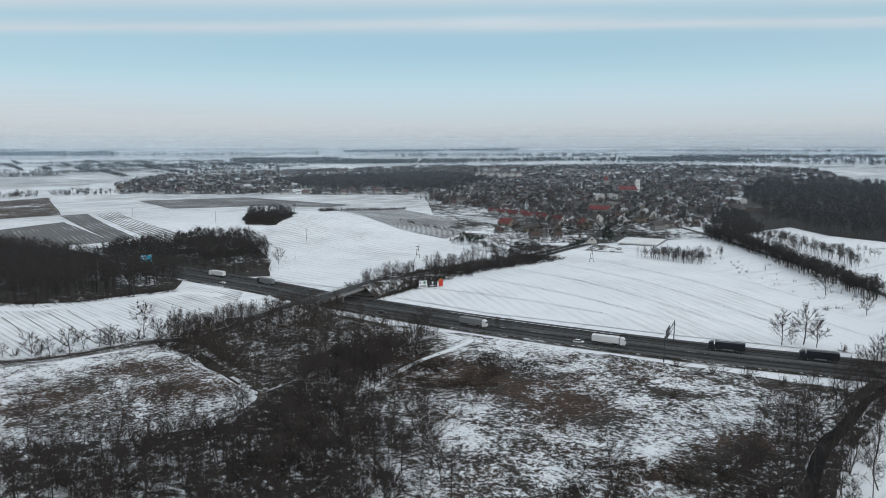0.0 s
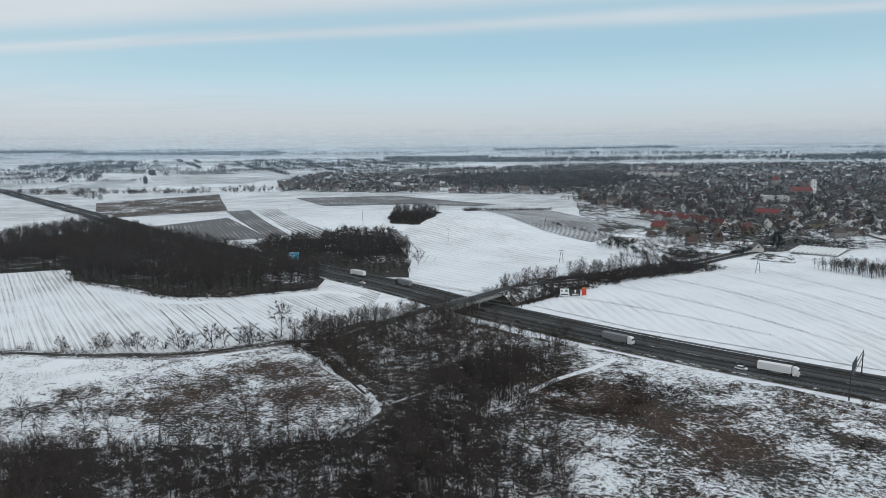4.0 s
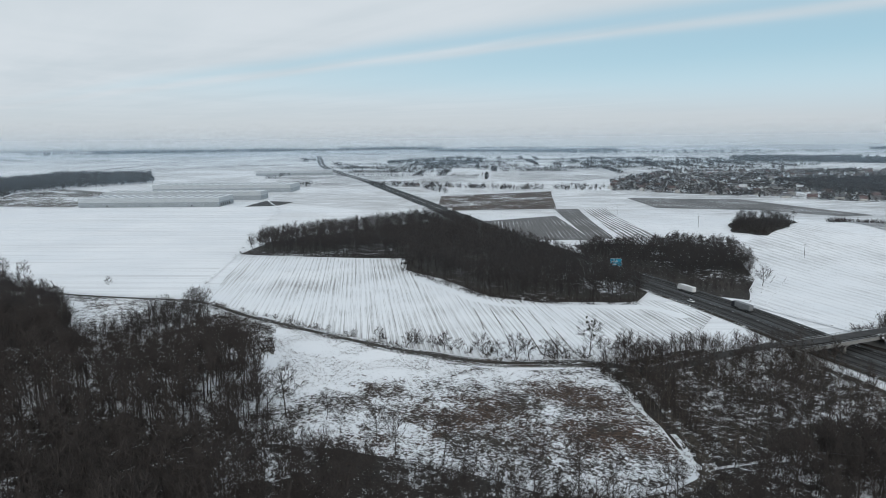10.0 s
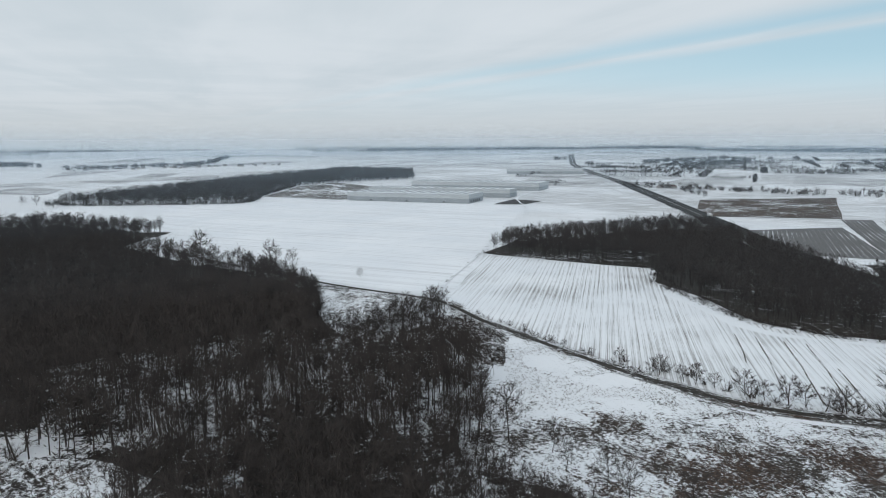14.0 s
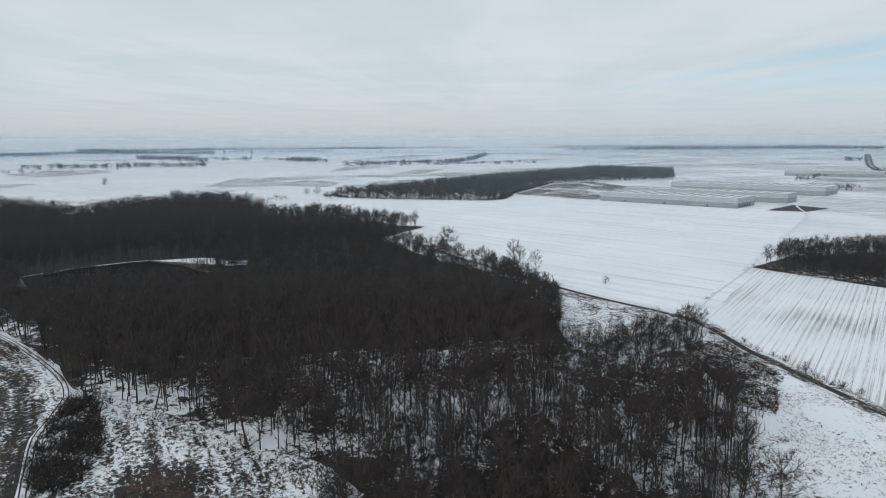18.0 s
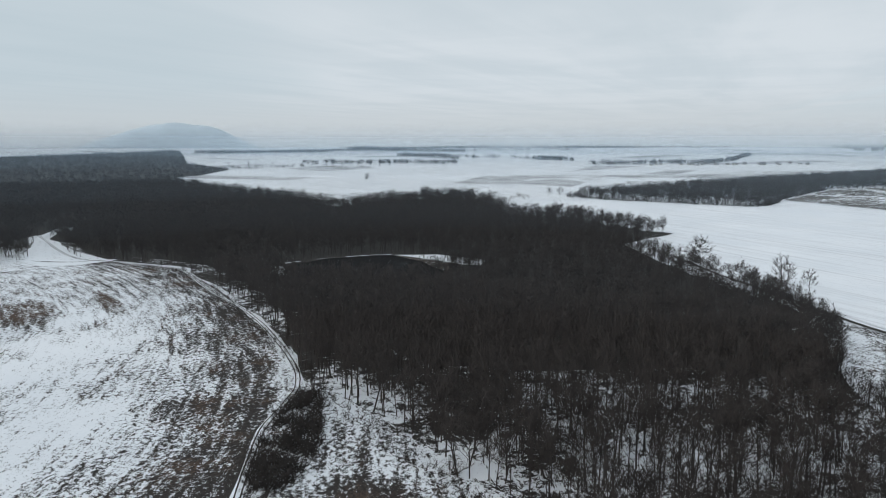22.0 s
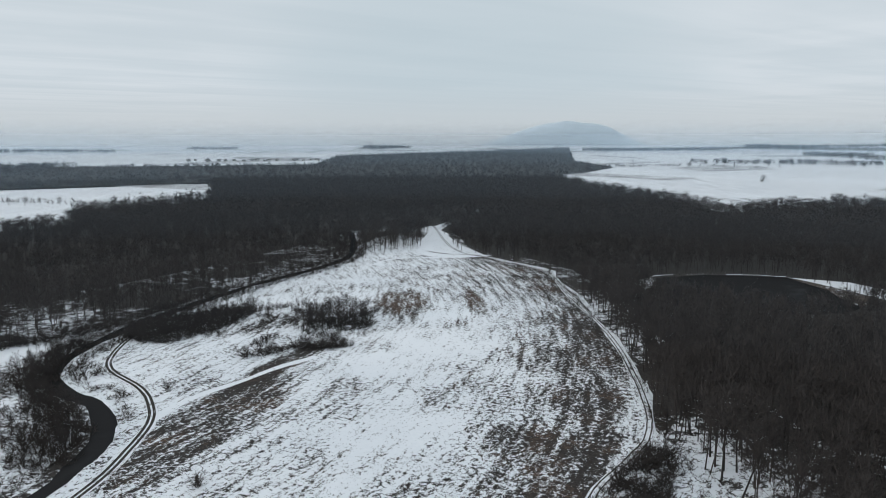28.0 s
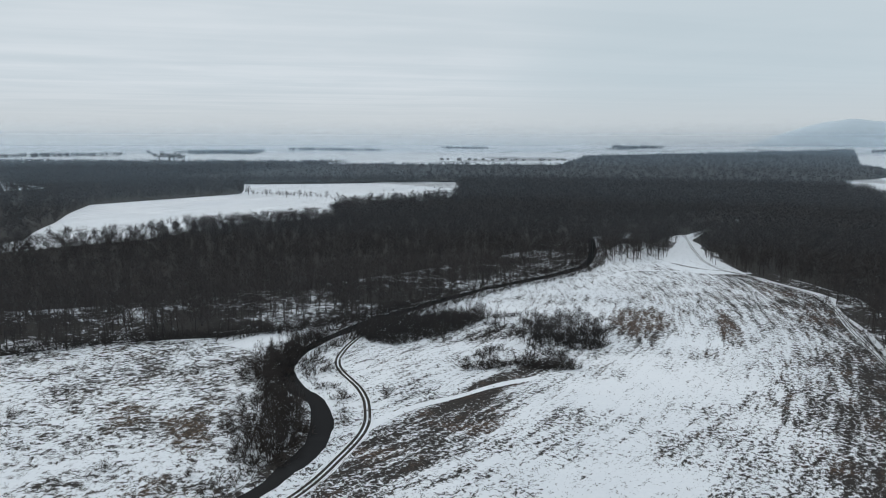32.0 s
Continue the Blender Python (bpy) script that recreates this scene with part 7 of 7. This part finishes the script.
def billboard(w, h, lift, face, label, x, y, marks):
    root = thing("billboard", label, "billboard", "advertising boards")
    part("panel", boxed(-w / 2, w / 2, -0.15, 0.15, lift, lift + h), face, root)
    for s in (-0.35, 0.35):
        part("post", boxed(s * w - 0.12, s * w + 0.12, 0.16, 0.4, -0.3, lift + h * 0.8), M_DARKSTEEL, root)
        part("footing", boxed(s * w - 0.5, s * w + 0.5, -0.4, 0.8, -0.3, 0.25), M_CONCRETE, root)
    for name, mat, x0, x1, z0, z1 in marks:
        part(name, boxed(x0, x1, -0.22, -0.15, lift + z0, lift + z1), mat, root)
    root.matrix_basis = face_to(x, y, 80, 60)


billboard(4.6, 4.0, 0.8, M_WHITE, "white advertising board with a green emblem", -29.5, 311, [("emblem", M_GREEN, 0.3, 1.6, 2.2, 3.5), ("emblem", M_BLACK, -1.9, -1.1, 2.4, 3.3), ("text_bar", M_BLACK, -1.9, 1.8, 0.6, 1.2)])
billboard(5.6, 3.2, 0.6, M_BLACK, "black advertising board with a white arrow", -24.6, 314, [("arrow_stem", M_WHITE, -0.15, 0.35, 1.6, 2.8), ("arrow_head", M_WHITE, -0.45, 0.65, 2.6, 3.1), ("text_bar", M_WHITE, -1.6, 0.9, 0.5, 0.95), ("text_bar", M_WHITE, 1.4, 2.0, 0.5, 0.95)])
billboard(2.4, 3.6, 0.6, M_RED, "red advertising board with an uneven top", -20.3, 316.4, [("cutout", plain("yellow_board", (0.45, 0.22, 0.05), 0.6, vary=0.1), -1.1, -0.5, 3.4, 4.3), ("cutout", plain("amber_board", (0.48, 0.20, 0.04), 0.6, vary=0.1), -0.3, 0.4, 3.4, 4.5), ("cutout", M_RED, 0.5, 1.1, 3.4, 4.2)])


def power_pole(x, y, turn, label):
    root = thing("power_pole", label, "power pole", "power line poles")
    for s in (-1, 1):
        part("leg", tube(bmesh.new(), (s * 1.9, 0, -0.3), (s * 0.3, 0, 11.5), 0.2, 0.14, 8), M_WOOD, root)
    for z, w in ((3.4, 1.5), (8.0, 0.9)):
        part("brace", boxed(-w, w, -0.1, 0.1, z, z + 0.22), M_WOOD, root)
    arm = part("crossarm", boxed(-1.8, 1.8, -0.12, 0.12, 10.9, 11.15), M_DARKSTEEL, root)
    for q in (-1.6, 0, 1.6):
        part("insulator", tube(bmesh.new(), (q, 0, 11.15), (q, 0, 11.6), 0.09, 0.06, 8), M_WHITE, arm)
    root.matrix_basis = place_at(x, y, turn) @ Matrix.Diagonal((0.8, 0.8, 0.8, 1))


power_pole(62, 428, 20, "wooden A-frame power pole in a snowy field")
power_pole(-63, 422, 20, "wooden A-frame power pole on the hill field")
for x, y in ((-172, 468), (-470, 640), (-300, 540)):
    root = thing("utility_pole", "single wooden utility pole in a field", "utility pole", "utility poles")
    part("pole", tube(bmesh.new(), (0, 0, -0.3), (0, 0, 10.5), 0.16, 0.11, 8), M_WOOD, root)
    part("crossarm", boxed(-0.8, 0.8, -0.06, 0.06, 9.8, 9.95), M_WOOD, root)
    root.matrix_basis = place_at(x, y, 30)


# ---- warehouses ----
def warehouse(x, y, turn, ln, deep, h, label, docks=True):
    root = thing("warehouse", label, "warehouse", "warehouses beyond the field")
    part("wall", boxed(0, ln, 0, deep, -0.5, h * 0.55), M_GREYPANEL, root, "grey lower wall panels")
    part("upper_wall", boxed(0, ln, 0, deep, h * 0.55 + 0.01, h), M_PALEPANEL, root)
    part("parapet", boxed(-0.3, ln + 0.3, -0.3, deep + 0.3, h, h + 0.9), M_PALEPANEL, root)
    part("roof", boxed(0.4, ln - 0.4, 0.4, deep - 0.4, h + 0.9, h + 1.0), M_ROOF_FLAT, root, "flat roof under snow")
    for k in range(int(ln / 14)):
        part("skylight", boxed(6 + k * 14, 10 + k * 14, deep * 0.15, deep * 0.85, h + 1.0, h + 1.5), M_GREYPANEL, root)
    if docks:
        for k in range(3):
            part("door", boxed(ln * (0.2 + 0.3 * k), ln * (0.2 + 0.3 * k) + 2, -0.2, 0.0, -0.3, 2.8), M_DARKSTEEL, root)
        for k in range(5):
            part("loading_dock", boxed(ln, ln + 0.25, 6 + k * 9, 10 + k * 9, 0.6, 4.8), M_DARKSTEEL, root)
    root.matrix_basis = place_at(x, y, turn)


TURN_W = math.degrees(math.atan2(175, 140))
warehouse(-1030, 162, TURN_W, 200, 62, 12.0, "long white logistics hall with a snowy roof")
warehouse(-1135, 215, TURN_W, 250, 40, 12.0, "second long grey hall behind the first", False)
warehouse(-1255, 320, TURN_W, 250, 70, 13.0, "third logistics hall with a white front", False)
warehouse(-1690, 690, 62, 200, 45, 12.0, "far factory hall beside the highway", False)
drape("loading_yard", [(-880, 345), (-862, 385), (-905, 432), (-950, 405)], M_ASPHALT_WORN, 0.35, 20, 0.5, "paved yard beside the logistics hall", "yard", 140)


# ---- greenhouse ----
def greenhouse():
    root = thing("greenhouse", "row of white plastic growing tunnels", "greenhouse")
    for k in range(11):
        bm = bmesh.new()
        n = 8
        ring = [(3.0 * math.cos(math.pi * i / n), 1.6 * math.sin(math.pi * i / n)) for i in range(n + 1)]
        va = [bm.verts.new((k * 3.6 + a * 0.55, -13, b)) for a, b in ring]
        vb = [bm.verts.new((k * 3.6 + a * 0.55, 13, b)) for a, b in ring]
        for i in range(n):
            bm.faces.new((va[i], va[i + 1], vb[i + 1], vb[i]))
        bm.faces.new(va[::-1]), bm.faces.new(vb)
        part("tunnel", bm, M_WHITE, root)
    root.matrix_basis = place_at(86, 553, -14) @ Matrix.Diagonal((0.85, 1.45, 1.0, 1))


greenhouse()


# ---- the town ----
def gable_mesh(w, l, h, ridge):
    bm = bmesh.new()
    vs = [bm.verts.new(q) for q in ((-w, -l, -0.5), (w, -l, -0.5), (w, l, -0.5), (-w, l, -0.5), (-w, -l, h), (w, -l, h), (w, l, h), (-w, l, h), (0, -l, ridge), (0, l, ridge))]
    for f in ((0, 1, 5, 8, 4), (2, 3, 7, 9, 6), (1, 2, 6, 5), (3, 0, 4, 7), (3, 2, 1, 0)):
        bm.faces.new([vs[i] for i in f])
    return bm


def roof_mesh(w, l, h, ridge):
    bm, o, th = bmesh.new(), 0.5, 0.25
    for s in (-1, 1):
        drop = (ridge - h) / w * o
        q = [(0, -l - o, ridge), (0, l + o, ridge), (s * (w + o), l + o, h - drop), (s * (w + o), -l - o, h - drop)]
        lo = [bm.verts.new(p) for p in q]
        hi = [bm.verts.new((p[0], p[1], p[2] + th)) for p in q]
        bm.faces.new(lo), bm.faces.new(hi[::-1])
        for i in range(4):
            bm.faces.new((lo[i], hi[i], hi[(i + 1) % 4], lo[(i + 1) % 4]))
    bmesh.ops.recalc_face_normals(bm, faces=bm.faces)
    return bm


def house(w, l, h, ridge, wall, roof, label, windows=True, group="town houses", name="house", floors=1):
    root = thing(name, label, "house", group)
    w, l = w / 2, l / 2
    part("wall", gable_mesh(w, l, h, ridge), wall, root)
    part("roof", roof_mesh(w, l, h, ridge), roof, root)
    part("chimney", boxed(w * 0.2, w * 0.2 + 0.7, l * 0.3, l * 0.3 + 0.7, ridge - 1.6, ridge + 1.0), M_BRICK, root)
    if windows:
        for fl in range(floors):
            z = 1.0 + fl * 2.9
            for y in (-0.55, 0.55):
                for s in (-1, 1):
                    part("window", boxed(s * w - 0.06, s * w + 0.06, y * l - 0.7, y * l + 0.7, z, z + 1.4), M_GLASS, root)
        for s in (-1, 1):
            part("window", boxed(-0.8, 0.8, s * l - 0.06, s * l + 0.06, h + 0.3, h + 1.5), M_GLASS, root)
        part("door", boxed(w - 0.05, w + 0.08, -0.5, 0.5, -0.4, 2.0), M_WOOD, root)
    return root


def house_at(ob, x, y, turn):
    ob.matrix_basis = place_at(x, y, turn)


house_at(house(15, 24, 6, 10, M_WALL, M_ROOF_RED, "long building with a bright red roof", floors=2), 64, 788, 75)
house_at(house(11, 13, 5, 10, M_WALL_WHITE, M_ROOF_BROWN, "white gabled house with a brown roof"), 122, 743, 10)
house_at(house(12, 12, 5, 8, M_WALL_TAN, M_ROOF_BROWN, "low tan house beside a snowy garden"), 108, 705, 70)
house_at(house(11, 14, 4, 10, M_WALL_TAN, M_ROOF_RED, "house with a steep red roof"), 50, 641, 20)
house_at(house(11, 12, 6, 11, M_WALL_WHITE, M_ROOF_BROWN, "tall white house with a steep roof"), 61, 684, 30)
house_at(house(8, 9, 3, 7, M_WALL_WHITE, M_ROOF_GREY, "small white gabled house by the field"), 59, 531, 15)
house_at(house(12, 14, 3.5, 8, M_WALL_TAN, M_ROOF_BROWN, "wide low house with a brown roof"), 2, 600, 70)
house_at(house(11, 14, 3.5, 8, M_WALL_TAN, M_ROOF_RED, "house with a red hipped roof"), -28, 640, 60)
house_at(house(12, 12, 4, 9, M_WALL_WHITE, M_ROOF_RED, "white house with a dark red roof"), 22, 672, 60)
house_at(house(24, 46, 6, 9, M_BRICK, M_ROOF_BROWN, "long low brick hall at the town's edge", floors=2), 244, 852, 60)
house_at(house(16, 26, 6, 8, M_WALL_WHITE, M_ROOF_SNOW, "white hall with a snowy roof", floors=2), 248, 975, 40)
house_at(house(13, 13, 9.5, 10.5, M_WALL_WHITE, M_ROOF_SNOW, "white apartment block with a flat roof", floors=3, name="apartment_block"), 62, 979, 12)
house_at(house(13, 13, 9.5, 10.5, M_WALL_WHITE, M_ROOF_SNOW, "white apartment block beside its twin", floors=3, name="apartment_block"), 80, 983, 12)
for i in range(10):
    x, y = -64 + i * 7.4, 768 - i * 5.4
    house_at(house(7.4, 7.0, 3.4, 6.6, M_WALL_WHITE, M_ROOF_RED, "terraced house with an orange-red roof", group="terraced houses"), x + (i % 3) * 1.4, y - (i % 2) * 3.0, 52 + (i % 2) * 90)
for i in range(6):
    x, y = -40 + i * 9.0, 742 - i * 6.0
    house_at(house(7.0, 7.4, 3.2, 6.2, M_WALL_WHITE, M_ROOF_RED, "small house of the front row with a red roof", group="terraced houses"), x, y, 142 - (i % 2) * 90)
for i in range(7):
    house_at(house(13, 13, 13, 17, M_WALL_WHITE, M_ROOF_RED, "pale apartment house with a red roof", floors=4, group="apartment row", name="apartment_block"), -217 + i * 15.5, 1503 + i * 2.5, 15)


def church():
    root = thing("church", "church with a tall white tower and red nave roof", "church")
    part("nave", gable_mesh(8, 22, 11, 19), M_WALL, root)
    part("nave_roof", roof_mesh(8, 22, 11, 19), M_ROOF_RED, root)
    tower = part("tower", boxed(-4.2, 4.2, 22, 30.4, -0.5, 30, bevel=0.2), M_TOWER, root)
    part("cornice", boxed(-4.7, 4.7, 21.5, 30.9, 30, 30.9), M_TOWER, tower)
    part("belfry", boxed(-3.2, 3.2, 23, 29.4, 30.9, 35), M_TOWER, tower)
    part("spire", tube(bmesh.new(), (0, 26.2, 35), (0, 26.2, 46), 3.6, 0.15, 8), M_ROOF_GREY, tower, "dark pointed spire")
    for z in (9, 17, 25, 31.6):
        for x in (-4.25, 4.25):
            part("window", boxed(x - 0.05, x + 0.05, 25.3, 27.1, z, z + 2.6), M_GLASS, tower)
        part("window", boxed(-0.9, 0.9, 30.38, 30.48, z, z + 2.6), M_GLASS, tower)
    for k in range(5):
        for x in (-8, 8):
            part("window", boxed(x - 0.06, x + 0.06, -18 + k * 8, -16 + k * 8, 3, 8), M_GLASS, root)
    root.matrix_basis = place_at(104, 1118, -65) @ Matrix.Diagonal((0.72, 0.72, 0.72, 1))
    hall = thing("town_hall", "tall building with a steep bright red roof", "town hall")
    part("wall", boxed(-8, 8, -8, 8, -0.5, 22), M_WALL, hall)
    bm = bmesh.new()
    bmesh.ops.create_cone(bm, cap_ends=True, segments=4, radius1=12.5, radius2=1.0, depth=15, matrix=Matrix.Translation((0, 0, 29.5)) @ Matrix.Rotation(math.pi / 4, 4, "Z"))
    part("roof", bm, M_ROOF_RED, hall)
    hall.matrix_basis = place_at(70, 1290, 20) @ Matrix.Diagonal((0.6, 0.6, 0.6, 1))


church()

TOWN = [(-215, 1040), (-150, 860), (-70, 800), (0, 730), (-20, 640), (-30, 560), (10, 545), (45, 590), (80, 620), (150, 640), (190, 720), (225, 800), (255, 980), (300, 1346), (-7, 1350), (-160, 1280)]
TOWN_FAR = [(-735, 945), (-400, 1011), (-215, 1048), (-160, 1290), (-7, 1360), (300, 1356), (560, 1500), (640, 2050), (300, 2350), (-500, 2150), (-1038, 1532), (-900, 1150)]
styles = [(9, 10, 4.2, 8, M_WALL, M_ROOF_BROWN, "plain house with a brown tiled roof"), (8.5, 10, 4.5, 8.5, M_WALL, M_ROOF_DULL, "house with a dull red tiled roof"),
          (11, 10, 5, 8.5, M_WALL_WHITE, M_ROOF_GREY, "white house with a grey roof"), (9, 12, 5.5, 9.5, M_BRICK, M_ROOF_BROWN, "brick house with a brown roof"),
          (9, 10, 4, 8.5, M_WALL_TAN, M_ROOF_SNOW, "house with a snow-dusted roof"), (10, 15, 7, 11, M_WALL, M_ROOF_BROWN, "tall town house with a steep roof"), (9, 11, 4.5, 8.5, M_WALL_WHITE, M_ROOF_SNOW, "white house with snow on its roof")]
spots = scatter(TOWN, 28, 80, (), 0.42)
built = {}
rng = np.random.default_rng(81)
for x, y in spots:
    if min(math.hypot(x - a, y - b) for a, b in ((64, 788), (122, 743), (108, 705), (50, 641), (61, 684), (59, 531), (244, 852), (248, 975), (70, 981), (98, 1110), (100, 545), (70, 1290))) < 21 or abs(y - (768 - (x + 66) * 0.81)) < 12 and -75 < x < 10:
        continue
    k = int(rng.choice(7, p=[0.26, 0.22, 0.08, 0.18, 0.08, 0.12, 0.06])) if y < 1000 else int(rng.choice(7, p=[0.22, 0.18, 0.08, 0.20, 0.06, 0.22, 0.04]))
    close = y < 830
    size = rng.uniform(0.72, 1.0)
    m = place_at(x, y, 25 + 90 * int(rng.integers(2)) + rng.normal(0, 9)) @ Matrix.Diagonal((size, size, size, 1))
    if (k, close) in built:
        copy_thing(built[k, close], m)
    else:
        ob = built[k, close] = house(*styles[k], windows=close)
        ob.matrix_basis = m


def far_houses():
    """The outskirts: small gabled houses joined into one sheet."""
    pts = np.vstack([scatter(TOWN_FAR, 32, 82, (), 0.5), scatter([(-1150, -2330), (-676, -2507), (-700, -2620), (-1180, -2440)], 45, 83), scatter([(-2323, -315), (-2426, -101), (-2537, 150), (-2640, 100), (-2450, -330)], 45, 84),
                     scatter([(-1100, 730), (-1000, 800), (-860, 870), (-880, 890), (-1120, 760)], 30, 85)])
    rng = np.random.default_rng(86)
    v, f, mi = [], [], []
    for x, y in pts:
        w, l, h, r = rng.uniform(3.6, 5.2), rng.uniform(4, 6.5), rng.uniform(3.0, 5.0), 0
        r = h + rng.uniform(2.4, 3.6)
        a = radians(25 + 90 * rng.integers(2) + rng.normal(0, 12))
        c, s, z0, k = math.cos(a), math.sin(a), ground(x, y), len(v)
        o = 0.5
        for px, py, pz in ((-w, -l, -0.5), (w, -l, -0.5), (w, l, -0.5), (-w, l, -0.5), (-w, -l, h), (w, -l, h), (w, l, h), (-w, l, h), (0, -l, r), (0, l, r),
                           (-w - o, -l - o, h - o), (w + o, -l - o, h - o), (w + o, l + o, h - o), (-w - o, l + o, h - o), (0, -l - o, r + 0.1), (0, l + o, r + 0.1)):
            v.append((x + px * c - py * s, y + px * s + py * c, z0 + pz))
        wall, roof = int(rng.random() < 0.8), 2 + int(rng.choice(4, p=[0.2, 0.45, 0.25, 0.10]))
        for t in ((0, 1, 5), (0, 5, 4), (1, 2, 6), (1, 6, 5), (2, 3, 7), (2, 7, 6), (3, 0, 4), (3, 4, 7), (4, 5, 8), (6, 7, 9)):
            f.append([k + i for i in t]), mi.append(wall)
        for t in ((10, 14, 15), (10, 15, 13), (11, 12, 15), (11, 15, 14)):
            f.append([k + i for i in t]), mi.append(roof)
    mats = [M_WALL_WHITE, M_WALL, M_ROOF_DULL, M_ROOF_BROWN, M_ROOF_GREY, M_ROOF_SNOW]
    tagged(new("outlying_houses", mesh_of("outlying_houses", v, f, (mats, mi))), "many small distant houses at the town's outskirts", "houses", kind="stuff")


far_houses()
planted("town_trees", LOW, scatter(TOWN, 8.3, 87), 5, 12, M_CANOPY, 87, "bare garden trees between the houses", "trees", girth=(1.0, 1.4))
planted("garden_hedges", BUSH, drifts(scatter([(-66, 554), (-16, 500), (12, 461), (40, 500), (80, 535), (135, 590), (60, 640), (-64, 640)], 4.3, 88), 20, 0.0, 9), 1.2, 4, M_SHRUB, 88, "dark hedges and shrubs in the gardens", "hedge", girth=(1.0, 1.6))
planted("outskirt_trees", SPECK, drifts(scatter(TOWN_FAR, 11.5, 89), 70, -0.22, 12), 6, 13, M_CANOPY, 89, "bare trees among distant houses", "trees", girth=(1.1, 1.7))
planted("town_edge_trees", HALF, np.vstack([scatter([(124, 470), (150, 500), (160, 470), (140, 440)], 8, 90), scatter([(175, 650), (180, 598), (210, 615), (230, 690), (205, 700)], 6, 91), along([(185, 560), (215, 530), (262, 500), (330, 440)], 5, 4, 92)]), 5, 11, M_TWIG, 90, "bare scrub trees at the town's edge", "trees")
planted("scattered_shrubs", BUSH, scatter([(142, 515), (197, 451), (224, 362), (192, 290), (140, 432)], 13, 93), 1.0, 3.0, M_SHRUB, 93, "single bare shrubs in snow", "bushes")
planted("allotment_hedge", BUSH, np.vstack([along([(-140, 620), (-60, 560), (-10, 508), (30, 462)], 5, 1.8, 94), along([(-30, 470), (5, 455)], 3, 1.8, 95)]), 1.5, 4.0, M_SHRUB, 94, "dark hedge along the allotments", "hedge")

planted("conifer_row", SPECK, np.vstack([along([(-218, 956), (-180, 934), (-145, 908)], 2, 5, 196), along([(-214, 968), (-176, 946), (-141, 920)], 2, 5, 197)]), 5, 8, M_CONIFER, 196, "rows of small dark conifers by the town", "trees", girth=(0.7, 0.9))
planted("allotment_wood", HALF, np.vstack([scatter([(-56, 497), (-36, 496), (-30, 520), (-52, 524)], 2.8, 198), along([(-36, 500), (-10, 462), (13, 430)], 3, 1.2, 199), along([(-12, 600), (20, 594)], 3, 1.6, 198), scatter([(2, 475), (22, 478), (18, 500), (0, 496)], 3.4, 197), scatter([(42, 500), (52, 497), (56, 520), (46, 524)], 3.4, 196), scatter([(68, 536), (80, 536), (78, 612), (70, 610)], 4, 195), along([(86, 576), (122, 574)], 2, 1.2, 194)]), 3.5, 8, M_CONIFER, 198, "dense dark evergreen hedges at the allotments", "hedge", girth=(1.0, 1.4))
planted("park_trees", HALF, np.vstack([scatter([(172, 650), (182, 570), (207, 600), (212, 680), (225, 780), (205, 820), (188, 720)], 4.6, 200), along([(170, 600), (181, 560), (190, 526), (200, 478), (205, 436), (212, 396), (222, 340)], 7, 0.45, 201, -8), along([(205, 600), (220, 540), (232, 500), (240, 450)], 4, 1.6, 202)]), 6, 14, M_CANOPY, 200, "dark bare trees round the town's edge", "trees", girth=(1.0, 1.4))
planted("field_corner_trees", FULL, scatter([(94, 462), (108, 476), (134, 468), (142, 446), (131, 432)], 2.9, 202), 5, 10, M_CANOPY, 202, "clump of bare trees at the field's corner", "trees")
planted("suburb_trees", SPECK, np.vstack([scatter([(-640, 1330), (-430, 1110), (-200, 1160), (-170, 1500), (-400, 1680)], 11, 203), scatter([(-1013, 2440), (-585, 2560), (-160, 2590), (241, 2760), (697, 2590), (720, 2680), (230, 2850), (-170, 2680), (-600, 2640), (-1030, 2530)], 19, 204)]), 11, 19, M_CANOPY, 203, "dark park trees beyond the town", "trees", girth=(1.1, 1.5))
planted("copse_tall_trees", HALF, drifts(scatter([(-288, 372), (-305, 400), (-262, 455), (-222, 462), (-178, 418), (-172, 396), (-200, 362), (-232, 362)], 4.4, 205), 20, -0.25, 14), 9, 15, M_CANOPY, 205, "tall dark trees in the copse", "wood", girth=(1.0, 1.3))
planted("hall_scrub", BUSH, np.vstack([along([(-1150, 30), (-1200, 60), (-1290, 130), (-1400, 190)], 20, 5, 206)]), 2, 5, M_SHRUB, 206, "scrub on the waste land by the halls", "bushes", girth=(1.0, 1.6))
